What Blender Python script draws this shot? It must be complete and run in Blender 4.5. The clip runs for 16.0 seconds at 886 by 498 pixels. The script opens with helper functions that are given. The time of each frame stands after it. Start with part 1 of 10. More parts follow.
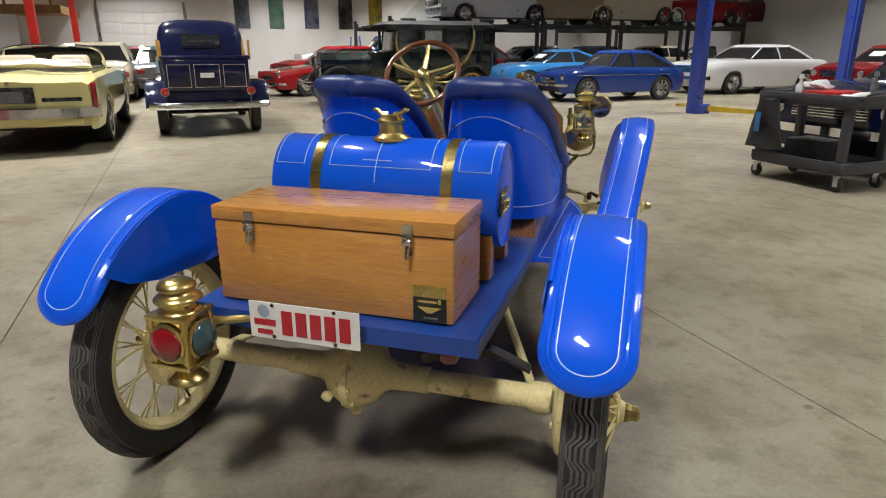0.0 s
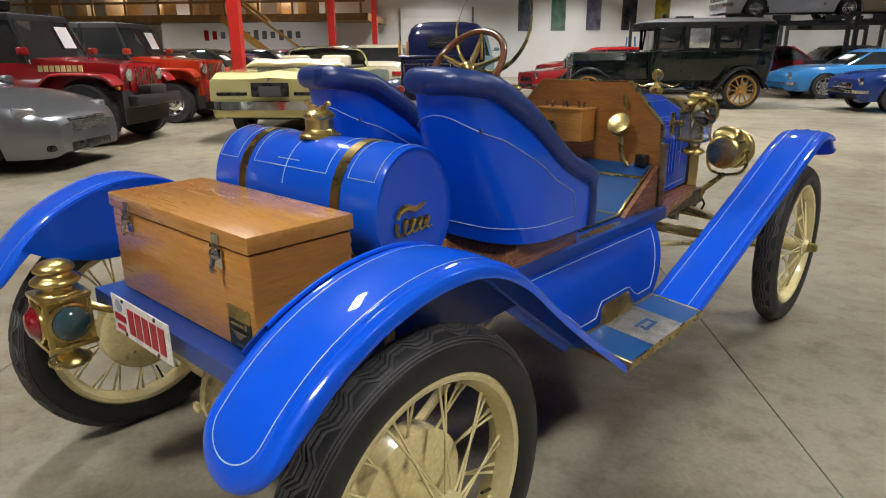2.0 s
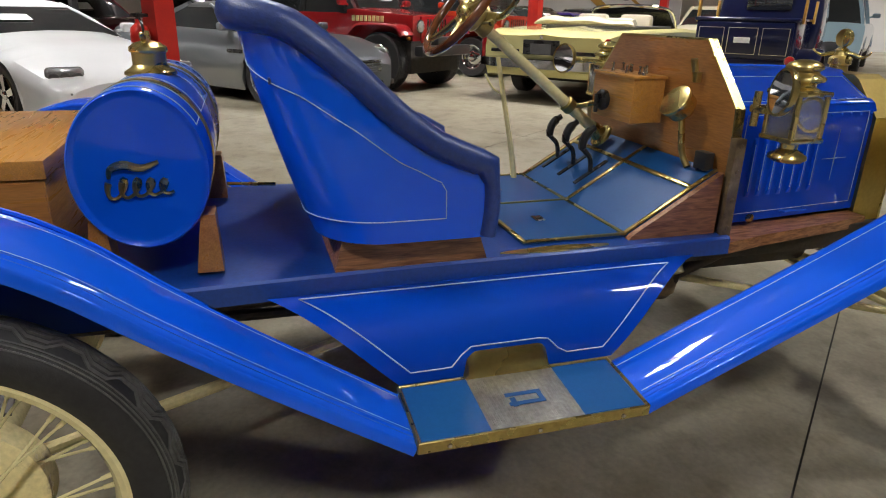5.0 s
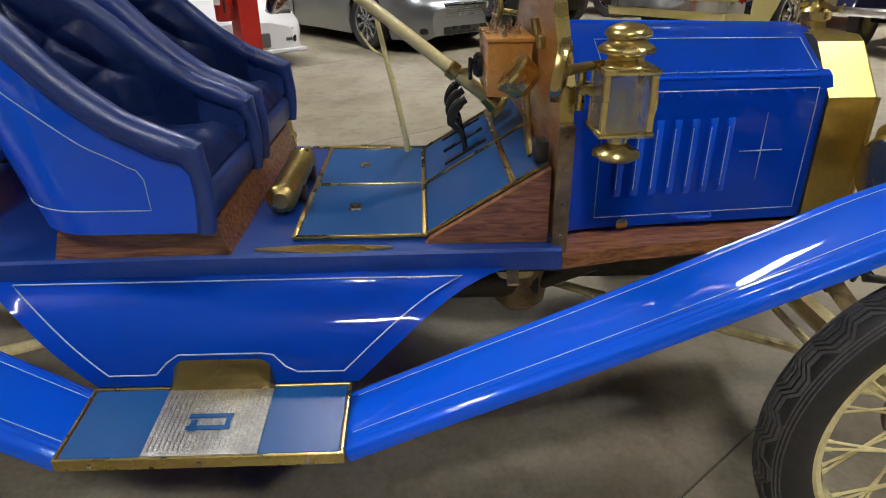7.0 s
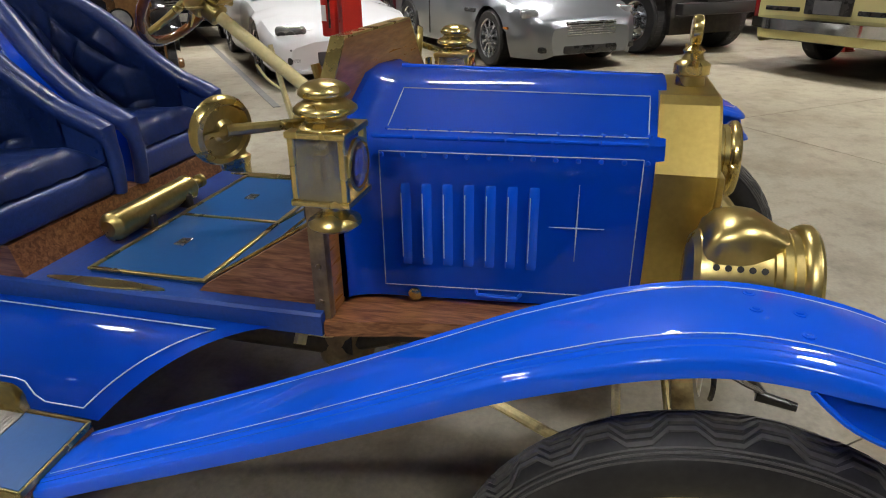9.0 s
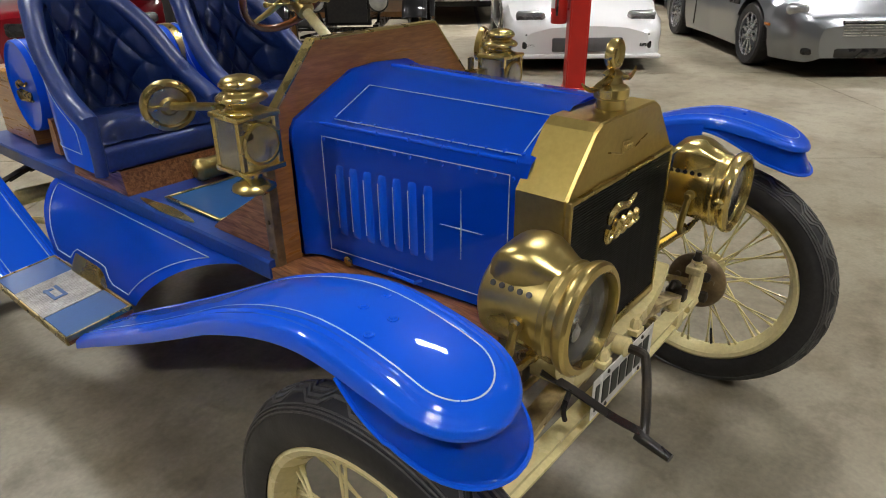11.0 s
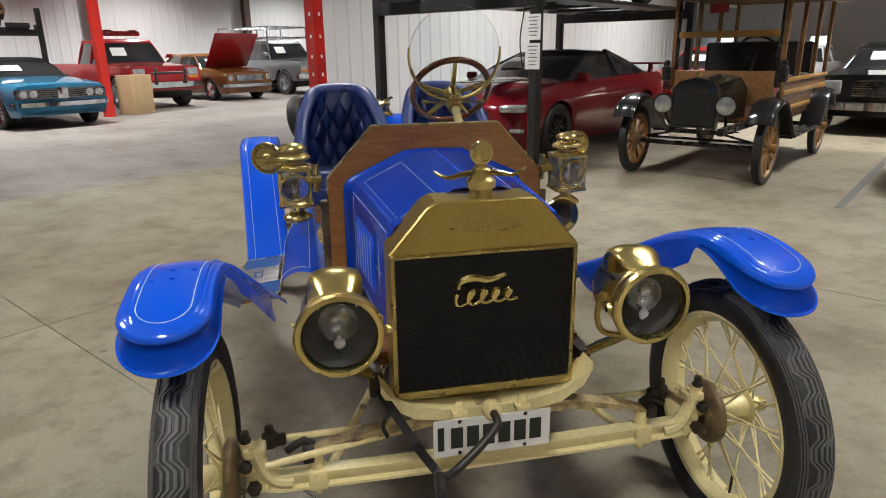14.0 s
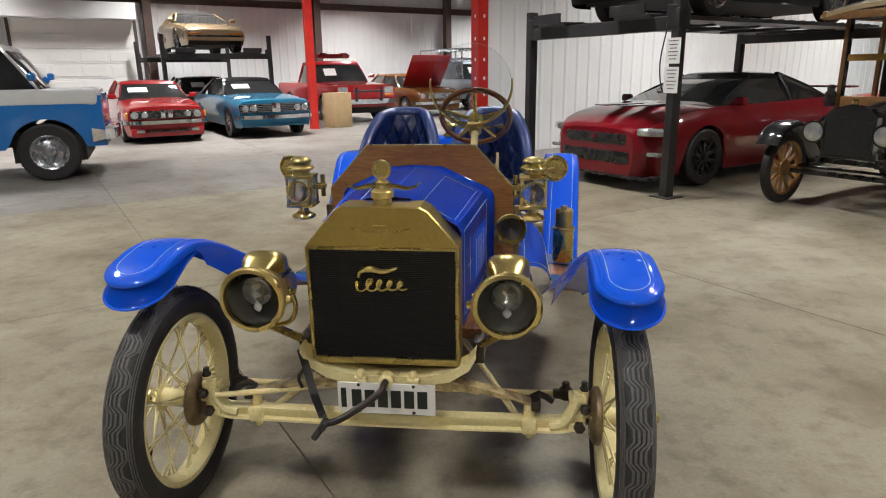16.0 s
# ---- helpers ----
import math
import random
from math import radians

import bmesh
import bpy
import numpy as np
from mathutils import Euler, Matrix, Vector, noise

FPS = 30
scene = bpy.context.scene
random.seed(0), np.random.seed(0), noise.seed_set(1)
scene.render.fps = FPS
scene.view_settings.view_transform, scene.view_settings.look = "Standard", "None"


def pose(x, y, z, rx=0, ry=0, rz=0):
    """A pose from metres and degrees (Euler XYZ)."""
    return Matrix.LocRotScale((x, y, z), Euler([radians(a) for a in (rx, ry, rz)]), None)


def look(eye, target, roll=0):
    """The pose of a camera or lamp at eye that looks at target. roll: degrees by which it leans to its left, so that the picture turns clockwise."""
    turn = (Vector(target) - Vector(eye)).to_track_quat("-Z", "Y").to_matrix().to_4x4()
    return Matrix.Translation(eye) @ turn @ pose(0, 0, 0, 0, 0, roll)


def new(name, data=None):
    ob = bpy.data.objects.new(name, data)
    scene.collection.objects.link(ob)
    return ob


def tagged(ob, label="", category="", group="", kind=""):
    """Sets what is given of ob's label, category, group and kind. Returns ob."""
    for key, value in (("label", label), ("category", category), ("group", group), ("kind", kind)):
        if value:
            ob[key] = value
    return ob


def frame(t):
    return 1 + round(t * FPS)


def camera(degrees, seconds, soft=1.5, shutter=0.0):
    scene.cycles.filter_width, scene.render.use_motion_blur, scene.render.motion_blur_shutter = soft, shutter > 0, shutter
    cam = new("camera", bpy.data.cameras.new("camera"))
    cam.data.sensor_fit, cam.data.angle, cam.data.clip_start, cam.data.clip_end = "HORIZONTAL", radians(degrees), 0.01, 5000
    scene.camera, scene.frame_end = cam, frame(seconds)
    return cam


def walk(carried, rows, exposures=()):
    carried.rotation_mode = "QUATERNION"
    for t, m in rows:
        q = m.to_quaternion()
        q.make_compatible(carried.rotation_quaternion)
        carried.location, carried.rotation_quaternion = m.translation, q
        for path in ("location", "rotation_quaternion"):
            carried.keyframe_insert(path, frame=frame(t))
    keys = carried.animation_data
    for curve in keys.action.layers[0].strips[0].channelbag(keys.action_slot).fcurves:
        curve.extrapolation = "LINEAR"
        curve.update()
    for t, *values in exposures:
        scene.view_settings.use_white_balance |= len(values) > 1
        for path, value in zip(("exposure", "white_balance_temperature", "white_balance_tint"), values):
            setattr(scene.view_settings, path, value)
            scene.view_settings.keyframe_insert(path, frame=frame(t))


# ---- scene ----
cam = camera(69.2, 16.0, soft=1.05)
PATH = [
    (0, (0.786, -1.633, 1.325), (0.216, 0.189, 0.727), -0.1),
    (0.5, (1.004, -1.44, 1.295), (0.223, 0.3, 0.695), -0.1),
    (1, (1.204, -1.247, 1.287), (0.24, 0.401, 0.692), -0.1),
    (1.5, (1.38, -1.052, 1.281), (0.236, 0.479, 0.691), -0.3),
    (2, (1.52, -0.813, 1.272), (0.228, 0.596, 0.685), -0.4),
    (2.5, (1.625, -0.598, 1.253), (0.198, 0.678, 0.673), -0.5),
    (3, (1.724, -0.363, 1.237), (0.18, 0.766, 0.655), -0.4),
    (3.5, (1.784, -0.106, 1.23), (0.141, 0.873, 0.646), -0.3),
    (3.7, (1.802, -0.013, 1.227), (0.122, 0.903, 0.643), -0.2),
    (5.8, (1.8, 0.942, 1.195), (-0.014, 1.262, 0.414), 0.4),
    (6, (1.788, 1.055, 1.202), (-0.029, 1.309, 0.408), -0.2),
    (6.5, (1.746, 1.284, 1.216), (-0.071, 1.429, 0.391), -0.3),
    (7, (1.689, 1.514, 1.243), (-0.116, 1.565, 0.383), -0.5),
    (7.5, (1.647, 1.746, 1.243), (-0.163, 1.691, 0.393), -0.9),
    (8, (1.599, 1.956, 1.276), (-0.195, 1.808, 0.405), -0.9),
    (8.5, (1.499, 2.148, 1.279), (-0.284, 1.877, 0.416), -0.8),
    (8.7, (1.474, 2.225, 1.28), (-0.306, 1.882, 0.436), -0.8),
    (10.8, (1.275, 3.012, 1.354), (-0.158, 1.921, 0.485), -0.7),
    (11, (1.236, 3.085, 1.354), (-0.143, 1.923, 0.489), -0.7),
    (11.5, (1.152, 3.258, 1.359), (-0.099, 1.948, 0.513), -0.7),
    (12, (1.054, 3.431, 1.348), (-0.087, 1.995, 0.55), -0.7),
    (12.5, (0.917, 3.583, 1.349), (-0.071, 2.003, 0.622), -0.7),
    (13, (0.736, 3.722, 1.357), (-0.055, 2.012, 0.688), -0.9),
    (13.5, (0.573, 3.862, 1.363), (-0.005, 2.053, 0.736), -0.9),
    (14, (0.413, 4.013, 1.387), (0.032, 2.141, 0.796), -0.8),
    (14.5, (0.256, 4.127, 1.395), (0.028, 2.223, 0.827), -0.9),
    (15, (0.078, 4.231, 1.413), (-0.01, 2.311, 0.86), -0.8),
    (15.5, (-0.137, 4.34, 1.425), (-0.079, 2.414, 0.887), -0.8),
    (16, (-0.396, 4.421, 1.433), (-0.178, 2.506, 0.901), -0.8),
]
walk(cam, [(t, look(eye, target, roll)) for t, eye, target, roll in PATH],
     [(0, -0.02), (3.5, -0.02), (6.5, -0.08), (8.5, -0.04), (11, -0.09), (13.5, 0.0), (15.5, 0.09), (16, 0.09)])

# ---- light: rows of high-bay lamps under the roof ----
ROOM = radians(38.6)          # the hall's axes stand at this angle to the speedster's
UX, UY = math.cos(ROOM), math.sin(ROOM)
CEILING = 6.4


def hall(a, b, z=0.0, turn=0.0):
    """A pose in the hall's own axes: a along the parking row's noses, b along the row; turn in degrees."""
    return pose(a * UX - b * UY, a * UY + b * UX, z, 0, 0, math.degrees(ROOM) + turn)


world = bpy.data.worlds.new("world")
scene.world = world
world.use_nodes = True
world.node_tree.nodes["Background"].inputs[0].default_value = (0.9, 0.95, 1.0, 1)
world.node_tree.nodes["Background"].inputs[1].default_value = 0.15

LAMP_A = (-15.0, -8.5, -2.0, 4.5, 11.0)
LAMP_B = (-17.5, -10.5, -2.5, 3.0, 8.5, 14.0, 21.5, 29.5)
# the column at a = 17.5 is an added, unseen fill for the east wall
lamp_places = [(a, b) for b in LAMP_B for a in LAMP_A] + [(17.5, b) for b in LAMP_B[4:]]
for a, b in lamp_places:
    light = bpy.data.lights.new("high_bay", "AREA")
    light.shape, light.size, light.size_y = "RECTANGLE", 0.42, 1.2
    watts = 400.0 if b < -8 else 320.0 if a < -5 else 310.0 if b > 8 else 165.0
    if -3 < b < 4 and a == -2.0:            # wattage tuned by place to balance the floor and the speedster's sides
        watts = 195.0 if b < 0 else 125.0
    elif -3 < b < 4 and a > 4:
        watts = 245.0 if a > 8 else 222.0 if b < 0 else 115.0
    if a > 15:
        watts = 150.0
    light.energy, light.color, light.spread = watts, (1.0, 0.975, 0.955), radians(115)
    ob = new("high_bay_lamp", light)
    ob.matrix_world = hall(a, b, CEILING - 0.55)
    tagged(ob, kind="structure")


# ---- mesh helpers ----
def V(*c):
    return Vector(c)


def add_box(bm, c, s, m=None, bev=0.0, seg=2):
    """A box of size s round c, its edges rounded by bev."""
    r = bmesh.ops.create_cube(bm, size=1.0, matrix=Matrix.Translation(c) @ Matrix.Diagonal((*s, 1)))
    vs = r["verts"]
    if bev > 0:
        es = list({e for v in vs for e in v.link_edges})
        out = bmesh.ops.bevel(bm, geom=es, offset=bev, segments=seg, affect="EDGES", profile=0.5)
        vs = list({v for f in out["faces"] for v in f.verts} | {v for v in vs if v.is_valid})
        seen = set()
        stack = [v for v in vs]
        while stack:
            v = stack.pop()
            if v in seen:
                continue
            seen.add(v)
            stack += [e.other_vert(v) for e in v.link_edges]
        vs = list(seen)
    if m is not None:
        bmesh.ops.transform(bm, matrix=m, verts=vs)
    return vs


def frame_on(p, d):
    """A turn whose z axis runs along d, standing at p."""
    return Matrix.Translation(p) @ Vector(d).to_track_quat("Z", "Y").to_matrix().to_4x4()


def loft(bm, rings, closed=True, caps=False):
    rows = [[bm.verts.new(p) for p in ring] for ring in rings]
    n = len(rows[0])
    for a, b in zip(rows, rows[1:]):
        for i in range(n if closed else n - 1):
            j = (i + 1) % n
            bm.faces.new((a[i], a[j], b[j], b[i]))
    if caps:
        bm.faces.new(list(reversed(rows[0])))
        bm.faces.new(rows[-1])
    return rows


def lathe(bm, profile, m=None, seg=24, caps=True):
    """Turns (radius, height) rows round the z axis of m."""
    m = m or Matrix()
    rings = []
    for r, h in profile:
        r = max(r, 0.0004)
        rings.append([m @ V(r * math.cos(i * math.tau / seg), r * math.sin(i * math.tau / seg), h) for i in range(seg)])
    return loft(bm, rings, True, caps)


def rod(bm, p, q, r, r2=None, seg=10):
    p, q = Vector(p), Vector(q)
    lathe(bm, [(r, 0), (r if r2 is None else r2, (q - p).length)], frame_on(p, q - p), seg)


def tube(bm, pts, r, seg=8, closed=False, caps=True):
    """A round bar along pts; r is one radius or one for each point."""
    pts = [Vector(p) for p in pts]
    n = len(pts)
    rings, up = [], V(0.13, 0.21, 0.97)
    for i, p in enumerate(pts):
        if closed:
            d = pts[(i + 1) % n] - pts[i - 1]
        else:
            d = pts[min(i + 1, n - 1)] - pts[max(i - 1, 0)]
        d.normalize()
        side = d.cross(up)
        if side.length < 1e-4:
            side = d.orthogonal()
        side.normalize()
        up = side.cross(d).normalized()
        rr = r[i] if hasattr(r, "__len__") else r
        rings.append([p + rr * (math.cos(k * math.tau / seg) * side + math.sin(k * math.tau / seg) * up) for k in range(seg)])
    if closed:
        rings.append(rings[0])
        loft(bm, rings, True, False)
        bmesh.ops.remove_doubles(bm, verts=bm.verts, dist=1e-6)
    else:
        loft(bm, rings, True, caps)


def smooth_path(pts, n=8):
    """Points on a soft curve through pts."""
    pts = [Vector(p) for p in pts]
    out = []
    for i in range(len(pts) - 1):
        p0, p1, p2, p3 = pts[max(i - 1, 0)], pts[i], pts[i + 1], pts[min(i + 2, len(pts) - 1)]
        for k in range(n):
            t = k / n
            out.append(0.5 * (2 * p1 + (p2 - p0) * t + (2 * p0 - 5 * p1 + 4 * p2 - p3) * t * t + (3 * p1 - p0 - 3 * p2 + p3) * t ** 3))
    out.append(pts[-1])
    return out


def plate(bm, outline, thick, m=None):
    """A flat plate: outline in the xy plane of m, from z = 0 to thick."""
    m = m or Matrix()
    loft(bm, [[m @ V(x, y, 0) for x, y in outline], [m @ V(x, y, thick) for x, y in outline]], True, True)


def table(rows, t):
    """Linear value in rows of (t, value)."""
    if t <= rows[0][0]:
        return rows[0][1]
    for (t0, v0), (t1, v1) in zip(rows, rows[1:]):
        if t <= t1:
            k = (t - t0) / (t1 - t0)
            return v0 + (v1 - v0) * k
    return rows[-1][1]


def soft_table(rows, t):
    """Rounded value in rows of (t, value)."""
    h = 0.03 * (rows[-1][0] - rows[0][0])
    return (table(rows, t - h) + 2 * table(rows, t) + table(rows, t + h)) / 4


def finish(bm, name, material, sharp=35, smooth=True):
    bmesh.ops.recalc_face_normals(bm, faces=bm.faces)
    me = bpy.data.meshes.new(name)
    bm.to_mesh(me)
    bm.free()
    me.materials.append(material)
    if smooth:
        me.shade_smooth()
        me.set_sharp_from_angle(angle=radians(sharp))
    return me


def part(name, bm, material, parent=None, label="", sharp=35, smooth=True):
    """Links a bmesh as one mesh object under a thing or under a part."""
    ob = new(name, finish(bm, name, material, sharp, smooth))
    if parent is not None:
        ob.parent = parent
    if label:
        tagged(ob, label)
    return ob


def shared(name, me, parent, m):
    """One more object on a mesh that others use too."""
    ob = new(name, me)
    ob.parent = parent
    ob.matrix_basis = m
    return ob


def thing(name, m, label, category, group="", kind=""):
    ob = new(name)
    ob.empty_display_size = 0.2
    ob.matrix_basis = m
    return tagged(ob, label, category, group, kind)


# ---- materials ----
def material(name, colour, rough=0.5, metal=0.0, other=None, scale=6.0, stretch=(1, 1, 1), mix=(0.35, 0.7), fine=0.0, fine_scale=90.0,
             bump=0.0, bump_scale=60.0, rough_var=0.0, coat=0.0, coat_rough=0.04, vary=0.0, detail=6.0, warp=0.0, spec=0.5):
    """A surface: a base colour that drifts into another one, fine grain over it, uneven gloss and relief."""
    m = bpy.data.materials.new(name)
    m.use_nodes = True
    t = m.node_tree
    n, l = t.nodes, t.links
    b = n["Principled BSDF"]
    b.inputs["Roughness"].default_value = rough
    b.inputs["Metallic"].default_value = metal
    b.inputs["Coat Weight"].default_value = coat
    b.inputs["Coat Roughness"].default_value = coat_rough
    b.inputs["Specular IOR Level"].default_value = spec
    b.inputs["Base Color"].default_value = (*colour, 1)
    co = n.new("ShaderNodeTexCoord")
    mp = n.new("ShaderNodeMapping")
    mp.inputs["Scale"].default_value = stretch
    l.new(co.outputs["Object"], mp.inputs["Vector"])
    big = n.new("ShaderNodeTexNoise")
    big.inputs["Scale"].default_value, big.inputs["Detail"].default_value = scale, detail
    big.inputs["Distortion"].default_value = warp
    l.new(mp.outputs[0], big.inputs["Vector"])
    ramp = n.new("ShaderNodeMapRange")
    ramp.inputs["From Min"].default_value, ramp.inputs["From Max"].default_value = mix
    l.new(big.outputs["Fac"], ramp.inputs["Value"])
    if other is not None:
        blend = n.new("ShaderNodeMix")
        blend.data_type = "RGBA"
        blend.inputs["A"].default_value, blend.inputs["B"].default_value = (*colour, 1), (*other, 1)
        l.new(ramp.outputs[0], blend.inputs["Factor"])
        col = blend.outputs["Result"]
        if fine > 0:
            grain = n.new("ShaderNodeTexNoise")
            grain.inputs["Scale"].default_value, grain.inputs["Detail"].default_value = fine_scale, 3.0
            l.new(mp.outputs[0], grain.inputs["Vector"])
            gr = n.new("ShaderNodeMapRange")
            gr.inputs["From Min"].default_value, gr.inputs["From Max"].default_value = 0.3, 0.7
            gr.inputs["To Min"].default_value, gr.inputs["To Max"].default_value = 1 - fine, 1 + fine
            l.new(grain.outputs["Fac"], gr.inputs["Value"])
            mul = n.new("ShaderNodeVectorMath")
            mul.operation = "MULTIPLY"
            l.new(col, mul.inputs[0])
            l.new(gr.outputs[0], mul.inputs[1])
            col = mul.outputs[0]
        if vary > 0:
            info = n.new("ShaderNodeObjectInfo")
            vr = n.new("ShaderNodeMapRange")
            vr.inputs["To Min"].default_value, vr.inputs["To Max"].default_value = 1 - vary, 1 + vary
            l.new(info.outputs["Random"], vr.inputs["Value"])
            mul2 = n.new("ShaderNodeVectorMath")
            mul2.operation = "MULTIPLY"
            l.new(col, mul2.inputs[0])
            l.new(vr.outputs[0], mul2.inputs[1])
            col = mul2.outputs[0]
        l.new(col, b.inputs["Base Color"])
    if rough_var > 0:
        rr = n.new("ShaderNodeMapRange")
        rr.inputs["To Min"].default_value, rr.inputs["To Max"].default_value = max(0.02, rough - rough_var), rough + rough_var
        l.new(ramp.outputs[0], rr.inputs["Value"])
        l.new(rr.outputs[0], b.inputs["Roughness"])
    if bump > 0:
        bn = n.new("ShaderNodeTexNoise")
        bn.inputs["Scale"].default_value, bn.inputs["Detail"].default_value = bump_scale, 4.0
        l.new(mp.outputs[0], bn.inputs["Vector"])
        bp = n.new("ShaderNodeBump")
        bp.inputs["Strength"].default_value, bp.inputs["Distance"].default_value = bump, 0.004
        l.new(bn.outputs["Fac"], bp.inputs["Height"])
        l.new(bp.outputs[0], b.inputs["Normal"])
    return m


def glass_material(name, tint=(1, 1, 1), rough=0.0, ior=1.45):
    m = bpy.data.materials.new(name)
    m.use_nodes = True
    b = m.node_tree.nodes["Principled BSDF"]
    b.inputs["Base Color"].default_value = (*tint, 1)
    b.inputs["Transmission Weight"].default_value = 1.0
    b.inputs["Roughness"].default_value = rough
    b.inputs["IOR"].default_value = ior
    return m


def paint(name, colour, flake=0.06):
    """Polished car paint: clear coat, faint unevenness and a little dust."""
    dust = tuple(c * (1 - flake) + 0.05 * flake for c in colour)
    return material(name, colour, 0.32, 0.0, dust, 2.5, mix=(0.35, 0.75), rough_var=0.04, coat=1.0, coat_rough=0.025, bump=0.004, bump_scale=5.0, spec=0.08)


BLUE = material("speedster_blue_paint", (0.001, 0.090, 0.73), 0.4, 0.0, (0.002, 0.096, 0.69), 3.0, rough_var=0.06, coat=0.85, coat_rough=0.02, bump=0.012, bump_scale=9.0, spec=0.1)
# darker copy of the body blue, with the under-fender shade in its colour
BLUE_SHADED = material("shaded_splash_plate_blue", (0.003, 0.050, 0.30), 0.42, 0.0, (0.004, 0.038, 0.22), 9.0, rough_var=0.1, coat=0.4, coat_rough=0.15, bump=0.03, bump_scale=30.0)
DECK_BLUE = material("deck_blue_paint", (0.006, 0.045, 0.26), 0.4, 0.0, (0.012, 0.06, 0.28), 5.0, fine=0.12, rough_var=0.1, coat=0.3, coat_rough=0.2, bump=0.04, bump_scale=120.0)
LINO = material("blue_linoleum", (0.007, 0.066, 0.225), 0.34, 0.0, (0.010, 0.082, 0.24), 7.0, mix=(0.2, 0.85), detail=3.0, fine=0.05, rough_var=0.03, bump=0.03, bump_scale=200.0)
LEATHER = material("navy_leather", (0.012, 0.034, 0.165), 0.36, 0.0, (0.020, 0.048, 0.20), 6.0, fine=0.15, rough_var=0.1, bump=0.18, bump_scale=260.0, spec=0.6)
CREAM = material("cream_enamel", (0.80, 0.71, 0.37), 0.29, 0.0, (0.72, 0.61, 0.29), 9.0, mix=(0.45, 0.8), fine=0.06, rough_var=0.1, coat=0.5, coat_rough=0.1, bump=0.05, bump_scale=40.0)
CREAM_WORN = material("chipped_cream_enamel", (0.80, 0.69, 0.35), 0.34, 0.0, (0.20, 0.13, 0.06), 16.0, mix=(0.60, 0.72), fine=0.1, rough_var=0.12, bump=0.12, bump_scale=45.0)
# for the painted lines, and for the highlights drawn on the louvres
STRIPE = material("pale_stripe_and_glint", (0.42, 0.56, 0.66), 0.35, 0.0, (0.34, 0.48, 0.62), 30.0)
BRASS = material("polished_brass", (0.74, 0.60, 0.25), 0.28, 1.0, (0.60, 0.47, 0.165), 5.0, mix=(0.2, 0.9), fine=0.05, rough_var=0.07, bump=0.03, bump_scale=50.0, detail=3.0)
BRASS_SHELL = material("aged_shell_brass", (0.50, 0.39, 0.13), 0.38, 1.0, (0.38, 0.28, 0.08), 4.0, mix=(0.2, 0.85), fine=0.06, rough_var=0.08, bump=0.04, bump_scale=40.0, detail=4.0)
BRASS_DULL = material("tarnished_brass", (0.52, 0.42, 0.16), 0.31, 1.0, (0.42, 0.32, 0.115), 9.0, fine=0.1, rough_var=0.12, bump=0.06, bump_scale=70.0)
OAK = material("varnished_oak", (0.61, 0.30, 0.068), 0.30, 0.0, (0.46, 0.198, 0.038), 5.0, stretch=(1.2, 14, 14), mix=(0.3, 0.7), fine=0.16, fine_scale=24.0, rough_var=0.06, coat=0.6, coat_rough=0.12, bump=0.012, bump_scale=30.0, warp=0.6)
OAK_END = material("varnished_oak_side", (0.54, 0.25, 0.056), 0.30, 0.0, (0.41, 0.165, 0.033), 5.0, stretch=(14, 1.2, 14), mix=(0.3, 0.7), fine=0.16, fine_scale=24.0, rough_var=0.06, coat=0.6, coat_rough=0.12, bump=0.012, bump_scale=30.0, warp=0.6)
PLANK = material("oiled_firewall_wood", (0.42, 0.185, 0.048), 0.34, 0.0, (0.30, 0.118, 0.027), 4.0, stretch=(1.5, 10, 12), mix=(0.3, 0.72), fine=0.2, fine_scale=20.0, rough_var=0.08, coat=0.45, coat_rough=0.15, bump=0.05, bump_scale=26.0, warp=0.8)
SILL_WOOD = material("grained_sill_wood", (0.33, 0.145, 0.058), 0.42, 0.0, (0.13, 0.046, 0.017), 6.0, stretch=(14, 1.4, 14), mix=(0.35, 0.65), fine=0.2, fine_scale=22.0, rough_var=0.1, coat=0.2, coat_rough=0.2, bump=0.06, bump_scale=26.0, warp=1.2)
RUBBER = material("tyre_rubber", (0.014, 0.014, 0.016), 0.55, 0.0, (0.030, 0.029, 0.028), 12.0, fine=0.2, rough_var=0.12, bump=0.1, bump_scale=150.0)
BLACK = material("black_enamel", (0.012, 0.012, 0.013), 0.3, 0.0, (0.025, 0.024, 0.022), 10.0, rough_var=0.12, bump=0.03, bump_scale=40.0)
IRON = material("oily_black_iron", (0.022, 0.020, 0.018), 0.5, 0.3, (0.06, 0.045, 0.03), 18.0, fine=0.2, rough_var=0.15, bump=0.15, bump_scale=80.0)
CORE = material("radiator_core_black", (0.008, 0.008, 0.009), 0.45, 0.2, (0.022, 0.021, 0.020), 40.0, rough_var=0.1)
NICKEL = material("nickel_plate", (0.62, 0.58, 0.50), 0.22, 1.0, (0.45, 0.41, 0.34), 20.0, rough_var=0.1)
CHROME = material("chrome", (0.72, 0.73, 0.75), 0.10, 1.0, (0.55, 0.56, 0.58), 6.0, rough_var=0.05)
STEEL = material("diamond_step_steel", (0.42, 0.41, 0.38), 0.4, 0.9, (0.30, 0.29, 0.27), 20.0, fine=0.15, rough_var=0.12, bump=0.7, bump_scale=180.0)
WHITE_ENAMEL = material("white_plate_enamel", (0.74, 0.73, 0.69), 0.35, 0.0, (0.62, 0.60, 0.55), 14.0, mix=(0.5, 0.8), rough_var=0.1)
PLATE_RED = material("plate_red", (0.42, 0.018, 0.03), 0.4)
PLATE_BLACK = material("plate_black", (0.012, 0.016, 0.014), 0.4)
PLATE_BLUE = material("plate_seal_grey_blue", (0.30, 0.36, 0.42), 0.5)
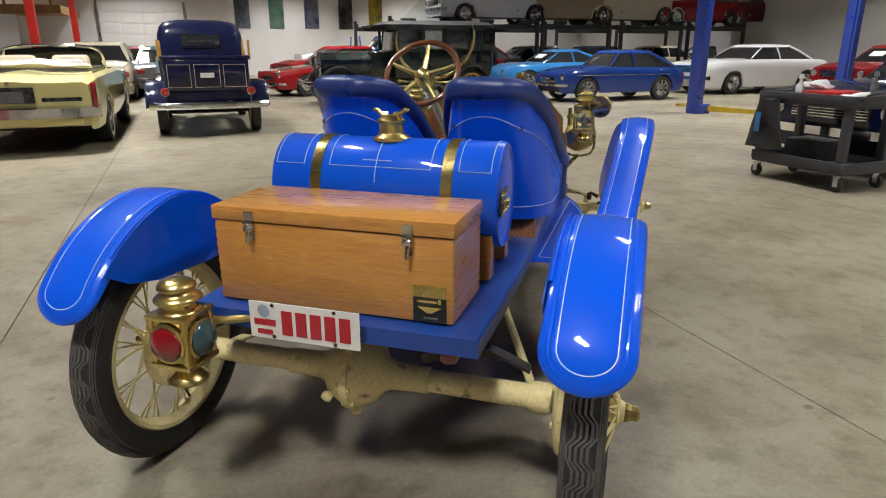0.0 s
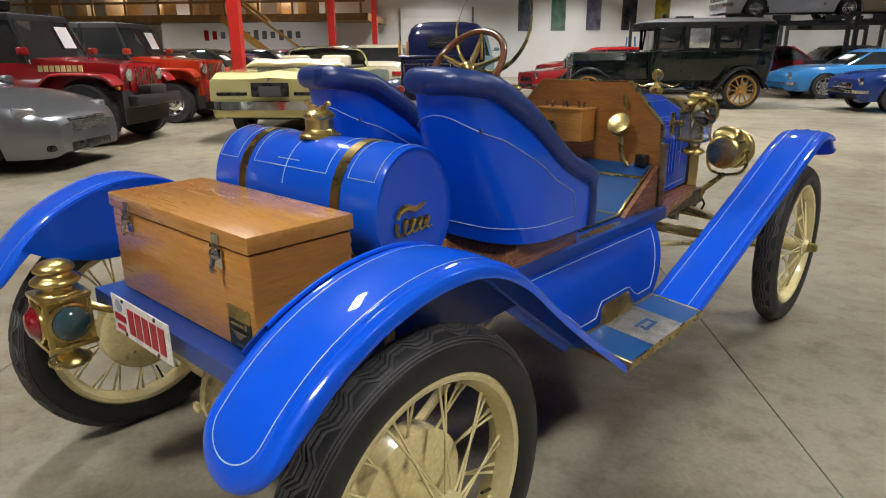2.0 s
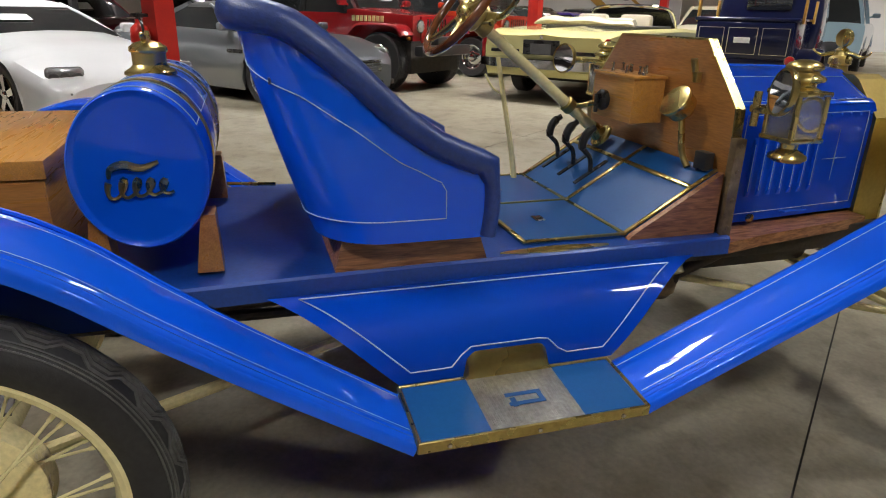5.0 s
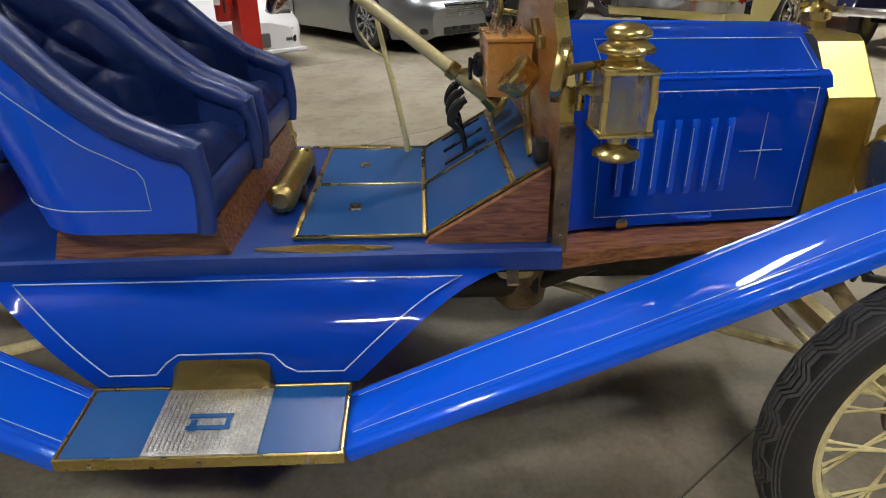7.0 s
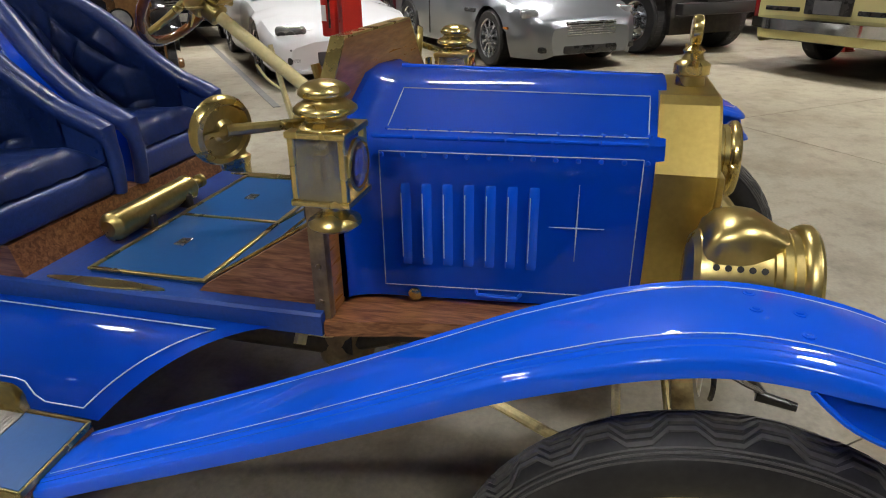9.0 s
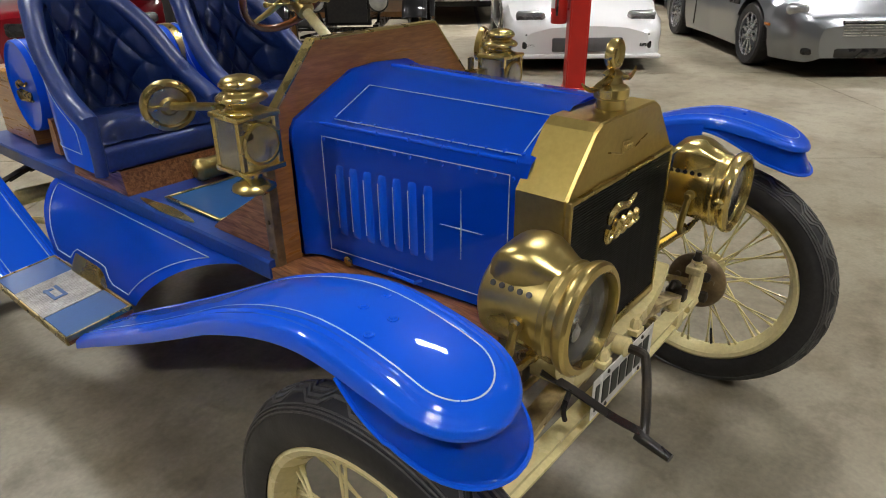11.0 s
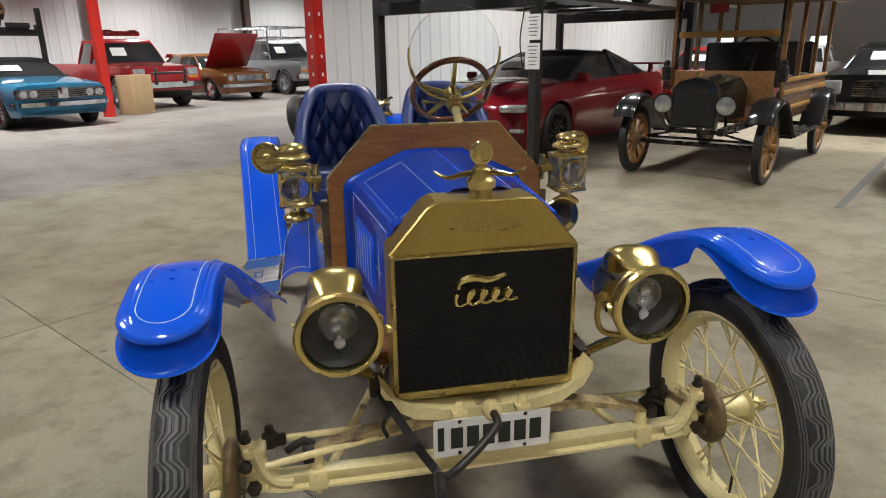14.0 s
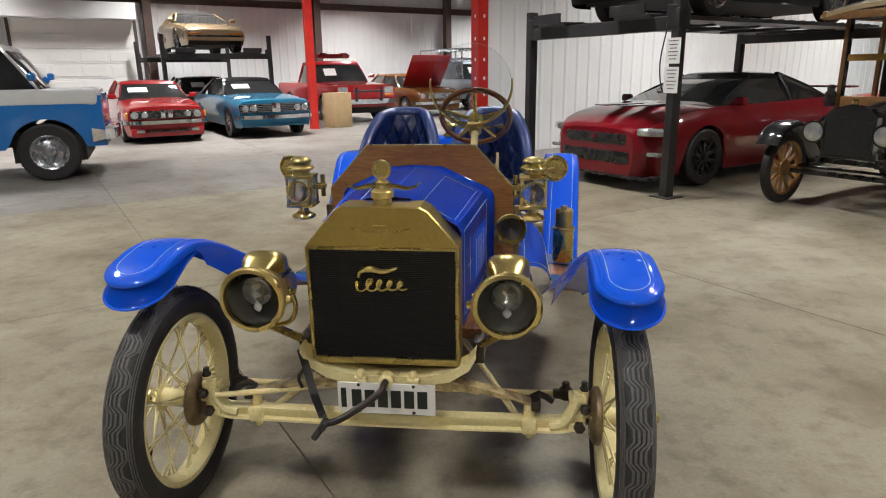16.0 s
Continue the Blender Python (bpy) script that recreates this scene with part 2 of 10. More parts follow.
RED_LENS = material("red_glass_lens", (0.21, 0.004, 0.008), 0.08, 0.0, coat=1.0)
TEAL_LENS = material("teal_glass_lens", (0.025, 0.065, 0.078), 0.08, 0.0, coat=1.0)
GLASS = glass_material("clear_glass")
THIN_GLASS = glass_material("windscreen_glass", (0.90, 0.94, 0.95), 0.0, 1.22)
SMOKY = material("dusty_lamp_reflector", (0.24, 0.235, 0.22), 0.20, 0.85, (0.12, 0.115, 0.105), 9.0, rough_var=0.1)
DUSTY = material("dusty_lamp_pane", (0.66, 0.66, 0.62), 0.07, 0.0, (0.42, 0.42, 0.39), 16.0, fine=0.1, rough_var=0.04)
DUSTY.node_tree.nodes["Principled BSDF"].inputs["Transmission Weight"].default_value = 0.90
BOWL = material("clouded_silver_bowl", (0.62, 0.62, 0.60), 0.24, 0.9, (0.34, 0.34, 0.32), 22.0, mix=(0.3, 0.7), rough_var=0.1)
PORCELAIN = material("white_porcelain", (0.66, 0.66, 0.64), 0.3, 0.0, (0.5, 0.5, 0.48), 30.0)
MIRROR = material("silvered_mirror", (0.85, 0.86, 0.88), 0.03, 1.0)
TREAD_GREY = material("tread_edge_rubber", (0.112, 0.108, 0.102), 0.6, 0.0, (0.078, 0.076, 0.071), 12.0, fine=0.2)
RIM_WOOD = material("steering_rim_wood", (0.20, 0.065, 0.018), 0.22, 0.0, (0.10, 0.03, 0.008), 12.0, fine=0.15, coat=0.9, coat_rough=0.05)
DIRTY = material("grimy_underbody", (0.016, 0.015, 0.014), 0.7, 0.0, (0.035, 0.03, 0.024), 12.0, fine=0.2, bump=0.2, bump_scale=60.0)

# ---- the hall ----


def concrete(name, pale, dark, stain, rough=0.46):
    """Sealed floor concrete: cloudy tone, trowel blotches, brown stains, specks and small dark spots."""
    m = material(name, pale, rough, 0.0, dark, 0.55, mix=(0.36, 0.72), detail=4.0, rough_var=0.08, bump=0.04, bump_scale=30.0, spec=0.4, vary=0.04, fine=0.10, fine_scale=55.0)
    t = m.node_tree
    n, l = t.nodes, t.links
    b = n["Principled BSDF"]
    col = b.inputs["Base Color"].links[0].from_socket
    co = n.new("ShaderNodeTexCoord")

    def layer(col, scale, lo, hi, to, detail, kind="noise"):
        if kind == "noise":
            tx = n.new("ShaderNodeTexNoise")
            tx.inputs["Detail"].default_value, tx.inputs["Roughness"].default_value = detail, 0.62
            out = tx.outputs["Fac"]
        else:
            tx = n.new("ShaderNodeTexVoronoi")
            out = tx.outputs["Distance"]
        tx.inputs["Scale"].default_value = scale
        l.new(co.outputs["Object"], tx.inputs["Vector"])
        r = n.new("ShaderNodeMapRange")
        r.inputs["From Min"].default_value, r.inputs["From Max"].default_value = lo, hi
        l.new(out, r.inputs["Value"])
        mx = n.new("ShaderNodeMix")
        mx.data_type, mx.blend_type = "RGBA", "MULTIPLY"
        mx.inputs["B"].default_value = (*to, 1)
        l.new(r.outputs[0], mx.inputs["Factor"])
        l.new(col, mx.inputs["A"])
        return mx.outputs["Result"]

    col = layer(col, 2.1, 0.47, 0.66, stain, 6.0)
    col = layer(col, 0.9, 0.50, 0.66, (0.82, 0.79, 0.75), 8.0)
    col = layer(col, 7.5, 0.50, 0.66, (0.74, 0.72, 0.69), 8.0)
    col = layer(col, 1.3, 0.035, 0.02, (0.45, 0.42, 0.40), 0.0, "spots")
    l.new(col, b.inputs["Base Color"])
    return m


CONCRETE = concrete("sealed_concrete", (0.272, 0.246, 0.182), (0.196, 0.172, 0.123), (0.68, 0.64, 0.58))
ANNEX_FLOOR = concrete("grey_worn_concrete", (0.22, 0.205, 0.19), (0.165, 0.15, 0.135), (0.72, 0.70, 0.68), 0.5)
JOINT = material("joint_filler", (0.03, 0.027, 0.024), 0.8)
WALL_WHITE = material("white_steel_cladding", (0.80, 0.81, 0.81), 0.45, 0.0, (0.74, 0.75, 0.76), 0.8, fine=0.03, rough_var=0.08)
WALL_PLAIN = material("white_painted_wall", (0.74, 0.73, 0.71), 0.7, 0.0, (0.66, 0.65, 0.63), 0.6, fine=0.03)
# unseen roof, coloured dark so that it bounces less fill light
CEILING_MAT = material("dark_unseen_roof", (0.20, 0.20, 0.20), 0.8, 0.0, (0.15, 0.15, 0.15), 0.7, fine=0.05)
RED_STEEL = material("red_painted_steel", (0.52, 0.020, 0.012), 0.38, 0.0, (0.38, 0.016, 0.012), 3.0, rough_var=0.08, fine=0.05)
BROWN_STEEL = material("brown_primer_steel", (0.085, 0.05, 0.04), 0.6, 0.0, (0.06, 0.04, 0.035), 2.0, fine=0.1)
BLUE_STEEL = material("blue_painted_steel", (0.02, 0.05, 0.32), 0.35, 0.0, (0.03, 0.06, 0.28), 4.0, rough_var=0.08)
YELLOW_STEEL = material("yellow_painted_steel", (0.62, 0.42, 0.02), 0.45, 0.0, (0.42, 0.28, 0.03), 9.0, fine=0.1)
BLACK_STEEL = material("black_powder_coat", (0.018, 0.018, 0.020), 0.42, 0.0, (0.03, 0.03, 0.03), 6.0, rough_var=0.1)
PAPER = material("white_paper", (0.78, 0.79, 0.78), 0.7)
INK = material("grey_print", (0.12, 0.13, 0.15), 0.7)
CARDBOARD = material("cardboard", (0.42, 0.30, 0.16), 0.8, 0.0, (0.36, 0.25, 0.13), 5.0, fine=0.08)
PLASTIC = material("black_plastic", (0.02, 0.02, 0.022), 0.45, 0.0, (0.03, 0.03, 0.03), 8.0, fine=0.1)

A0, A1, B0, B1 = -24.0, 22.0, -21.0, 33.0        # the hall inside its walls
PART_B, PART_A = -5.6, -4.15                      # the partition behind the lifts and its end
STEP_B = -4.55                                    # here the older slab begins


def corrugated(name, p, q, z0, z1, pitch=0.3, depth=0.016, flip=1, mat=None):
    """A clad wall from p to q (hall axes) with trapezoid ribs on its inner face and real thickness."""
    bm = bmesh.new()
    p, q = V(*p, 0), V(*q, 0)
    d = (q - p)
    length = d.length
    d.normalize()
    nrm = V(-d.y, d.x, 0) * flip
    pts = []
    s = 0.0
    while s < length:
        for ds, off in ((0.0, 0), (0.10, 0), (0.125, depth), (0.175, depth), (0.20, 0)):
            if s + ds * pitch / 0.3 <= length:
                pts.append((s + ds * pitch / 0.3, off))
        s += pitch
    pts.append((length, 0))
    front = [p + d * a + nrm * o for a, o in pts]
    back = [p + d * length - nrm * 0.15, p - nrm * 0.15]
    ring = [hall(0, 0) @ v for v in front + back]
    loft(bm, [[v + V(0, 0, z0) for v in ring], [v + V(0, 0, z1) for v in ring]], True, True)
    return tagged(part(name, bm, mat or WALL_WHITE, sharp=20), kind="structure")


corrugated("wall_partition", (A0, PART_B), (PART_A, PART_B), 0.0, CEILING, flip=1)
corrugated("wall_annex", (A0, B0), (A1, B0), 0.0, CEILING, pitch=0.32, flip=1)


def flat_wall(name, a0, b0, a1, b1, mat=WALL_PLAIN, z1=CEILING):
    bm = bmesh.new()
    add_box(bm, ((a0 + a1) / 2, (b0 + b1) / 2, z1 / 2), (abs(a1 - a0), abs(b1 - b0), z1), hall(0, 0))
    return tagged(part(name, bm, mat, smooth=False), kind="structure")


flat_wall("wall_banner", A0, B1, A1, B1 + 0.2)
flat_wall("wall_east", A1, B0 - 0.2, A1 + 0.2, B1 + 0.2)
bm = bmesh.new()
add_box(bm, ((A0 + A1) / 2, (B0 + B1) / 2, CEILING + 0.1), (A1 - A0 + 0.4, B1 - B0 + 0.4, 0.2), hall(0, 0))
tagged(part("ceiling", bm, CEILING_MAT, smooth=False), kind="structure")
bm = bmesh.new()
add_box(bm, ((A0 + A1) / 2, (B0 + B1) / 2, -0.111), (A1 - A0 + 0.4, B1 - B0 + 0.4, 0.2), hall(0, 0))
floor = tagged(part("floor", bm, JOINT, smooth=False), kind="structure")

# the west wall has a row of small windows
bm = bmesh.new()
WINDOWS = (-5.2, -2.1, 0.8, 3.2, 4.7, 8.0)
WIN_HALF, WIN_Z0, WIN_Z1 = 0.33, 1.28, 1.72
spans, last = [], B0
for b in WINDOWS:
    spans.append((last, b - WIN_HALF, 0, CEILING))
    spans.append((b - WIN_HALF, b + WIN_HALF, 0, WIN_Z0))
    spans.append((b - WIN_HALF, b + WIN_HALF, WIN_Z1, CEILING))
    last = b + WIN_HALF
spans.append((last, B1, 0, CEILING))
for b0, b1, z0, z1 in spans:
    add_box(bm, (A0 - 0.1, (b0 + b1) / 2, (z0 + z1) / 2), (0.2, b1 - b0, z1 - z0), hall(0, 0))
tagged(part("wall_west", bm, WALL_WHITE, smooth=False), kind="structure")
SKY = bpy.data.materials.new("overcast_sky")
SKY.use_nodes = True
SKY.node_tree.nodes["Principled BSDF"].inputs["Emission Color"].default_value = (0.85, 0.93, 1.0, 1)
SKY.node_tree.nodes["Principled BSDF"].inputs["Emission Strength"].default_value = 2.2
bm = bmesh.new()
add_box(bm, (A0 - 1.2, (B0 + B1) / 2, 3.0), (0.05, B1 - B0, 6.0), hall(0, 0))
tagged(part("backdrop", bm, SKY, smooth=False), kind="structure")
for k, b in enumerate(WINDOWS):
    win = thing("window_%d" % (k + 1), hall(A0 - 0.05, b, (WIN_Z0 + WIN_Z1) / 2), "small white-framed window with daylight behind", "window", kind="structure")
    bm = bmesh.new()
    for y, z, sy, sz in ((0, 0.20, 0.66, 0.04), (0, -0.20, 0.66, 0.04), (0.31, 0, 0.04, 0.36), (-0.31, 0, 0.04, 0.36)):
        add_box(bm, (0, y, z), (0.08, sy, sz))
    part("window_frame", bm, WALL_PLAIN, win, smooth=False)
    bm = bmesh.new()
    add_box(bm, (0, 0, 0), (0.008, 0.58, 0.36))
    part("pane", bm, THIN_GLASS, win, smooth=False).visible_shadow = False


def column(a, b, label, w=0.2, z1=CEILING, mat=RED_STEEL):
    """A steel column of H section with a base plate and bolts."""
    c = thing("column", hall(a, b), label, "column", "columns of the hall")
    bm = bmesh.new()
    for s in (-1, 1):
        add_box(bm, (0, s * (w / 2 - 0.008), z1 / 2), (w, 0.016, z1))
    add_box(bm, (0, 0, z1 / 2), (0.012, w - 0.034, z1))
    for s in (-1, 1):                      # boxed cover plates
        add_box(bm, (s * (w / 2 - 0.006), 0, z1 / 2), (0.010, w - 0.034, z1 - 0.02))
    part("shaft", bm, mat, c, smooth=False)
    bm = bmesh.new()
    foot = 0.03 if mat is RED_STEEL else 0.1
    add_box(bm, (0, 0, 0.008), (w + foot, w + foot, 0.016), bev=0.003, seg=1)
    part("base_plate", bm, mat, c, smooth=False)
    for sx in (-1, 1) if mat is not RED_STEEL else ():
        for sy in (-1, 1):
            bm = bmesh.new()
            lathe(bm, [(0.013, 0), (0.013, 0.02), (0.006, 0.03)], Matrix.Translation((sx * (w / 2 + 0.03), sy * (w / 2 + 0.03), 0.016)), 6)
            part("bolt", bm, mat, c)
    return c


RED_COL = "bright red painted steel column on the concrete floor"
for a, b in ((-3.69, 2.8), (-3.75, 10.1), (-3.75, 17.5), (-3.75, 24.8), (-4.0, -13.0)):
    column(a, b, RED_COL, 0.19)
end_col = column(-4.05, -5.42, "red column at the end of the partition with white stickers", 0.20)
for z in (1.05, 1.32, 1.62, 1.95, 2.3):
    bm = bmesh.new()
    add_box(bm, (0.1035, 0.02, z), (0.004, 0.035, 0.05))
    add_box(bm, (-0.02, 0.1035, z), (0.035, 0.004, 0.05))
    part("sticker", bm, PAPER, end_col, smooth=False)

# brown frames and girts on the annex wall
for a in (-19, -13.2, -7.3, -1.35, 5, 9.8, 14.6):
    column(a, B0 + 0.35, "brown primed steel wall column", 0.26, mat=BROWN_STEEL)
for z in (3.85,):
    bm = bmesh.new()
    add_box(bm, ((A0 + A1) / 2, B0 + 0.14, z), (A1 - A0, 0.16, 0.14), hall(0, 0))
    add_box(bm, ((A0 + A1) / 2, B0 + 0.21, z + 0.06), (A1 - A0, 0.02, 0.2), hall(0, 0))
    tagged(part("trim", bm, BROWN_STEEL, smooth=False), kind="structure")


def roller_door(name, a, b, turn, w, h, label):
    """A sectional garage door of ribbed panels between tracks."""
    d = thing(name, hall(a, b, 0, turn), label, "garage door", kind="structure")
    n = 7
    for i in range(n):
        bm = bmesh.new()
        add_box(bm, (0, 0.0, (i + 0.5) * h / n), (w, 0.05, h / n - 0.012), bev=0.006, seg=1)
        for k in range(4):
            add_box(bm, (-w / 2 + (k + 0.5) * w / 4, 0.03, (i + 0.5) * h / n), (w / 4 - 0.12, 0.016, h / n - 0.14), bev=0.006, seg=1)
        part("panel", bm, WALL_PLAIN, d)
    for s in (-1, 1):
        bm = bmesh.new()
        add_box(bm, (s * (w / 2 + 0.06), 0.03, h / 2), (0.09, 0.08, h), bev=0.004, seg=1)
        part("track", bm, BROWN_STEEL if "annex" in label else CHROME, d)
    return d


roller_door("door_1", -1.95, B1 - 0.06, 180, 3.6, 3.4, "white sectional garage door in the white end wall")
roller_door("door_2", 0.85, B0 + 0.5, 0, 3.4, 3.2, "white sectional garage door with brown tracks, annex wall")

bm = bmesh.new()
add_box(bm, (3.0, B0 + 0.75, 3.42), (7.8, 0.9, 0.5), hall(0, 0), bev=0.01, seg=1)
tagged(part("trim", bm, WALL_WHITE, smooth=False), kind="structure")

# the lamps' housings under the roof, the added east column's too
HOUSING = material("lamp_housing_white", (0.7, 0.7, 0.7), 0.5)
bm = bmesh.new()
add_box(bm, (0, 0, 0.05), (0.5, 1.28, 0.08), bev=0.01)
for s in (-1, 1):
    rod(bm, (0, s * 0.5, 0.08), (0, s * 0.5, 0.55), 0.006, seg=6)
housing = finish(bm, "ceiling_light", HOUSING)
for a, b in lamp_places:
    ob = new("ceiling_light", housing)
    ob.matrix_basis = hall(a, b, CEILING - 0.55)
    tagged(ob, "white high-bay lamp hanging under the roof", "ceiling light", "lamps under the roof")


# ---- the blue speedster ----
def bisect(rows, v):
    """How many of the rising rows lie at or under v."""
    lo, hi = 0, len(rows)
    while lo < hi:
        k = (lo + hi) // 2
        lo, hi = (lo, k) if rows[k] > v + 1e-12 else (k + 1, hi)
    return max(lo, 1)


car = thing("speedster", pose(0, 0, 0), "bright blue brass-era open speedster with cream wire wheels", "car")


STAND = [Matrix()]                         # how the next group of parts stands on the car


def group_at(dy=0.0, dz=0.0, sx=1.0, sy=1.0, y0=0.0, dx=0.0):
    """Sets the stand of the next parts: moved by dx, dy and dz, x stretched by sx, y by sy about y0."""
    STAND[0] = Matrix.Translation((dx, dy + y0 - sy * y0, dz)) @ Matrix.Diagonal((sx, sy, 1, 1))


def cpart(name, bm, mat, label="", parent=None, **k):
    ob = part(name, bm, mat, parent or car, label, **k)
    if parent is None:
        ob.matrix_basis = STAND[0]
    return ob


# wheels: one mesh each of rim, tyre, spoke, shared by the four
R_TYRE, R_RIM = 0.381, 0.298
SECTION = 0.055                            # half the tyres' thickness
HUB = 0.366                                # the loaded tyres sit a little flat


def tyre_mesh(seg=96):
    bm = bmesh.new()
    prof = []
    for k in range(15):                     # round casing, open towards the rim
        t = radians(-38 + k * (256 / 14)) 
        prof.append((R_TYRE - SECTION + SECTION * math.sin(t), SECTION * math.cos(t)))
    prof = [(r, h * 0.95) for r, h in prof]
    rings = []
    for i in range(seg):
        a = i * math.tau / seg
        ring = []
        for k, (r, h) in enumerate(prof):
            ring.append(V(h, r * math.cos(a), r * math.sin(a)))
        rings.append(ring)
    rings.append(rings[0])
    rows = loft(bm, rings, False)
    bmesh.ops.remove_doubles(bm, verts=bm.verts, dist=1e-6)
    for v in bm.verts:                      # contact patch and bulge
        if v.co.z < -HUB + 0.0005:
            v.co.x *= 1.10
            v.co.z = -HUB + 0.0005
    return finish(bm, "tyre", RUBBER, 60)


def tread_mesh(n=22):
    """Raised ribs that zigzag round the crown, with a smooth rib at either shoulder."""
    bm = bmesh.new()
    R = R_TYRE - SECTION

    def on(a, x, lift):
        ang = x / SECTION
        r = R + (SECTION + lift) * math.cos(ang)
        h = (SECTION * 0.95 + lift) * math.sin(ang)
        return V(h, r * math.cos(a), r * math.sin(a))

    def rib(path, w):
        rings = []
        for a, x in path:
            rings.append([on(a, x - w / 2, -0.002), on(a, x - w / 2 + 0.0008, 0.0036), on(a, x + w / 2 - 0.0008, 0.0036), on(a, x + w / 2, -0.002)])
        loft(bm, rings, True, False)

    step = math.tau / n
    for k in range(-2, 3):
        path = []
        for i in range(n):
            a = i * step
            for da, dx in ((0.0, -1), (0.30, -1), (0.5, 1), (0.80, 1)):
                path.append((a + da * step, max(-0.034, min(0.034, k * 0.0132 + 0.0105 * dx))))
        rib(path + [(math.tau + path[0][0], path[0][1])], 0.0076)
    for x in (-0.054, -0.047, -0.0405, 0.0405, 0.047, 0.054):
        rib([(k * math.tau / 96, x) for k in range(97)], 0.0042)
    for v in bm.verts:
        v.co.z = max(v.co.z, -HUB + 0.0005)
    return finish(bm, "tread", TREAD_GREY, 30)


def rim_mesh(seg=64):
    bm = bmesh.new()
    prof = [(0.296, -0.042), (0.304, -0.038), (0.303, -0.032), (0.292, -0.028), (0.282, -0.015), (0.276, 0.0), (0.282, 0.015), (0.292, 0.028), (0.303, 0.032), (0.304, 0.038), (0.296, 0.042),
            (0.285, 0.038), (0.274, 0.022), (0.266, 0.0), (0.274, -0.022), (0.285, -0.038)]
    turn = Matrix.Rotation(radians(90), 4, "Y")
    rings = []
    for r, h in [(r - 0.011, h) for r, h in prof + prof[:1]]:
        rings.append([turn @ V(r * math.cos(i * math.tau / seg), r * math.sin(i * math.tau / seg), h) for i in range(seg)])
    loft(bm, rings, True, False)
    # hub barrel with flanges
    lathe(bm, [(0.026, -0.075), (0.036, -0.07), (0.058, -0.052), (0.058, -0.044), (0.034, -0.036), (0.030, 0.02), (0.034, 0.056), (0.048, 0.062), (0.048, 0.072), (0.034, 0.076), (0.028, 0.088), (0.022, 0.09)], turn, 28)
    bmesh.ops.remove_doubles(bm, verts=bm.verts, dist=1e-6)
    return finish(bm, "wheel", CREAM, 35)


def spoke_mesh(p, q):
    bm = bmesh.new()
    rod(bm, p, q, 0.0034, 0.0030, 6)
    q2 = Vector(q) + (Vector(p) - Vector(q)).normalized() * 0.022
    rod(bm, q, q2, 0.0058, 0.0045, 6)
    return finish(bm, "spoke", CREAM, 60)


tyre_me, tread_me, rim_me = tyre_mesh(), tread_mesh(), rim_mesh()
N_SPOKE = 10
spoke_me = []
for side, hub_x, hub_r, skew in ((1, 0.067, 0.044, 1), (1, 0.067, 0.044, -1), (-1, -0.047, 0.054, 1), (-1, -0.047, 0.054, -1)):
    a = radians(16) * skew
    spoke_me.append(spoke_mesh((hub_x, hub_r * math.sin(0), hub_r), (0.004 * side, 0.261 * math.sin(a), 0.261 * math.cos(a))))
bm = bmesh.new()
lathe(bm, [(0.026, 0.0), (0.027, 0.012), (0.022, 0.02), (0.021, 0.036), (0.014, 0.043), (0.0, 0.044)], Matrix.Translation((0.086, 0, 0)) @ Matrix.Rotation(radians(90), 4, "Y"), 8)
cap_me = finish(bm, "hub_cap", BRASS_DULL, 25)
bm = bmesh.new()
rod(bm, (0.0, 0, -0.257), (0.012, 0, -0.205), 0.0045, 0.004, 8)
valve_me = finish(bm, "valve_stem", BLACK)
for nm, x, y, side in (("rear right", 0.71, 0.0, 1), ("rear left", -0.71, 0.0, -1), ("front right", 0.732, 2.54, 1), ("front left", -0.732, 2.54, -1)):
    w = new("wheel", rim_me)
    w.parent = car
    tagged(w, "cream wire-spoked wheel with a black ribbed tyre")
    w.matrix_basis = pose(x, y, HUB, 0, 0, 0 if side > 0 else 180)
    shared("tyre", tyre_me, w, Matrix())
    shared("tread", tread_me, w, Matrix())
    shared("hub_cap", cap_me, w, Matrix())
    shared("valve_stem", valve_me, w, pose(0, 0, 0, 25 + 40 * side))
    for k, me in enumerate(spoke_me):
        for i in range(N_SPOKE):
            shared("spoke", me, w, Matrix.Rotation(math.tau * (i + 0.25 * k) / N_SPOKE, 4, "X"))

# brake drums
DRUM = material("worn_drum_paint", (0.26, 0.19, 0.10), 0.42, 0.4, (0.11, 0.075, 0.045), 14.0, mix=(0.4, 0.7), fine=0.15, rough_var=0.1, bump=0.1, bump_scale=50.0)
DRUM_CREAM = material("oily_cream_paint", (0.46, 0.36, 0.17), 0.4, 0.0, (0.14, 0.09, 0.045), 22.0, mix=(0.42, 0.7), fine=0.15, rough_var=0.1, bump=0.1, bump_scale=50.0)
for x, y, r, dpt, mat in ((0.625, 0.0, 0.145, 0.06, CREAM_WORN), (-0.625, 0.0, 0.145, 0.06, CREAM_WORN), (0.658, 2.54, 0.092, 0.016, DRUM), (-0.658, 2.54, 0.092, 0.016, DRUM)):
    bm = bmesh.new()
    s = 1 if x > 0 else -1
    m = Matrix.Translation((x, y, HUB)) @ Matrix.Rotation(radians(90 * s), 4, "Y")
    lathe(bm, [(0.03, -0.012), (r * 0.8, -0.010), (r * 0.97, 0.0), (r, 0.006), (r, dpt), (r * 0.94, dpt + 0.004), (0.06, dpt + 0.006)], m, 36)
    for k in range(5):
        a = k * math.tau / 5
        lathe(bm, [(0.010, -0.018), (0.010, -0.008)], m @ Matrix.Translation((r * 0.6 * math.cos(a), r * 0.6 * math.sin(a), 0)), 6)
    cpart("brake_drum", bm, mat)


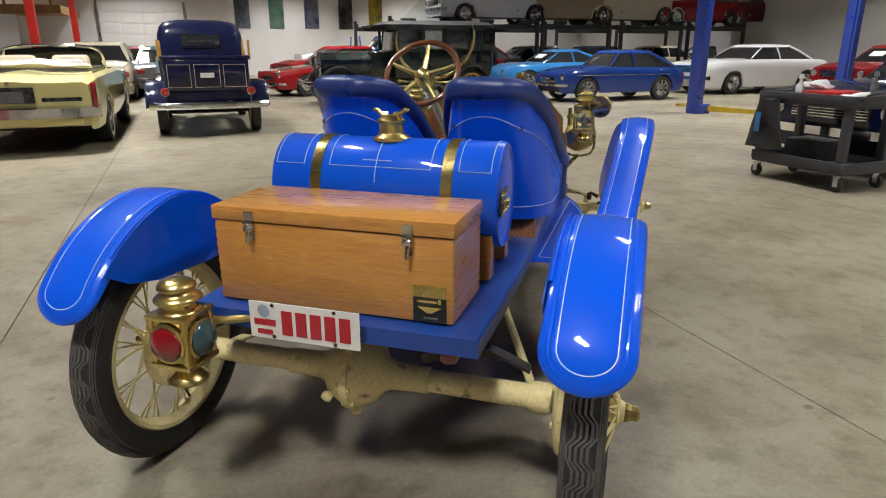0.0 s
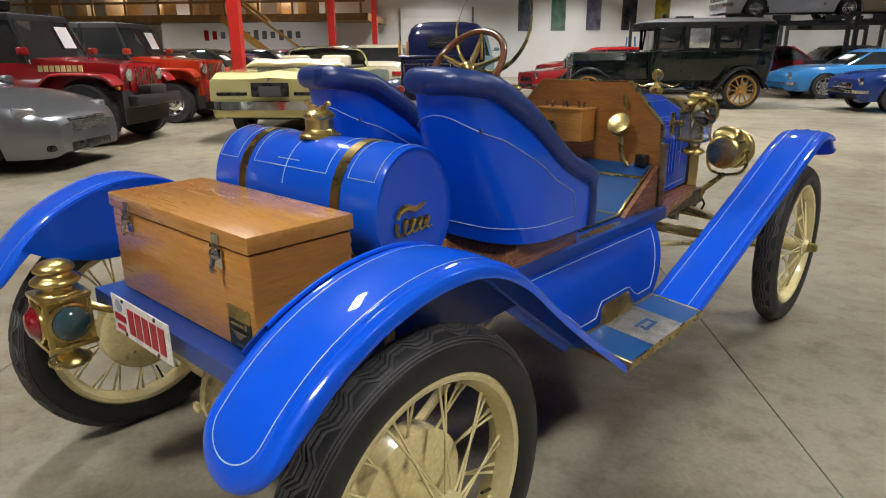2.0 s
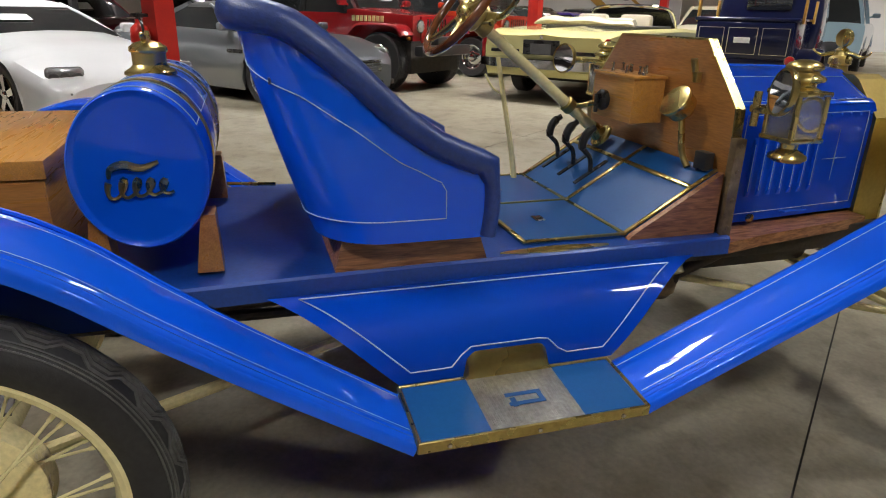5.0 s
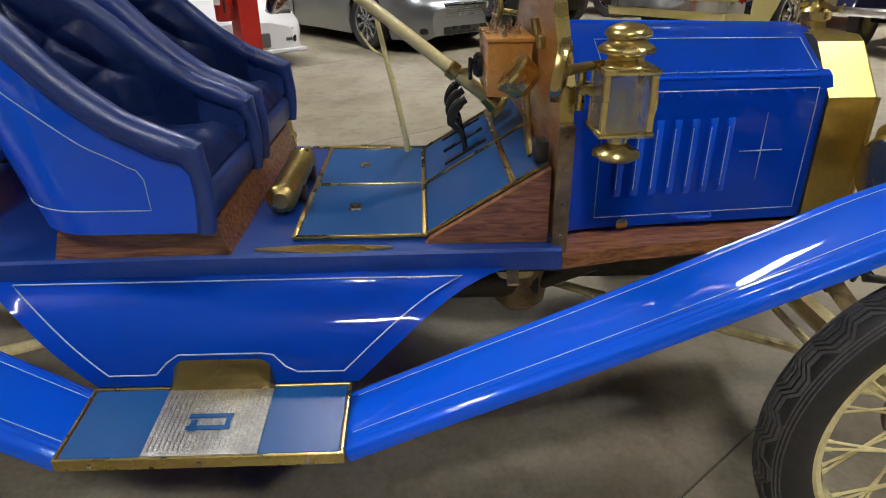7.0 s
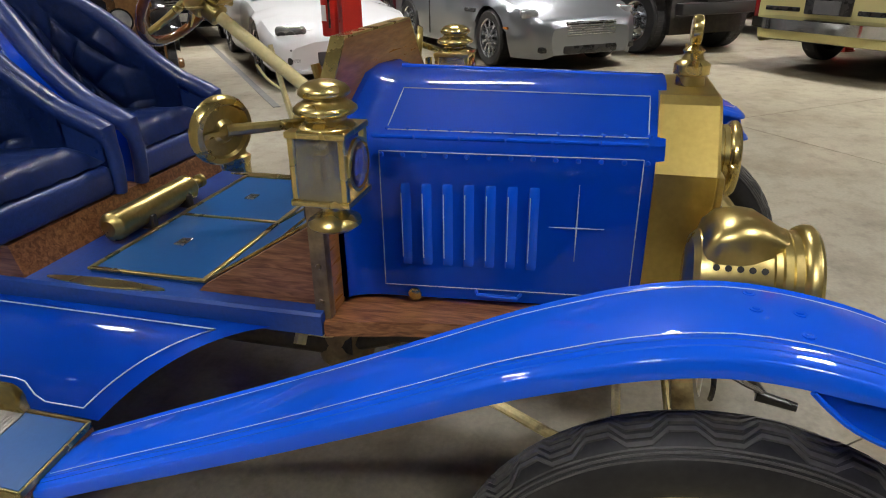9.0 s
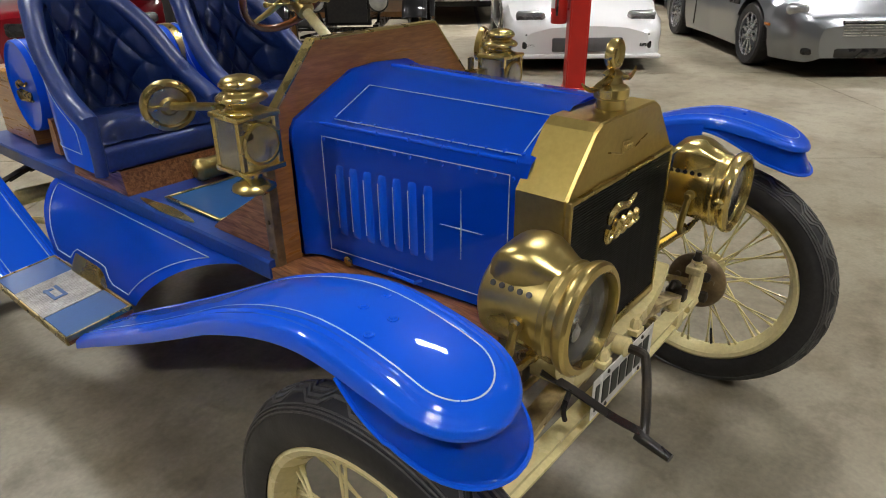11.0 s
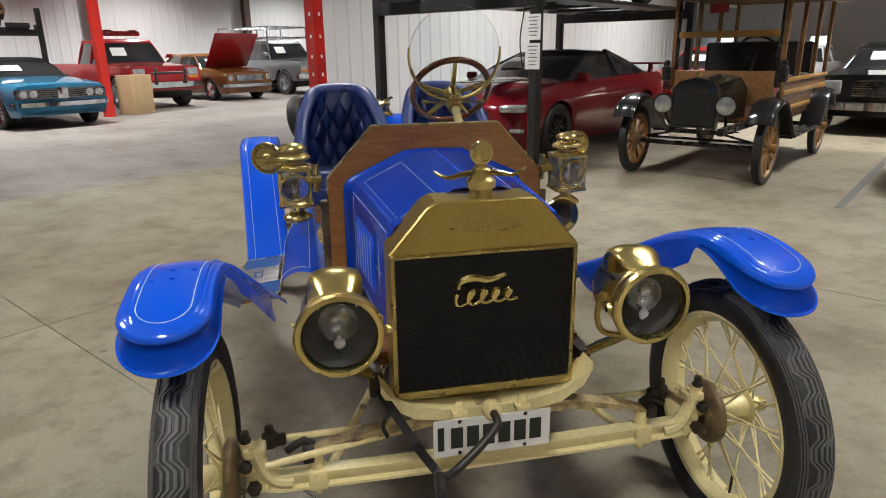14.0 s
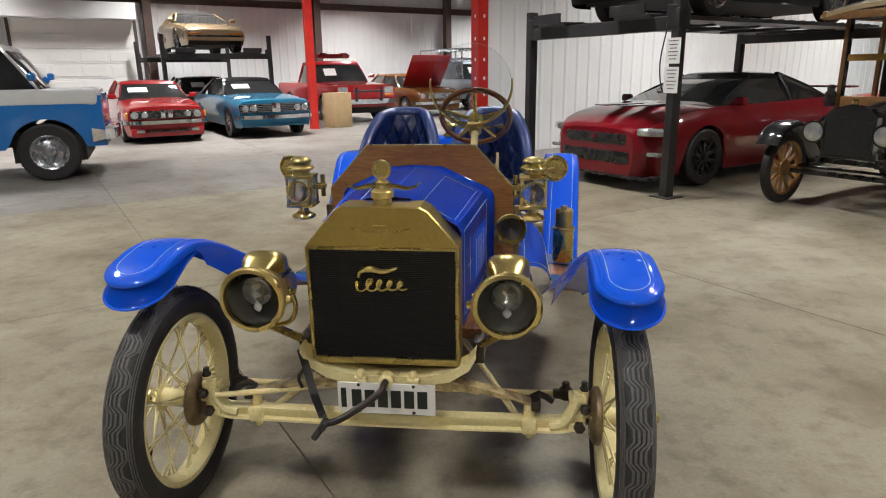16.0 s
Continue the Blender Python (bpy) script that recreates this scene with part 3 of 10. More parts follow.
# fenders: a long crowned strip along a side profile
group_at(0, 0.006)


def arc_profile(pts, n=10):
    p = smooth_path([(0, y, z) for y, z in pts], n)
    s = [0.0]
    for a, b in zip(p, p[1:]):
        s.append(s[-1] + (b - a).length)
    return p, s


class Fender:
    def __init__(self, pts, mid, half, round_start, round_end, crown=0.015, lip=0.016, n=10, drift=(0.0, 0.0), reach=0.55):
        self.p, self.s = arc_profile(pts, n)
        self.mid, self.half, self.a, self.b, self.crown, self.lip = mid, half, round_start, round_end, crown, lip
        self.len = self.s[-1]
        self.drift, self.reach = drift, reach       # how far the ends stand inward of the middle, and over which share of the length

    def width(self, s):
        w = 1.0
        if self.a > 0 and s < self.a:
            w = min(w, math.sqrt(max(0.0, 1 - (1 - s / self.a) ** 2)))
        if self.b > 0 and s > self.len - self.b:
            w = min(w, math.sqrt(max(0.0, 1 - (1 - (self.len - s) / self.b) ** 2)))
        return w

    def at(self, s, u, lift=0.0):
        """A point at length s and breadth u (-1 inner to 1 outer)."""
        s = min(max(s, 0.0), self.len)
        i = min(bisect(self.s, s) - 1, len(self.s) - 2)
        k = (s - self.s[i]) / max(1e-9, self.s[i + 1] - self.s[i])
        p = self.p[i].lerp(self.p[i + 1], k)
        lo, hi = max(i - 1, 0), min(i + 2, len(self.p) - 1)
        d = (self.p[hi] - self.p[lo]).normalized()
        nrm = V(0, -d.z, d.y)
        if nrm.z < 0:
            nrm.negate()
        w = self.width(s)
        far = abs(w * u)                    # how near the point lies to the rounded outline
        if self.a > 0 and s < self.a:
            far = math.hypot(1 - s / self.a, far)
        if self.b > 0 and s > self.len - self.b:
            far = math.hypot(1 - (self.len - s) / self.b, far)
        edge = max(0.0, far - 0.915) / 0.085
        bead = 0.0034 * (math.exp(-((far - 0.70) / 0.035) ** 2) + 0.7 * math.exp(-((far - 0.80) / 0.030) ** 2))
        into = 0.0
        if self.a > 0 and s < 1.6 * self.a:
            into = 1 - max(0.0, s / self.a - 0.6)
        if self.b > 0 and self.len - s < 1.6 * self.b:
            into = 1 - max(0.0, (self.len - s) / self.b - 0.6)
        off = -self.crown * far * far - (self.lip * (1 - into) + min(self.lip, 0.006) * into) * edge * edge + bead
        swing = self.drift[0] * max(0.0, 1 - s / (self.reach * self.len)) + self.drift[1] * max(0.0, 1 - (self.len - s) / (self.reach * self.len))
        return V(self.mid + swing + self.half * w * u, p.y, p.z) + nrm * (off + lift)

    def sheet(self, bm, thick=0.004, n=110, us=None):
        half_us = [0.3, 0.55, 0.62, 0.65, 0.68, 0.70, 0.72, 0.75, 0.78, 0.80, 0.82, 0.85, 0.90, 0.92, 0.94, 0.96, 0.98, 1]
        us = us or [-u for u in reversed(half_us)] + [0] + half_us
        ss = [self.len * (0.5 - 0.5 * math.cos(math.pi * k / n)) * 0.6 + self.len * k / n * 0.4 for k in range(n + 1)]
        ss[0], ss[-1] = 0.0005, self.len - 0.0005
        top = [[self.at(s, u) for u in us] for s in ss]
        low = [[self.at(s, u, -thick) for u in reversed(us)] for s in ss]
        loft(bm, [a + b for a, b in zip(top, low)], True, True)

    def ribbon(self, bm, path, w=0.0023, lift=0.0010):
        """A painted line along path of (s, u)."""
        pts = [self.at(s, u, lift) for s, u in path]
        rows = []
        for i, p in enumerate(pts):
            d = (pts[min(i + 1, len(pts) - 1)] - pts[max(i - 1, 0)]).normalized()
            a = self.at(*path[i])
            nrm = (p - a).normalized()
            side = d.cross(nrm).normalized() * (w / 2)
            rows.append([p - side, p + side])
        loft(bm, rows, False)


TAILS = {1: [(-0.450, 0.644), (-0.382, 0.738), (-0.270, 0.826), (-0.13, 0.884)], -1: [(-0.415, 0.615), (-0.352, 0.713), (-0.248, 0.808), (-0.12, 0.873)]}      # the right tail is bent further out
REAR = [(0.01, 0.902), (0.13, 0.882), (0.25, 0.818), (0.38, 0.714), (0.51, 0.614), (0.675, 0.493), (0.832, 0.380)]
FRONT = [(1.345, 0.380), (1.55, 0.482), (1.755, 0.582), (1.955, 0.682), (2.12, 0.767), (2.26, 0.839), (2.39, 0.889), (2.51, 0.910), (2.64, 0.895), (2.768, 0.853)]


def pinned(f, s0, s1, inset, ends):
    """The loop of a painted line inset from the edges, rounded at the round end."""
    u = 1 - inset / f.half
    path = []
    if ends == "start":
        path += [(s1 - (s1 - s0) * k / 40, u) for k in range(41)]
        path += [(s0 - (f.a - inset) * math.sin(math.pi * k / 24), u * math.cos(math.pi * k / 24)) for k in range(1, 24)]
        path += [(s0 + (s1 - s0) * k / 40, -u) for k in range(41)]
    else:
        path += [(s0 + (s1 - s0) * k / 40, u) for k in range(41)]
        path += [(s1 + (f.b - inset) * math.sin(math.pi * k / 24), u * math.cos(math.pi * k / 24)) for k in range(1, 24)]
        path += [(s1 - (s1 - s0) * k / 40, -u) for k in range(41)]
    # breadth is scaled by the round end, so undo it
    return [(s, max(-0.97, min(0.97, uu / max(0.12, f.width(s))))) for s, uu in path]


for side in (1, -1):
    sag = 0.0 if side > 0 else 0.014        # the left fenders hang a little lower
    rear_line = [(y, z - sag) for y, z in TAILS[side] + REAR]
    front_line = [(y, z - sag * min(1.0, (y - 1.345) / 0.6)) for y, z in FRONT]
    f = Fender(rear_line, 0.710 * side, 0.105 * side, 0.095, 0.0, drift=(0.0, -0.052 * side))
    bm = bmesh.new()
    f.sheet(bm)
    rf = cpart("rear_fender", bm, BLUE, "glossy bright blue rear fender with cream pinstripes")
    f2 = Fender(rear_line, 0.710 * side, 0.105, 0.095, 0.0, drift=(0.0, -0.052 * side))
    bm = bmesh.new()
    f2.ribbon(bm, pinned(f2, 0.095, f2.len - 0.02, 0.042, "start"))
    part("pinstripe", bm, STRIPE, rf)
    # inner splash plate, flat bottomed
    bm = bmesh.new()
    prof = [p for p in f.p if p.z > 0.628 and -0.33 < p.y < 0.52]
    up = [(p.y, p.z - 0.01) for p in prof]
    outline = up + [(up[-1][0], 0.630), (0.10, 0.628), (-0.12, 0.640), (-0.24, 0.668)]
    x = 0.605 * side
    loft(bm, [[V(x, y, z) for y, z in outline], [V(x - 0.004 * side, y, z) for y, z in outline]], True, True)
    # right plate's shade is put into its colour; left keeps the body blue
    part("splash_plate", bm, BLUE_SHADED if side > 0 else BLUE, rf, smooth=False)
    bm = bmesh.new()
    tube(bm, [(x + 0.006 * side, y, z + 0.002) for y, z in up[4:-3]], 0.005, 6)
    part("bead", bm, BLUE, rf)
    bm = bmesh.new()
    for y, z0, z1 in ((0.0, 0.52, 0.87),):
        add_box(bm, (0.625 * side, y, (z0 + z1) / 2), (0.012, 0.022, z1 - z0), bev=0.003)
    part("fender_iron", bm, CREAM_WORN, rf)

    f = Fender(front_line, (0.727 + 0.009 * side) * side, 0.098 * side, 0.0, 0.10, drift=(-0.078 * side, 0.0), reach=0.70)
    bm = bmesh.new()
    f.sheet(bm)
    ff = cpart("front_fender", bm, BLUE, "glossy bright blue front fender with a flared front skirt and pinstripes")
    f2 = Fender(front_line, (0.727 + 0.009 * side) * side, 0.098, 0.0, 0.10, drift=(-0.078 * side, 0.0), reach=0.70)
    bm = bmesh.new()
    f2.ribbon(bm, pinned(f2, 0.02, f2.len - 0.10, 0.042, "end"))
    part("pinstripe", bm, STRIPE, ff)
    # hanging front skirt: under the lip, flaring out to its foot; deep along the inner side
    bm = bmesh.new()
    rows = [[], [], [], [], []]
    run = []
    for k in range(14):                     # inner side, forward
        run.append((f.len - 0.10 - 0.20 * (1 - k / 14), -1.0, V(-side, 0, 0), 0.010 + 0.044 * (k / 14) ** 1.6))
    for k in range(25):                     # round the front
        a = math.pi * k / 24
        u = -1.0 if a < math.pi / 2 else 1.0
        run.append((f.len - 0.10 + 0.0998 * math.sin(a), u, V(-side * math.cos(a), math.sin(a), 0), 0.054 + 0.010 * math.sin(a) - 0.012 * (k / 24) ** 3))
    for k in range(1, 9):                   # outer side, backward
        run.append((f.len - 0.10 - 0.10 * k / 8, 1.0, V(side, 0, 0), 0.042 * (1 - (k / 8) ** 2) + 0.003))
    for s, u, nrm, drop in run:
        p = f.at(s, u)
        fl = 0.26 * drop * max(0.25, nrm.y)
        for j, t in enumerate((0.0, 0.25, 0.55, 0.85, 1.0)):
            rows[j].append(p + nrm * (fl * t * t - 0.013 * (1 - t)) - V(0, 0, drop * t + 0.002))
    loft(bm, rows, False)
    bmesh.ops.solidify(bm, geom=bm.faces[:], thickness=0.003)
    part("front_skirt", bm, BLUE, ff, sharp=60)
    bm = bmesh.new()
    tube(bm, rows[4], 0.0035, 6)
    part("bead", bm, BLUE, ff)
    # inner apron between the fender and the frame
    bm = bmesh.new()
    stations = [f.len * (0.30 + 0.52 * k / 24) for k in range(25)]
    top = [f.at(d, -0.97, -0.004) for d in stations]
    low = [p + V(-0.070 * side * math.sin(math.pi * k / 30), 0.01, -0.012 - 0.135 * math.sin(math.pi * k / 26) ** 0.8) for k, p in enumerate(top)]
    mid = [p.lerp(q, 0.5) + V(-0.006 * side, 0, 0.004) for p, q in zip(top, low)]
    loft(bm, [top, mid, low], False)
    bmesh.ops.solidify(bm, geom=bm.faces[:], thickness=0.003)
    part("apron", bm, BLUE, ff)
    # four rivets on the crown
    for ds in (-0.024, 0.024):
        for u in (-0.22, 0.22):
            bm = bmesh.new()
            p = f.at(f.len - 0.225 + ds, u + 8.0 * ds, 0.0)
            lathe(bm, [(0.008, -0.001), (0.0075, 0.0012), (0.005, 0.0012), (0.004, 0.0028), (0, 0.003)], Matrix.Translation(p), 10)
            part("rivet", bm, BLUE, ff)

# running boards
group_at()
for side in (1, -1):
    bm = bmesh.new()
    tilt = Matrix.Translation((0.679 * side, 1.085, 0.399)) @ Matrix.Rotation(radians(5.5) * side, 4, "Y")
    add_box(bm, (0, 0, -0.014), (0.19, 0.53, 0.024), tilt, bev=0.003)
    rb = cpart("running_board", bm, SILL_WOOD, "blue linoleum running board with brass edging")
    for y0, y1 in ((-0.258, -0.100), (0.100, 0.258)):
        bm = bmesh.new()
        add_box(bm, (0, (y0 + y1) / 2, 0.0005), (0.176, y1 - y0, 0.003), tilt, bev=0.001, seg=1)
        part("lino_panel", bm, LINO, rb)
    bm = bmesh.new()
    for c, s in (((0.093, 0, -0.010), (0.006, 0.534, 0.028)), ((-0.093, 0, 0.0), (0.005, 0.534, 0.008)), ((0, 0.264, -0.004), (0.19, 0.006, 0.016)), ((0, -0.264, -0.004), (0.19, 0.006, 0.016))):
        add_box(bm, (c[0] * side, c[1], c[2]), s, tilt, bev=0.0015, seg=1)
    part("edging", bm, BRASS_DULL, rb)
    for y in (-0.2, 0.0, 0.2):
        bm = bmesh.new()
        lathe(bm, [(0.006, 0), (0.005, 0.003), (0.0, 0.004)], tilt @ Matrix.Translation((0.096 * side, y, -0.012)) @ Matrix.Rotation(radians(90 * side), 4, "Y"), 8)
        part("screw", bm, NICKEL, rb)
    if side > 0:
        bm = bmesh.new()
        add_box(bm, (0.004, 0.0, 0.003), (0.174, 0.215, 0.005), tilt, bev=0.002)
        part("step_plate", bm, STEEL, rb, "worn ribbed steel step plate")
        bm = bmesh.new()
        for k in range(22):
            add_box(bm, (0.006, -0.098 + k * 0.0093, 0.006), (0.150, 0.0028, 0.0010), tilt)
        part("ribs", bm, STEEL, rb)
        bm = bmesh.new()                    # rounded kick plate at the inner edge
        pts = [(y, min(0.060, 0.060 * (1 - max(0.0, (abs(y) - 0.075) / 0.033) ** 2) ** 0.5 if abs(y) < 0.108 else 0.0)) for y in [-0.108 + 0.216 * k / 24 for k in range(25)]]
        rows = []
        for j, t in enumerate((0.0, 0.25, 0.5, 0.75, 0.9, 1.0)):
            rows.append([tilt @ V(-0.080 - 0.010 * t - 0.016 * t * t, y, 0.004 + h * t) for y, h in pts])
        loft(bm, rows, False)
        bmesh.ops.solidify(bm, geom=bm.faces[:], thickness=0.004)
        part("kick_plate", bm, BRASS, rb, "polished brass kick plate")
        bm = bmesh.new()                    # worn emblem on the plate
        for c, s in (((-0.005, 0, 0.0075), (0.010, 0.085, 0.002)), ((0.020, -0.03, 0.0075), (0.028, 0.012, 0.002)), ((0.026, 0.0, 0.0075), (0.010, 0.085, 0.002)), ((0.01, 0.036, 0.0075), (0.03, 0.010, 0.002))):
            add_box(bm, c, s, tilt)
        part("emblem", bm, LINO, rb, smooth=False)

# frame rails, deck and sills
for side in (1, -1):
    bm = bmesh.new()
    add_box(bm, (0.29 * side, 1.18, 0.555), (0.035, 2.66, 0.075), bev=0.004)
    cpart("frame_rail", bm, IRON)
bm = bmesh.new()
rings = []
for y, z, w in ((-0.20, 0.619, 0.43), (0.10, 0.623, 0.435), (0.55, 0.631, 0.432), (0.95, 0.633, 0.424), (1.815, 0.629, 0.412)):
    rings.append([V(-w, y, z - 0.05), V(w, y, z - 0.05), V(w, y, z - 0.006), V(w - 0.006, y, z), V(-w + 0.006, y, z), V(-w, y, z - 0.006)])
loft(bm, rings, True, True)
deck = cpart("deck", bm, DECK_BLUE, "dark blue painted wooden deck", sharp=25)
for side in (1, -1):
    bm = bmesh.new()
    pts = []
    for k in range(33):
        a = k * math.tau / 32
        pts.append((0.020 * math.sin(a) * (1 - 0.4 * abs(math.cos(a))), 0.155 * math.cos(a)))
    plate(bm, pts, 0.004, Matrix.Translation((0.394 * side, 1.285, 0.631)))
    part("sill_plate", bm, BRASS, deck, "brass sill plate")
# valances between deck and running boards
for side in (1, -1):
    bm = bmesh.new()
    rows, line = [], []
    n = 12
    for j in range(n + 1):
        t = j / n
        th = t * math.pi / 2
        x = 0.416 + 0.164 * math.sin(th) ** 0.9
        z = 0.588 - 0.178 * (1 - math.cos(th)) ** 0.95
        y0, y1 = 0.54 + (0.825 - 0.54) * t, 1.70 + (1.365 - 1.70) * t ** 0.8
        rows.append([V(x * side, y0 + (y1 - y0) * k / 24, z) for k in range(25)])
    loft(bm, rows, False)
    bmesh.ops.solidify(bm, geom=bm.faces[:], thickness=0.003)
    val = cpart("valance", bm, BLUE, "curved bright blue side valance with pinstripes")
    bm = bmesh.new()

    def vpt(t, v):
        th = t * math.pi / 2
        x = 0.416 + 0.164 * math.sin(th) ** 0.9 + 0.0025
        z = 0.588 - 0.178 * (1 - math.cos(th)) ** 0.95 + 0.002
        y0, y1 = 0.54 + (0.825 - 0.54) * t, 1.70 + (1.365 - 1.70) * t ** 0.8
        return V(x * side, y0 + v, z) if v < 0.5 else V(x * side, y1 - (1 - v), z)

    loop = []
    T0, T1 = 0.10, 0.90
    def yv(t, left):
        return (0.54 + 0.285 * t + 0.055) if left else (1.70 - 0.335 * t ** 0.8 - 0.055)
    def sp(t, y):
        p = vpt(t, 0)
        return V(p.x, y, p.z)
    loop += [sp(T0 + (T1 - T0) * k / 12, yv(T0 + (T1 - T0) * k / 12, True)) for k in range(13)]
    ya, yb = yv(T1, True), yv(T1, False)
    for k in range(1, 20):
        y = ya + (yb - ya) * k / 20
        d = max(0.0, 1 - max(0.0, (abs(y - 1.088) - 0.10) / 0.04))
        loop.append(sp(T1 - 0.16 * min(1.0, d), y))
    loop += [sp(T1 - (T1 - T0) * k / 12, yv(T1 - (T1 - T0) * k / 12, False)) for k in range(13)]
    tube(bm, loop, 0.0016, 5, closed=True)
    part("pinstripe", bm, STRIPE, val)

# wooden shelf along the hood
for side in (1, -1):
    bm = bmesh.new()
    plate(bm, [(0.25 * side, 1.818), (0.408 * side, 1.818), (0.375 * side, 1.96), (0.295 * side, 2.44), (0.23 * side, 2.44)], 0.034, Matrix.Translation((0, 0, 0.576)))
    cpart("hood_shelf", bm, SILL_WOOD, "reddish brown wooden shelf beside the hood", smooth=False)

# trunk box
group_at(0, 0.008)
bm = bmesh.new()
add_box(bm, (-0.008, 0.0, 0.735), (0.705, 0.278, 0.235), bev=0.003)
box = cpart("trunk_box", bm, OAK, "varnished oak trunk box with nickel latches")
for s in (-1, 1):
    bm = bmesh.new()
    add_box(bm, (-0.008 + s * 0.3535, 0.0, 0.735), (0.003, 0.272, 0.231), bev=0.001, seg=1)
    for k in range(9):                      # finger joints
        for y in (-0.131, 0.131):
            add_box(bm, (-0.008 + s * 0.3542, y, 0.63 + 0.025 * k), (0.0024, 0.014, 0.012))
    part("end_panel", bm, OAK_END, box, smooth=False)
bm = bmesh.new()
add_box(bm, (-0.008, 0.0, 0.8765), (0.719, 0.290, 0.040), bev=0.004)
lid = part("lid", bm, OAK, box)
for x in (-0.245, 0.225):
    bm = bmesh.new()
    add_box(bm, (x, -0.1475, 0.868), (0.030, 0.004, 0.034), bev=0.001, seg=1)
    add_box(bm, (x, -0.143, 0.825), (0.026, 0.004, 0.046), bev=0.001, seg=1)
    rod(bm, (x - 0.016, -0.150, 0.855), (x + 0.016, -0.150, 0.855), 0.005, seg=8)
    lathe(bm, [(0.012, 0), (0.016, 0.006), (0.012, 0.014), (0.004, 0.017)], Matrix.Translation((x, -0.146, 0.838)) @ Matrix.Rotation(radians(90), 4, "X"), 14)
    tube(bm, smooth_path([(x, -0.150, 0.845), (x + 0.004, -0.160, 0.825), (x + 0.002, -0.164, 0.805), (x, -0.156, 0.797)], 5), 0.0055, 8)
    part("latch", bm, NICKEL, box, "nickel draw latch")
bm = bmesh.new()
add_box(bm, (0.282, -0.1405, 0.705), (0.092, 0.003, 0.032))
badge = part("badge", bm, BRASS_DULL, box, "brass and black badge plate", smooth=False)
bm = bmesh.new()
add_box(bm, (0.282, -0.1405, 0.655), (0.092, 0.003, 0.068))
part("badge_field", bm, PLATE_BLACK, box, smooth=False)
bm = bmesh.new()
add_box(bm, (0.275, -0.1425, 0.678), (0.056, 0.002, 0.007))
add_box(bm, (0.310, -0.1425, 0.680), (0.008, 0.002, 0.013))
part("badge_mark", bm, BRASS, box, smooth=False)
bm = bmesh.new()
plate(bm, [(-0.035, 0.008), (0.035, 0.008), (0.018, -0.002), (0.008, -0.010), (-0.008, -0.010), (-0.018, -0.002)], 0.002, Matrix.Translation((0.282, -0.1435, 0.656)) @ Matrix.Rotation(radians(90), 4, "X"))
part("badge_mark", bm, BRASS, box, smooth=False)
bm = bmesh.new()
add_box(bm, (0.286, -0.1425, 0.631), (0.040, 0.002, 0.007))
part("badge_mark", bm, BRASS, box, smooth=False)


def flourish(bm, m, w, r):
    """A plain ornament: a long swash over a waving ribbon, raised metal, no letters."""
    def P(pts):
        return [m @ V(x * w, y * w, 0) for x, y in pts]
    swash = smooth_path(P([(-0.44, 0.10), (-0.40, 0.21), (-0.22, 0.26), (0.02, 0.215), (0.26, 0.285)]), 6)
    tube(bm, swash, [r * (0.55 + 0.75 * math.sin(math.pi * k / (len(swash) - 1))) for k in range(len(swash))], 6)
    coil = []
    for k in range(73):                     # a ribbon of even loops
        t = k / 72
        a = t * math.tau * 4.5 + 2.4
        x, y = -0.42 + 0.84 * t + 0.065 * math.cos(a), -0.04 + (0.12 - 0.045 * t) * math.sin(a)
        coil.append((x + 0.35 * y, y))
    tube(bm, P(coil), [r * (0.85 + 0.35 * math.cos(k / 72 * math.tau * 4.5 + 0.6)) for k in range(73)], 6)


# fuel tank
TY, TZ, TR = 0.355, 0.872, 0.168
group_at(0, 0.008, 1.0, 0.82, 0.187)       # an upright oval
bm = bmesh.new()
m = Matrix.Translation((-0.375, TY, TZ)) @ Matrix.Rotation(radians(90), 4, "Y")
lathe(bm, [(0.0, 0.010), (TR - 0.02, 0.010), (TR - 0.012, 0.006), (TR - 0.004, 0.0), (TR, 0.004), (TR, 0.754), (TR - 0.004, 0.758), (TR - 0.012, 0.752), (TR - 0.02, 0.750), (0.0, 0.750)], m, 56)
tank = cpart("fuel_tank", bm, BLUE, "cylindrical bright blue fuel tank with brass straps", sharp=50)
for x in (-0.215, 0.225):
    bm = bmesh.new()
    lathe(bm, [(TR - 0.001, -0.018), (TR + 0.004, -0.018), (TR + 0.004, 0.018), (TR - 0.001, 0.018)], Matrix.Translation((x, TY, TZ)) @ Matrix.Rotation(radians(90), 4, "Y"), 48)
    part("strap", bm, BRASS_DULL, tank, "brass tank strap")
bm = bmesh.new()
m = Matrix.Translation((0.0, TY, TZ + TR - 0.008)) @ Matrix.Diagonal((1, 1.22, 1, 1))
lathe(bm, [(0.062, 0.0), (0.060, 0.008), (0.046, 0.016), (0.040, 0.024), (0.040, 0.052), (0.044, 0.054), (0.046, 0.058), (0.044, 0.066), (0.030, 0.076), (0.012, 0.080), (0.0, 0.081)], m, 28)
neck = part("filler_neck", bm, BRASS, tank, "polished brass filler neck")
for s in (-1, 1):
    bm = bmesh.new()
    tube(bm, smooth_path([(0.010 * s, TY, TZ + TR + 0.072), (0.030 * s, TY - 0.004, TZ + TR + 0.074), (0.050 * s, TY - 0.006, TZ + TR + 0.088), (0.062 * s, TY - 0.004, TZ + TR + 0.086)], 5), [0.009, 0.010, 0.010, 0.010, 0.010, 0.010, 0.009, 0.009, 0.008, 0.008, 0.008, 0.007, 0.006, 0.005, 0.004, 0.003], 8)
    part("filler_wing", bm, BRASS, tank)
bm = bmesh.new()


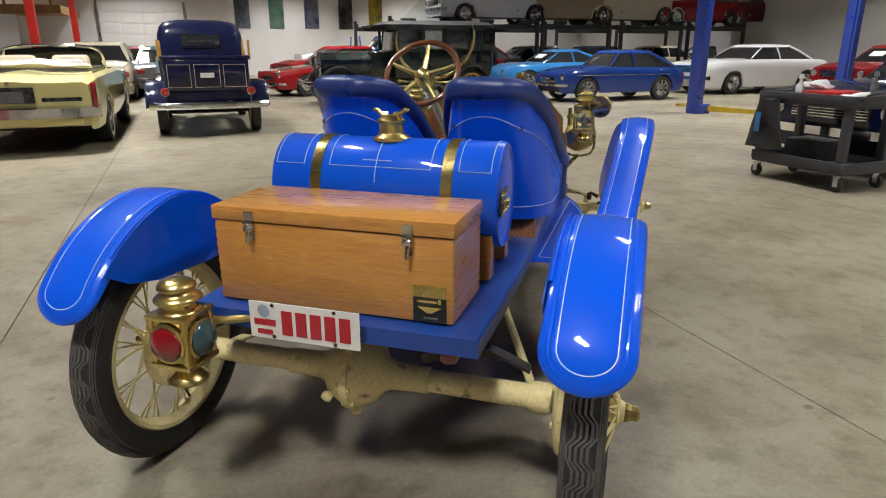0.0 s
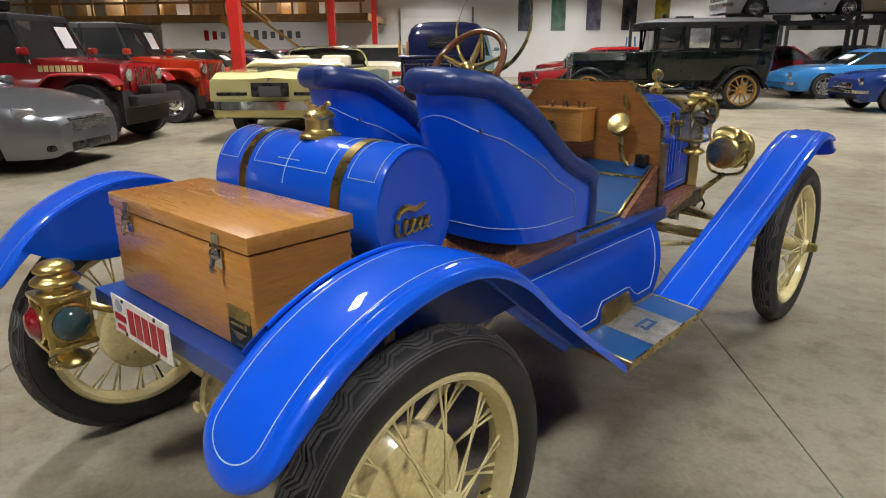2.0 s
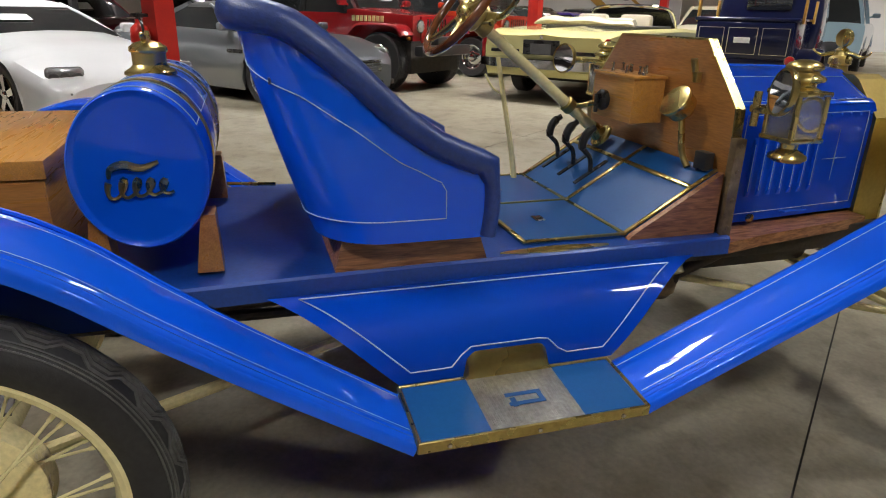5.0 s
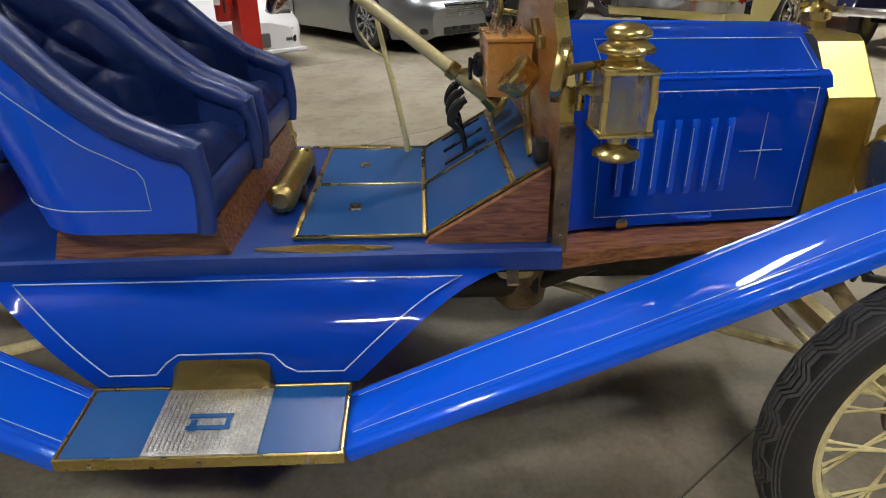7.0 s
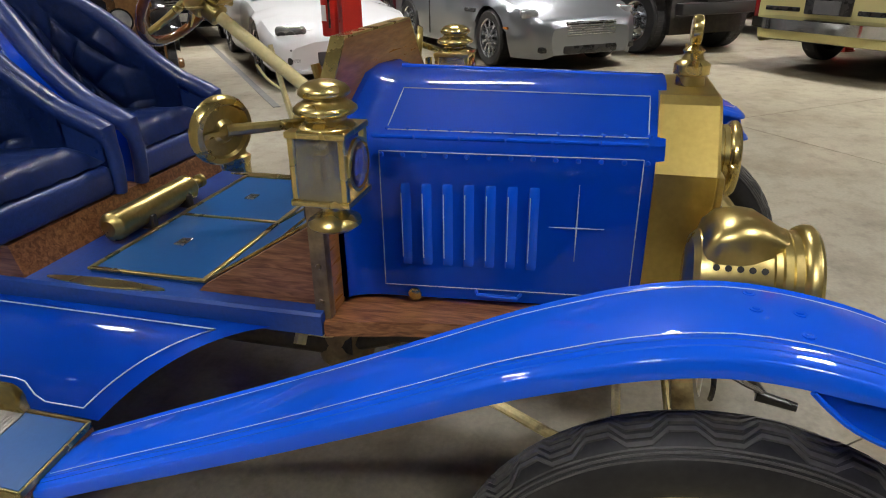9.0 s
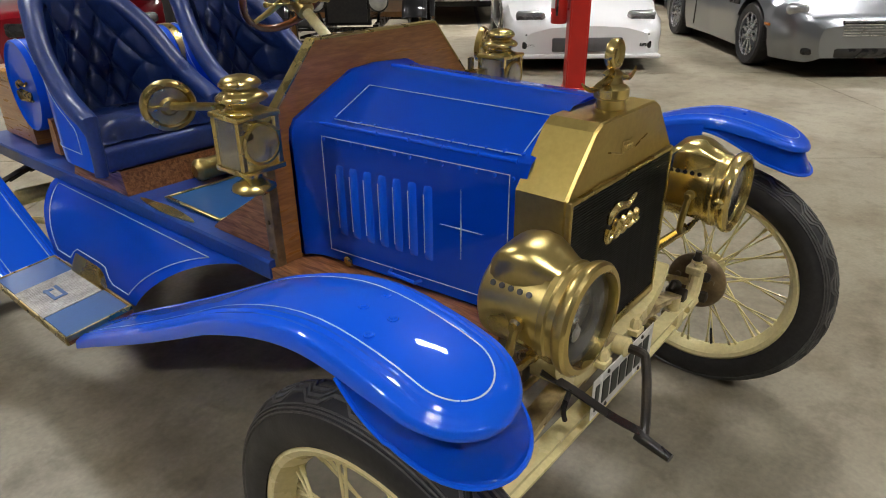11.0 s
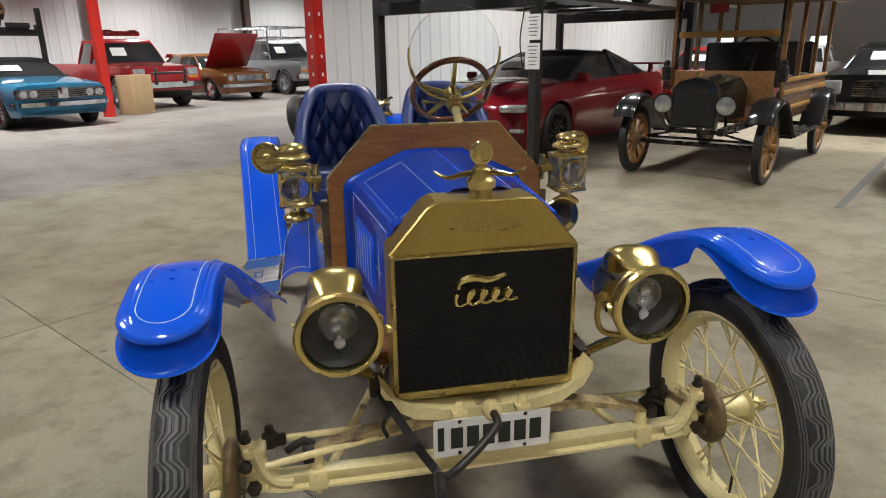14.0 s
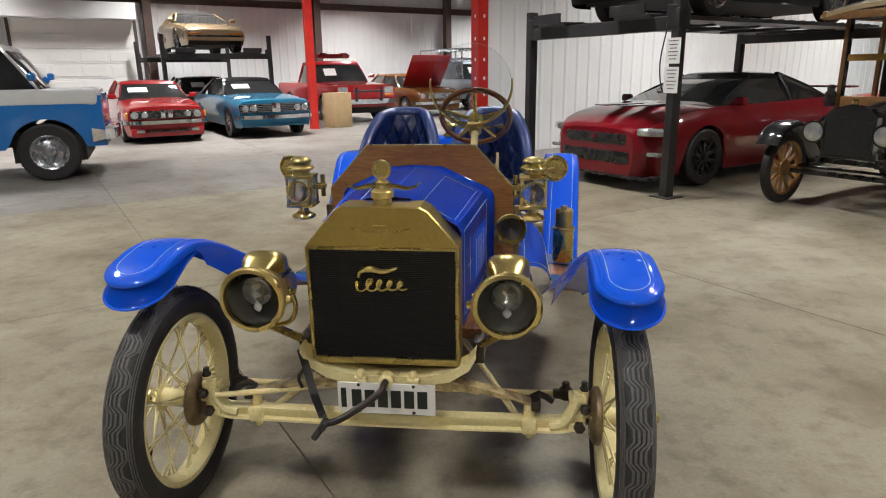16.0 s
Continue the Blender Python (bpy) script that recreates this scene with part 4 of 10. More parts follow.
def on_tank(x, deg):
    a = radians(deg)
    return V(x, TY + (TR + 0.0016) * math.sin(a), TZ + (TR + 0.0016) * math.cos(a))


for x0, x1 in ((-0.36, -0.26), (-0.17, 0.17), (0.26, 0.36)):
    loop = [on_tank(x0, d) for d in range(-58, 60, 4)] + [on_tank(x0 + (x1 - x0) * k / 8, 58) for k in range(9)] + [on_tank(x1, d) for d in range(58, -60, -4)] + [on_tank(x1 + (x0 - x1) * k / 8, -58) for k in range(9)]
    tube(bm, loop, 0.0013, 5, closed=True)
tube(bm, [on_tank(-0.01, d) for d in range(-75, -15, 4)], 0.0014, 5)
tube(bm, [on_tank(x / 100, -50) for x in range(-6, 5)], 0.0014, 5)
part("pinstripe", bm, STRIPE, tank)
for s in (-1, 1):
    bm = bmesh.new()
    flourish(bm, Matrix.Translation((s * (0.380 if s > 0 else 0.370), TY, TZ - 0.030)) @ Matrix.Rotation(radians(90), 4, "Z") @ Matrix.Rotation(radians(90), 4, "X") @ (Matrix() if s > 0 else Matrix.Rotation(radians(180), 4, "Y")), 0.17, 0.0072)
    part("ornament", bm, BRASS_DULL, tank, "raised brass script-like ornament")
for y in (TY - 0.13, TY + 0.14):
    for x in (-0.30, 0.33):
        bm = bmesh.new()
        h = 0.135
        loft(bm, [[V(x - 0.035, y - 0.035, 0.63), V(x + 0.035, y - 0.035, 0.63), V(x + 0.035, y + 0.035, 0.63), V(x - 0.035, y + 0.035, 0.63)],
                  [V(x - 0.035, y - 0.012, 0.63 + h), V(x + 0.035, y - 0.012, 0.63 + h), V(x + 0.035, y + 0.026, 0.63 + h), V(x - 0.035, y + 0.026, 0.63 + h)]], True, True)
        part("tank_saddle", bm, PLANK, tank, smooth=False)

# seats
group_at(0.012, 0.004)
SEAT_HW = 0.214


def seat_edge(v):
    """Plan of the seat's shell: v from -1 (inner front) round the back to 1."""
    r, yf, yb = 0.16, 1.045, 0.665
    straight = yf - (yb + r)
    arc = math.pi / 2 * r
    flat = 2 * (SEAT_HW - r)
    total = 2 * straight + 2 * arc + flat
    d = (v + 1) / 2 * total
    if d < straight:
        return V(-SEAT_HW, yf - d, 0), V(-1, 0, 0)
    d -= straight
    if d < arc:
        a = d / r
        n = V(-math.cos(a), -math.sin(a), 0)
        return V(-SEAT_HW + r, yb + r, 0) + n * r, n
    d -= arc
    if d < flat:
        return V(-SEAT_HW + r + d, yb, 0), V(0, -1, 0)
    d -= flat
    if d < arc:
        a = d / r
        n = V(math.sin(a), -math.cos(a), 0)
        return V(SEAT_HW - r, yb + r, 0) + n * r, n
    d -= arc
    return V(SEAT_HW, yb + r + d, 0), V(1, 0, 0)


SEAT_TOP = [(0.60, 1.190), (0.66, 1.188), (0.72, 1.170), (0.79, 1.088), (0.86, 0.985), (0.93, 0.922), (1.00, 0.890), (1.06, 0.866)]


def shell_point(v, t, inset=0.0):
    p, n = seat_edge(v)
    top = soft_table(SEAT_TOP, p.y)
    z = 0.705 + (top - 0.705) * t
    h = (z - 0.705) / 0.48
    flare = 0.010 * h - 0.058 * h ** 1.6 * max(0.0, min(1.0, (1.00 - p.y) / 0.25))
    lean = V(0, -0.195 * h * (max(0.0, 1.05 - p.y) / 0.385) ** 2.2, 0)
    q = p + n * (flare - inset) + lean
    return V(q.x, q.y, z)


def tuft(x, z):
    """Depth of the diamond quilting at a point of the backrest."""
    a, b = (x / 0.080 + z / 0.150), (x / 0.080 - z / 0.150)
    fa, fb = abs((a % 1) - 0.5) * 2, abs((b % 1) - 0.5) * 2
    return 0.020 * (1 - fa ** 5) * (1 - fb ** 5)


for cx, who in ((0.254, "passenger"), (-0.262, "driver")):
    m = Matrix.Translation((cx, 0, 0))
    bm = bmesh.new()
    vs = [-1 + 2 * k / 48 for k in range(49)]
    ts = [0, 0.15, 0.3, 0.45, 0.6, 0.75, 0.9, 1.0]
    outer = [[m @ shell_point(v, t) for v in vs] for t in ts]
    inner = [[m @ shell_point(v, t, 0.012) for v in vs] for t in reversed(ts)]
    loft(bm, outer + inner + [outer[0]], False)
    bmesh.ops.remove_doubles(bm, verts=bm.verts, dist=1e-6)
    seat = cpart("seat", bm, BLUE, "blue steel bucket seat upholstered in navy diamond-tufted leather", sharp=50)
    bm = bmesh.new()                        # leather lining inside the shell
    lined = [[m @ shell_point(v, t, 0.0145) for v in vs] for t in ts[:-1] + [0.985]]
    faced = [[m @ shell_point(v, t, 0.026) for v in vs] for t in [0.985] + list(reversed(ts[:-1]))]
    loft(bm, lined + faced + [lined[0]], False)
    part("lining", bm, LEATHER, seat, "navy leather side lining", sharp=60)
    # cream lines on the shell
    for sg in (-1, 1):
        def line(v, z):
            top = soft_table(SEAT_TOP, seat_edge(v)[0].y)
            return m @ shell_point(v, (z - 0.705) / max(0.05, top - 0.705), -0.0012)
        ve = 0.80
        upper = [(sg * ve * k / 40, soft_table(SEAT_TOP, seat_edge(sg * ve * k / 40)[0].y) - (0.092 + 0.052 * math.sin(math.pi * k / 40) ** 2 - 0.016 * (k / 40) ** 2)) for k in range(41)]
        corner = [(sg * (ve + 0.012), upper[-1][1] - 0.012)]
        drop = [(sg * (ve + 0.02), upper[-1][1] - 0.02 - (upper[-1][1] - 0.02 - 0.757) * k / 6) for k in range(7)]
        lower = [(sg * (ve + 0.02) * (1 - k / 40), 0.757) for k in range(1, 41)]
        bm = bmesh.new()
        tube(bm, [line(v, z) for v, z in upper + corner + drop + lower], 0.0013, 5)
        part("pinstripe", bm, STRIPE, seat)
    # rolled leather edge
    bm = bmesh.new()
    path = [m @ (shell_point(v, 1.0, 0.006) + V(0, 0, 0.004)) for v in vs]
    front = lambda s: [m @ V(s * (SEAT_HW - 0.002), 1.052 + 0.008 * math.sin(math.pi * k / 5), 0.868 - 0.032 * k) for k in range(1, 6)]
    path = list(reversed(front(-1))) + path + front(1)
    rad = [0.020] * 5 + [0.031 + 0.009 * max(0.0, 1 - abs(v) / 0.6) for v in vs] + [0.020] * 5
    tube(bm, path, rad, 12)
    part("rolled_edge", bm, LEATHER, seat, "rolled navy leather edge")
    # tufted back
    bm = bmesh.new()
    rows = []
    for j in range(71):
        t = j / 70
        row = []
        for k in range(141):
            v = -0.80 + 1.60 * k / 140
            p, n = seat_edge(v)
            top = soft_table(SEAT_TOP, p.y) + 0.008
            t2 = (0.83 - 0.705) / (top - 0.705) + (1 - (0.83 - 0.705) / (top - 0.705)) * t if top > 0.85 else 1
            q = shell_point(v, t2, 0.036)
            back = max(0.0, 1 - max(0.0, (abs(v) - 0.52) / 0.12))
            puff = tuft(q.x, q.z - 0.83) * back * min(1.0, 4 * (1 - t)) 
            bulge = 0.020 * back
            row.append(m @ (q - n * (puff + bulge)))
        rows.append(row)
    loft(bm, rows, False)
    bmesh.ops.solidify(bm, geom=bm.faces[:], thickness=0.004)
    part("backrest", bm, LEATHER, seat, "navy diamond-tufted leather backrest", sharp=60)
    for r in range(3):
        for c in range(-3, 3):
            x, z = (c + 0.5 * (r % 2)) * 0.080, 0.83 + 0.075 * (r + 2)
            if abs(x) < 0.15:
                yy = 0.665 + 0.06 - 0.195 * (z - 0.705) / 0.48
                bm = bmesh.new()
                lathe(bm, [(0.008, -0.002), (0.007, 0.003), (0.0, 0.005)], m @ Matrix.Translation((x, yy, z)) @ Matrix.Rotation(radians(-90), 4, "X"), 10)
                part("button", bm, LEATHER, seat)
    # cushion: soft top with pleats and a front roll
    bm = bmesh.new()
    rows = []
    for j in range(31):
        y = 0.70 + 0.345 * j / 30
        row = []
        for k in range(33):
            x = -1 + 2 * k / 32
            w = 0.196 * (1.0 if y > 0.84 else 0.75 + 0.25 * math.sin(math.pi / 2 * max(0.0, (y - 0.70) / 0.14)))
            edge = (1 - abs(x) ** 6) * (1 - max(0.0, (y - 0.98) / 0.065) ** 3)
            pleat = 0.006 * (1 - abs(math.cos(math.pi * x * 2.5)) ** 0.6) + 0.004 * (1 - abs(math.cos(math.pi * (y - 0.7) / 0.115)) ** 0.6)
            row.append(m @ V(w * x, y, 0.775 + 0.058 * max(0.0, edge) + 0.02 * (y - 0.7) / 0.35 + pleat))
        rows.append(row)
    loft(bm, rows, False)
    bmesh.ops.solidify(bm, geom=bm.faces[:], thickness=0.006)
    part("cushion", bm, LEATHER, seat, "pleated navy leather seat cushion", sharp=60)
    bm = bmesh.new()
    add_box(bm, (cx, 1.030, 0.748), (0.405, 0.055, 0.082), bev=0.022, seg=4)
    part("front_roll", bm, LEATHER, seat)
    bm = bmesh.new()
    add_box(bm, (cx, 0.88, 0.712), (0.34, 0.28, 0.03))
    part("seat_pan", bm, DIRTY, seat, smooth=False)
bm = bmesh.new()
loft(bm, [[V(-0.420, 0.70, 0.628), V(0.420, 0.70, 0.628), V(0.412, 1.075, 0.628), V(-0.412, 1.075, 0.628)], [V(-0.41, 0.72, 0.704), V(0.41, 0.72, 0.704), V(0.41, 1.050, 0.704), V(-0.41, 1.050, 0.704)]], True, True)
cpart("seat_riser", bm, SILL_WOOD, "brown wooden riser under the seats", smooth=False)

group_at(0.036, -0.012, 0.90)
# floor panels with brass edging, sloping toe board and its wooden cheeks
bm = bmesh.new()
add_box(bm, (0, 1.325, 0.648), (0.78, 0.30, 0.010), bev=0.001, seg=1)
fl = cpart("floor_board", bm, LINO, "blue linoleum floor board edged in brass")
bm = bmesh.new()
for c, s in (((0, 1.178, 0.654), (0.79, 0.012, 0.007)), ((0, 1.474, 0.654), (0.79, 0.012, 0.007)), ((0.389, 1.326, 0.654), (0.012, 0.30, 0.007)), ((-0.389, 1.326, 0.654), (0.012, 0.30, 0.007)), ((0, 1.326, 0.654), (0.012, 0.30, 0.007))):
    add_box(bm, c, s, bev=0.002)
part("edging", bm, BRASS_DULL, fl)
for x in (-0.19, 0.19):
    bm = bmesh.new()
    add_box(bm, (x, 1.30, 0.655), (0.045, 0.03, 0.004), bev=0.001, seg=1)
    lathe(bm, [(0.010, 0), (0.010, 0.003), (0.004, 0.004)], Matrix.Translation((x, 1.30, 0.656)), 12)
    part("lift_ring", bm, NICKEL, fl)
group_at(0.036, -0.012, 0.92, 0.86, 1.48)
slope = math.atan2(0.165, 0.315)
m = Matrix.Translation((0, 1.48, 0.652)) @ Matrix.Rotation(slope, 4, "X")
tl = math.hypot(0.165, 0.315)
bm = bmesh.new()
add_box(bm, (0, tl / 2, -0.006), (0.76, tl, 0.012), m, bev=0.001, seg=1)
toe = cpart("toe_board", bm, LINO, "sloping blue linoleum toe board edged in brass")
bm = bmesh.new()
for c, s in (((0.375, tl / 2, 0.002), (0.014, tl, 0.007)), ((-0.375, tl / 2, 0.002), (0.014, tl, 0.007)), ((0, tl * 0.72, 0.002), (0.76, 0.016, 0.006)), ((0, tl / 2, 0.0025), (0.016, tl, 0.006))):
    add_box(bm, c, s, m, bev=0.002)
part("edging", bm, BRASS_DULL, toe)
for side in (1, -1):
    bm = bmesh.new()
    x = 0.385 * side
    o = [(1.475, 0.642), (1.795, 0.642), (1.795, 0.815), (1.49, 0.655)]
    loft(bm, [[V(x, y, z) for y, z in o], [V(x + 0.022 * side, y, z) for y, z in o]], True, True)
    part("cheek", bm, SILL_WOOD, toe, smooth=False)
for k, x in enumerate((-0.335, -0.20, -0.07)):
    bm = bmesh.new()
    base = m @ V(x, tl * 0.42, 0.0)
    tube(bm, smooth_path([base, base + V(0, -0.01, 0.05), base + V(0, -0.045, 0.085), base + V(0, -0.035, 0.125), base + V(0, 0.0, 0.15)], 5), [0.009] * 10 + [0.016] * 8 + [0.011] * 3, 8)
    part("pedal", bm, BLACK, toe, "black iron pedal")
    bm = bmesh.new()
    add_box(bm, (x, tl * 0.42, 0.002), (0.018, 0.15, 0.006), m)
    part("pedal_slot", bm, BLACK, toe, smooth=False)

# firewall
group_at(-0.012, 0.009, 1.0, dx=-0.013)
DASH = [(-0.395, 0.594), (0.395, 0.594), (0.378, 0.965), (0.222, 1.137), (-0.222, 1.137), (-0.378, 0.965)]
bm = bmesh.new()
loft(bm, [[V(x, 1.810, z) for x, z in DASH], [V(x, 1.838, z) for x, z in DASH]], True, True)
dash = cpart("firewall", bm, PLANK, "octagonal oiled wood firewall with brass edging", smooth=False)
bm = bmesh.new()
for (x0, z0), (x1, z1) in zip(DASH[1:], DASH[2:] + DASH[:1]):
    d = V(x1 - x0, 0, z1 - z0)
    mm = frame_on(V(x0, 1.819, z0), d)
    ln = d.length
    ang = math.atan2(x1 - x0, z1 - z0)
    mm = Matrix.Translation((x0, 1.819, z0)) @ Matrix.Rotation(ang, 4, "Y")
    add_box(bm, (0, 0.005, ln / 2), (0.005, 0.030, ln), mm)
part("edging", bm, BRASS_DULL, dash, smooth=False)
for side in (1, -1):
    bm = bmesh.new()
    add_box(bm, (0.393 * side, 1.824, 0.74), (0.026, 0.034, 0.30), bev=0.003)
    for z in (0.64, 0.72, 0.80, 0.87):
        lathe(bm, [(0.007, 0), (0.005, 0.004)], Matrix.Translation((0.406 * side, 1.824, z)) @ Matrix.Rotation(radians(90 * side), 4, "Y"), 8)
    part("corner_iron", bm, DRUM, dash)
bm = bmesh.new()
add_box(bm, (-0.045, 1.742, 0.948), (0.235, 0.112, 0.135), bev=0.003)
coil = cpart("coil_box", bm, OAK, "varnished wooden coil box with switch and terminals")
bm = bmesh.new()
add_box(bm, (-0.045, 1.742, 1.019), (0.245, 0.120, 0.010), bev=0.002)
part("lid", bm, OAK, coil)
for k in range(9):
    bm = bmesh.new()
    x = -0.145 + k * 0.025
    lathe(bm, [(0.006, 0), (0.006, 0.008), (0.003, 0.009), (0.003, 0.018), (0.005, 0.020), (0.004, 0.026)], Matrix.Translation((x, 1.742 + 0.03 * math.sin(k * 2.3), 1.024)), 8)
    part("terminal", bm, NICKEL, coil)
bm = bmesh.new()
lathe(bm, [(0.032, 0), (0.034, 0.012), (0.026, 0.022), (0.012, 0.026)], Matrix.Translation((-0.085, 1.686, 0.935)) @ Matrix.Rotation(radians(90), 4, "X"), 18)
add_box(bm, (-0.085, 1.655, 0.925), (0.014, 0.012, 0.06), bev=0.004)
part("switch", bm, BLACK, coil, "black bakelite switch")
# round gauge on a bent stem
bm = bmesh.new()
gm = Matrix.Translation((0.225, 1.735, 0.965)) @ Matrix.Rotation(radians(52), 4, "X")
lathe(bm, [(0.030, -0.045), (0.044, -0.03), (0.047, 0.0), (0.050, 0.004), (0.050, 0.012), (0.043, 0.015)], gm, 28)
gauge = cpart("gauge", bm, BRASS, "round brass gauge on a curved stem")
bm = bmesh.new()
lathe(bm, [(0.044, 0.0125), (0.0, 0.0127)], gm, 24)
part("dial", bm, WHITE_ENAMEL, gauge)
bm = bmesh.new()
tube(bm, smooth_path([(0.225, 1.755, 0.945), (0.225, 1.765, 0.88), (0.235, 1.770, 0.82), (0.26, 1.775, 0.785)], 6), 0.010, 8)
add_box(bm, (0.225, 1.79, 1.035), (0.020, 0.02, 0.03), bev=0.004)
rod(bm, (0.225, 1.78, 1.05), (0.225, 1.772, 1.085), 0.010, seg=10)
part("stem", bm, BRASS_DULL, gauge)
bm = bmesh.new()
add_box(bm, (0.315, 1.785, 0.815), (0.05, 0.03, 0.05), bev=0.003)
cpart("junction_box", bm, BLACK)

group_at(-0.005, 0.008)
# steering column, wheel and monocle windscreen
C0, C1 = V(-0.205, 1.745, 0.795), V(-0.202, 1.240, 1.188)
ax = (C1 - C0).normalized()
bm = bmesh.new()
rod(bm, C0, C1, 0.020, 0.017, 16)
column_ob = cpart("steering_column", bm, CREAM, "cream enamel steering column")
bm = bmesh.new()
lathe(bm, [(0.045, 0), (0.042, 0.008), (0.030, 0.016), (0.024, 0.05), (0.023, 0.055)], frame_on(C0, ax), 20)
lathe(bm, [(0.019, 0), (0.027, 0.004), (0.027, 0.03), (0.019, 0.034)], frame_on(C0 + ax * 0.16, ax), 16)
rod(bm, C0 + ax * 0.17, (-0.02, 1.80, 0.955), 0.008, seg=8)
part("column_flange", bm, BRASS_DULL, column_ob)
sw = frame_on(C1 + ax * 0.015, ax)
bm = bmesh.new()
tube(bm, [sw @ V(0.168 * math.cos(k * math.tau / 48), 0.168 * math.sin(k * math.tau / 48), 0.018) for k in range(48)], 0.0135, 12, closed=True)
wheel_ob = cpart("steering_wheel", bm, RIM_WOOD, "varnished wooden steering wheel with a brass spider")
for k in range(5):
    bm = bmesh.new()
    a = k * math.tau / 5 + 0.3
    tube(bm, smooth_path([sw @ V(0.02 * math.cos(a), 0.02 * math.sin(a), 0.0), sw @ V(0.09 * math.cos(a), 0.09 * math.sin(a), 0.004), sw @ V(0.160 * math.cos(a), 0.160 * math.sin(a), 0.016)], 6), [0.013 - 0.0004 * j for j in range(13)], 8)
    part("spoke", bm, BRASS, wheel_ob)
bm = bmesh.new()
lathe(bm, [(0.036, -0.05), (0.040, -0.045), (0.040, -0.01), (0.034, 0.0), (0.034, 0.012), (0.024, 0.024), (0.010, 0.03), (0, 0.031)], sw, 24)
part("hub", bm, BRASS, wheel_ob)
for s in (-1, 1):
    bm = bmesh.new()
    p = sw @ V(0, 0, -0.055)
    tube(bm, smooth_path([p, p + V(0.05 * s, 0.0, 0.002), p + V(0.11 * s, -0.01, 0.004), p + V(0.135 * s, -0.01, 0.004)], 5), [0.004] * 10 + [0.005, 0.007, 0.009, 0.010, 0.009, 0.006], 8)
    part("control_lever", bm, BRASS_DULL, wheel_ob)
MC = V(-0.188, 1.360, 1.366)
mm = Matrix.Translation(MC) @ Matrix.Rotation(radians(78), 4, "X")
bm = bmesh.new()
lathe(bm, [(0.0, -0.002), (0.186, -0.002), (0.187, 0.0), (0.186, 0.002), (0.0, 0.002)], mm, 64)
mono = cpart("monocle_windscreen", bm, THIN_GLASS, "round glass monocle windscreen in a brass half hoop")
bm = bmesh.new()
tube(bm, [mm @ V(0.190 * math.cos(radians(a)), 0.190 * math.sin(radians(a)), 0) for a in range(172, 369, 4)], [0.004 + 0.006 * math.sin(math.pi * k / 49) for k in range(50)], 10)
part("hoop", bm, BRASS_DULL, mono)
bm = bmesh.new()
low = mm @ V(0, -0.19, 0)
rod(bm, low, C1 - ax * 0.03 + V(0, 0, 0.01), 0.016, 0.022, 12)
lathe(bm, [(0.023, 0), (0.030, 0.004), (0.030, 0.04), (0.023, 0.044)], frame_on(C1 - ax * 0.08, ax), 16)
part("clamp", bm, BRASS_DULL, mono)

# hand lever, extinguisher
group_at(0.035, -0.012, 0.95)
bm = bmesh.new()
tube(bm, smooth_path([(-0.33, 1.43, 0.63), (-0.33, 1.405, 0.78), (-0.33, 1.372, 0.93), (-0.33, 1.342, 1.075)], 6), [0.011 - 0.0002 * k for k in range(19)], 8)
tube(bm, smooth_path([(-0.33, 1.370, 0.945), (-0.325, 1.325, 0.975), (-0.32, 1.295, 1.020)], 4), 0.004, 6)
cpart("hand_lever", bm, CREAM, "cream hand brake lever")
bm = bmesh.new()
lathe(bm, [(0.020, -0.012), (0.036, 0.0), (0.038, 0.006), (0.038, 0.03), (0.036, 0.032), (0.036, 0.33), (0.038, 0.335), (0.030, 0.35), (0.014, 0.356), (0.014, 0.39), (0.02, 0.392), (0.02, 0.41), (0.0, 0.412)], Matrix.Translation((0.215, 1.125, 0.690)) @ Matrix.Rotation(radians(-90), 4, "Y"), 28)
ex = cpart("fire_extinguisher", bm, BRASS_DULL, "brass fire extinguisher clamped before the seat")
for x in (0.10, -0.07):
    bm = bmesh.new()
    add_box(bm, (x, 1.125, 0.668), (0.02, 0.088, 0.04), bev=0.004)
    part("clamp", bm, IRON, ex)

# hood
group_at(-0.014, 0.015, 0.95, 1.028, 1.838)
HOOD = [(0.302, 0.607), (0.302, 0.898), (0.298, 0.928), (0.282, 0.952), (0.118, 1.026), (0.088, 1.040), (0.0, 1.046)]


def hood_ring(y, k, g=0.0, dz=0.0):
    half = [V((x * k + g), y, (z - 0.628) * (1.0 + dz) + 0.628 + (g * 0.4 if z > 0.7 else 0)) for x, z in HOOD]
    return half + [V(-p.x, p.y, p.z) for p in reversed(half[:-1])]


bm = bmesh.new()
rings = [hood_ring(1.838, 1.04, 0.018), hood_ring(1.852, 1.04, 0.018), hood_ring(1.862, 1.035, 0.009), hood_ring(1.885, 1.02), hood_ring(1.91, 1.0)]
rings += [hood_ring(1.91 + 0.54 * k / 6, 1.0 - 0.185 * k / 6, 0, -0.012 * k / 6) for k in range(1, 7)]
loft(bm, rings, False)
bmesh.ops.solidify(bm, geom=bm.faces[:], thickness=0.003)
hood = cpart("hood", bm, BLUE, "bright blue folding hood with louvres, hinges and pinstripes", sharp=28)


def hood_x(y):
    return 0.302 * (1.0 - 0.185 * max(0.0, y - 1.91) / 0.54)


def hood_z(z, y):
    return (z - 0.628) * (1 - 0.022 * max(0.0, y - 1.91)) + 0.628


def hood_line(bm, pts, r=0.0011):
    """A thin painted line through points of the hood."""
    tube(bm, [V(x, y, hood_z(z, y)) for x, y, z in pts], r, 5, closed=True)


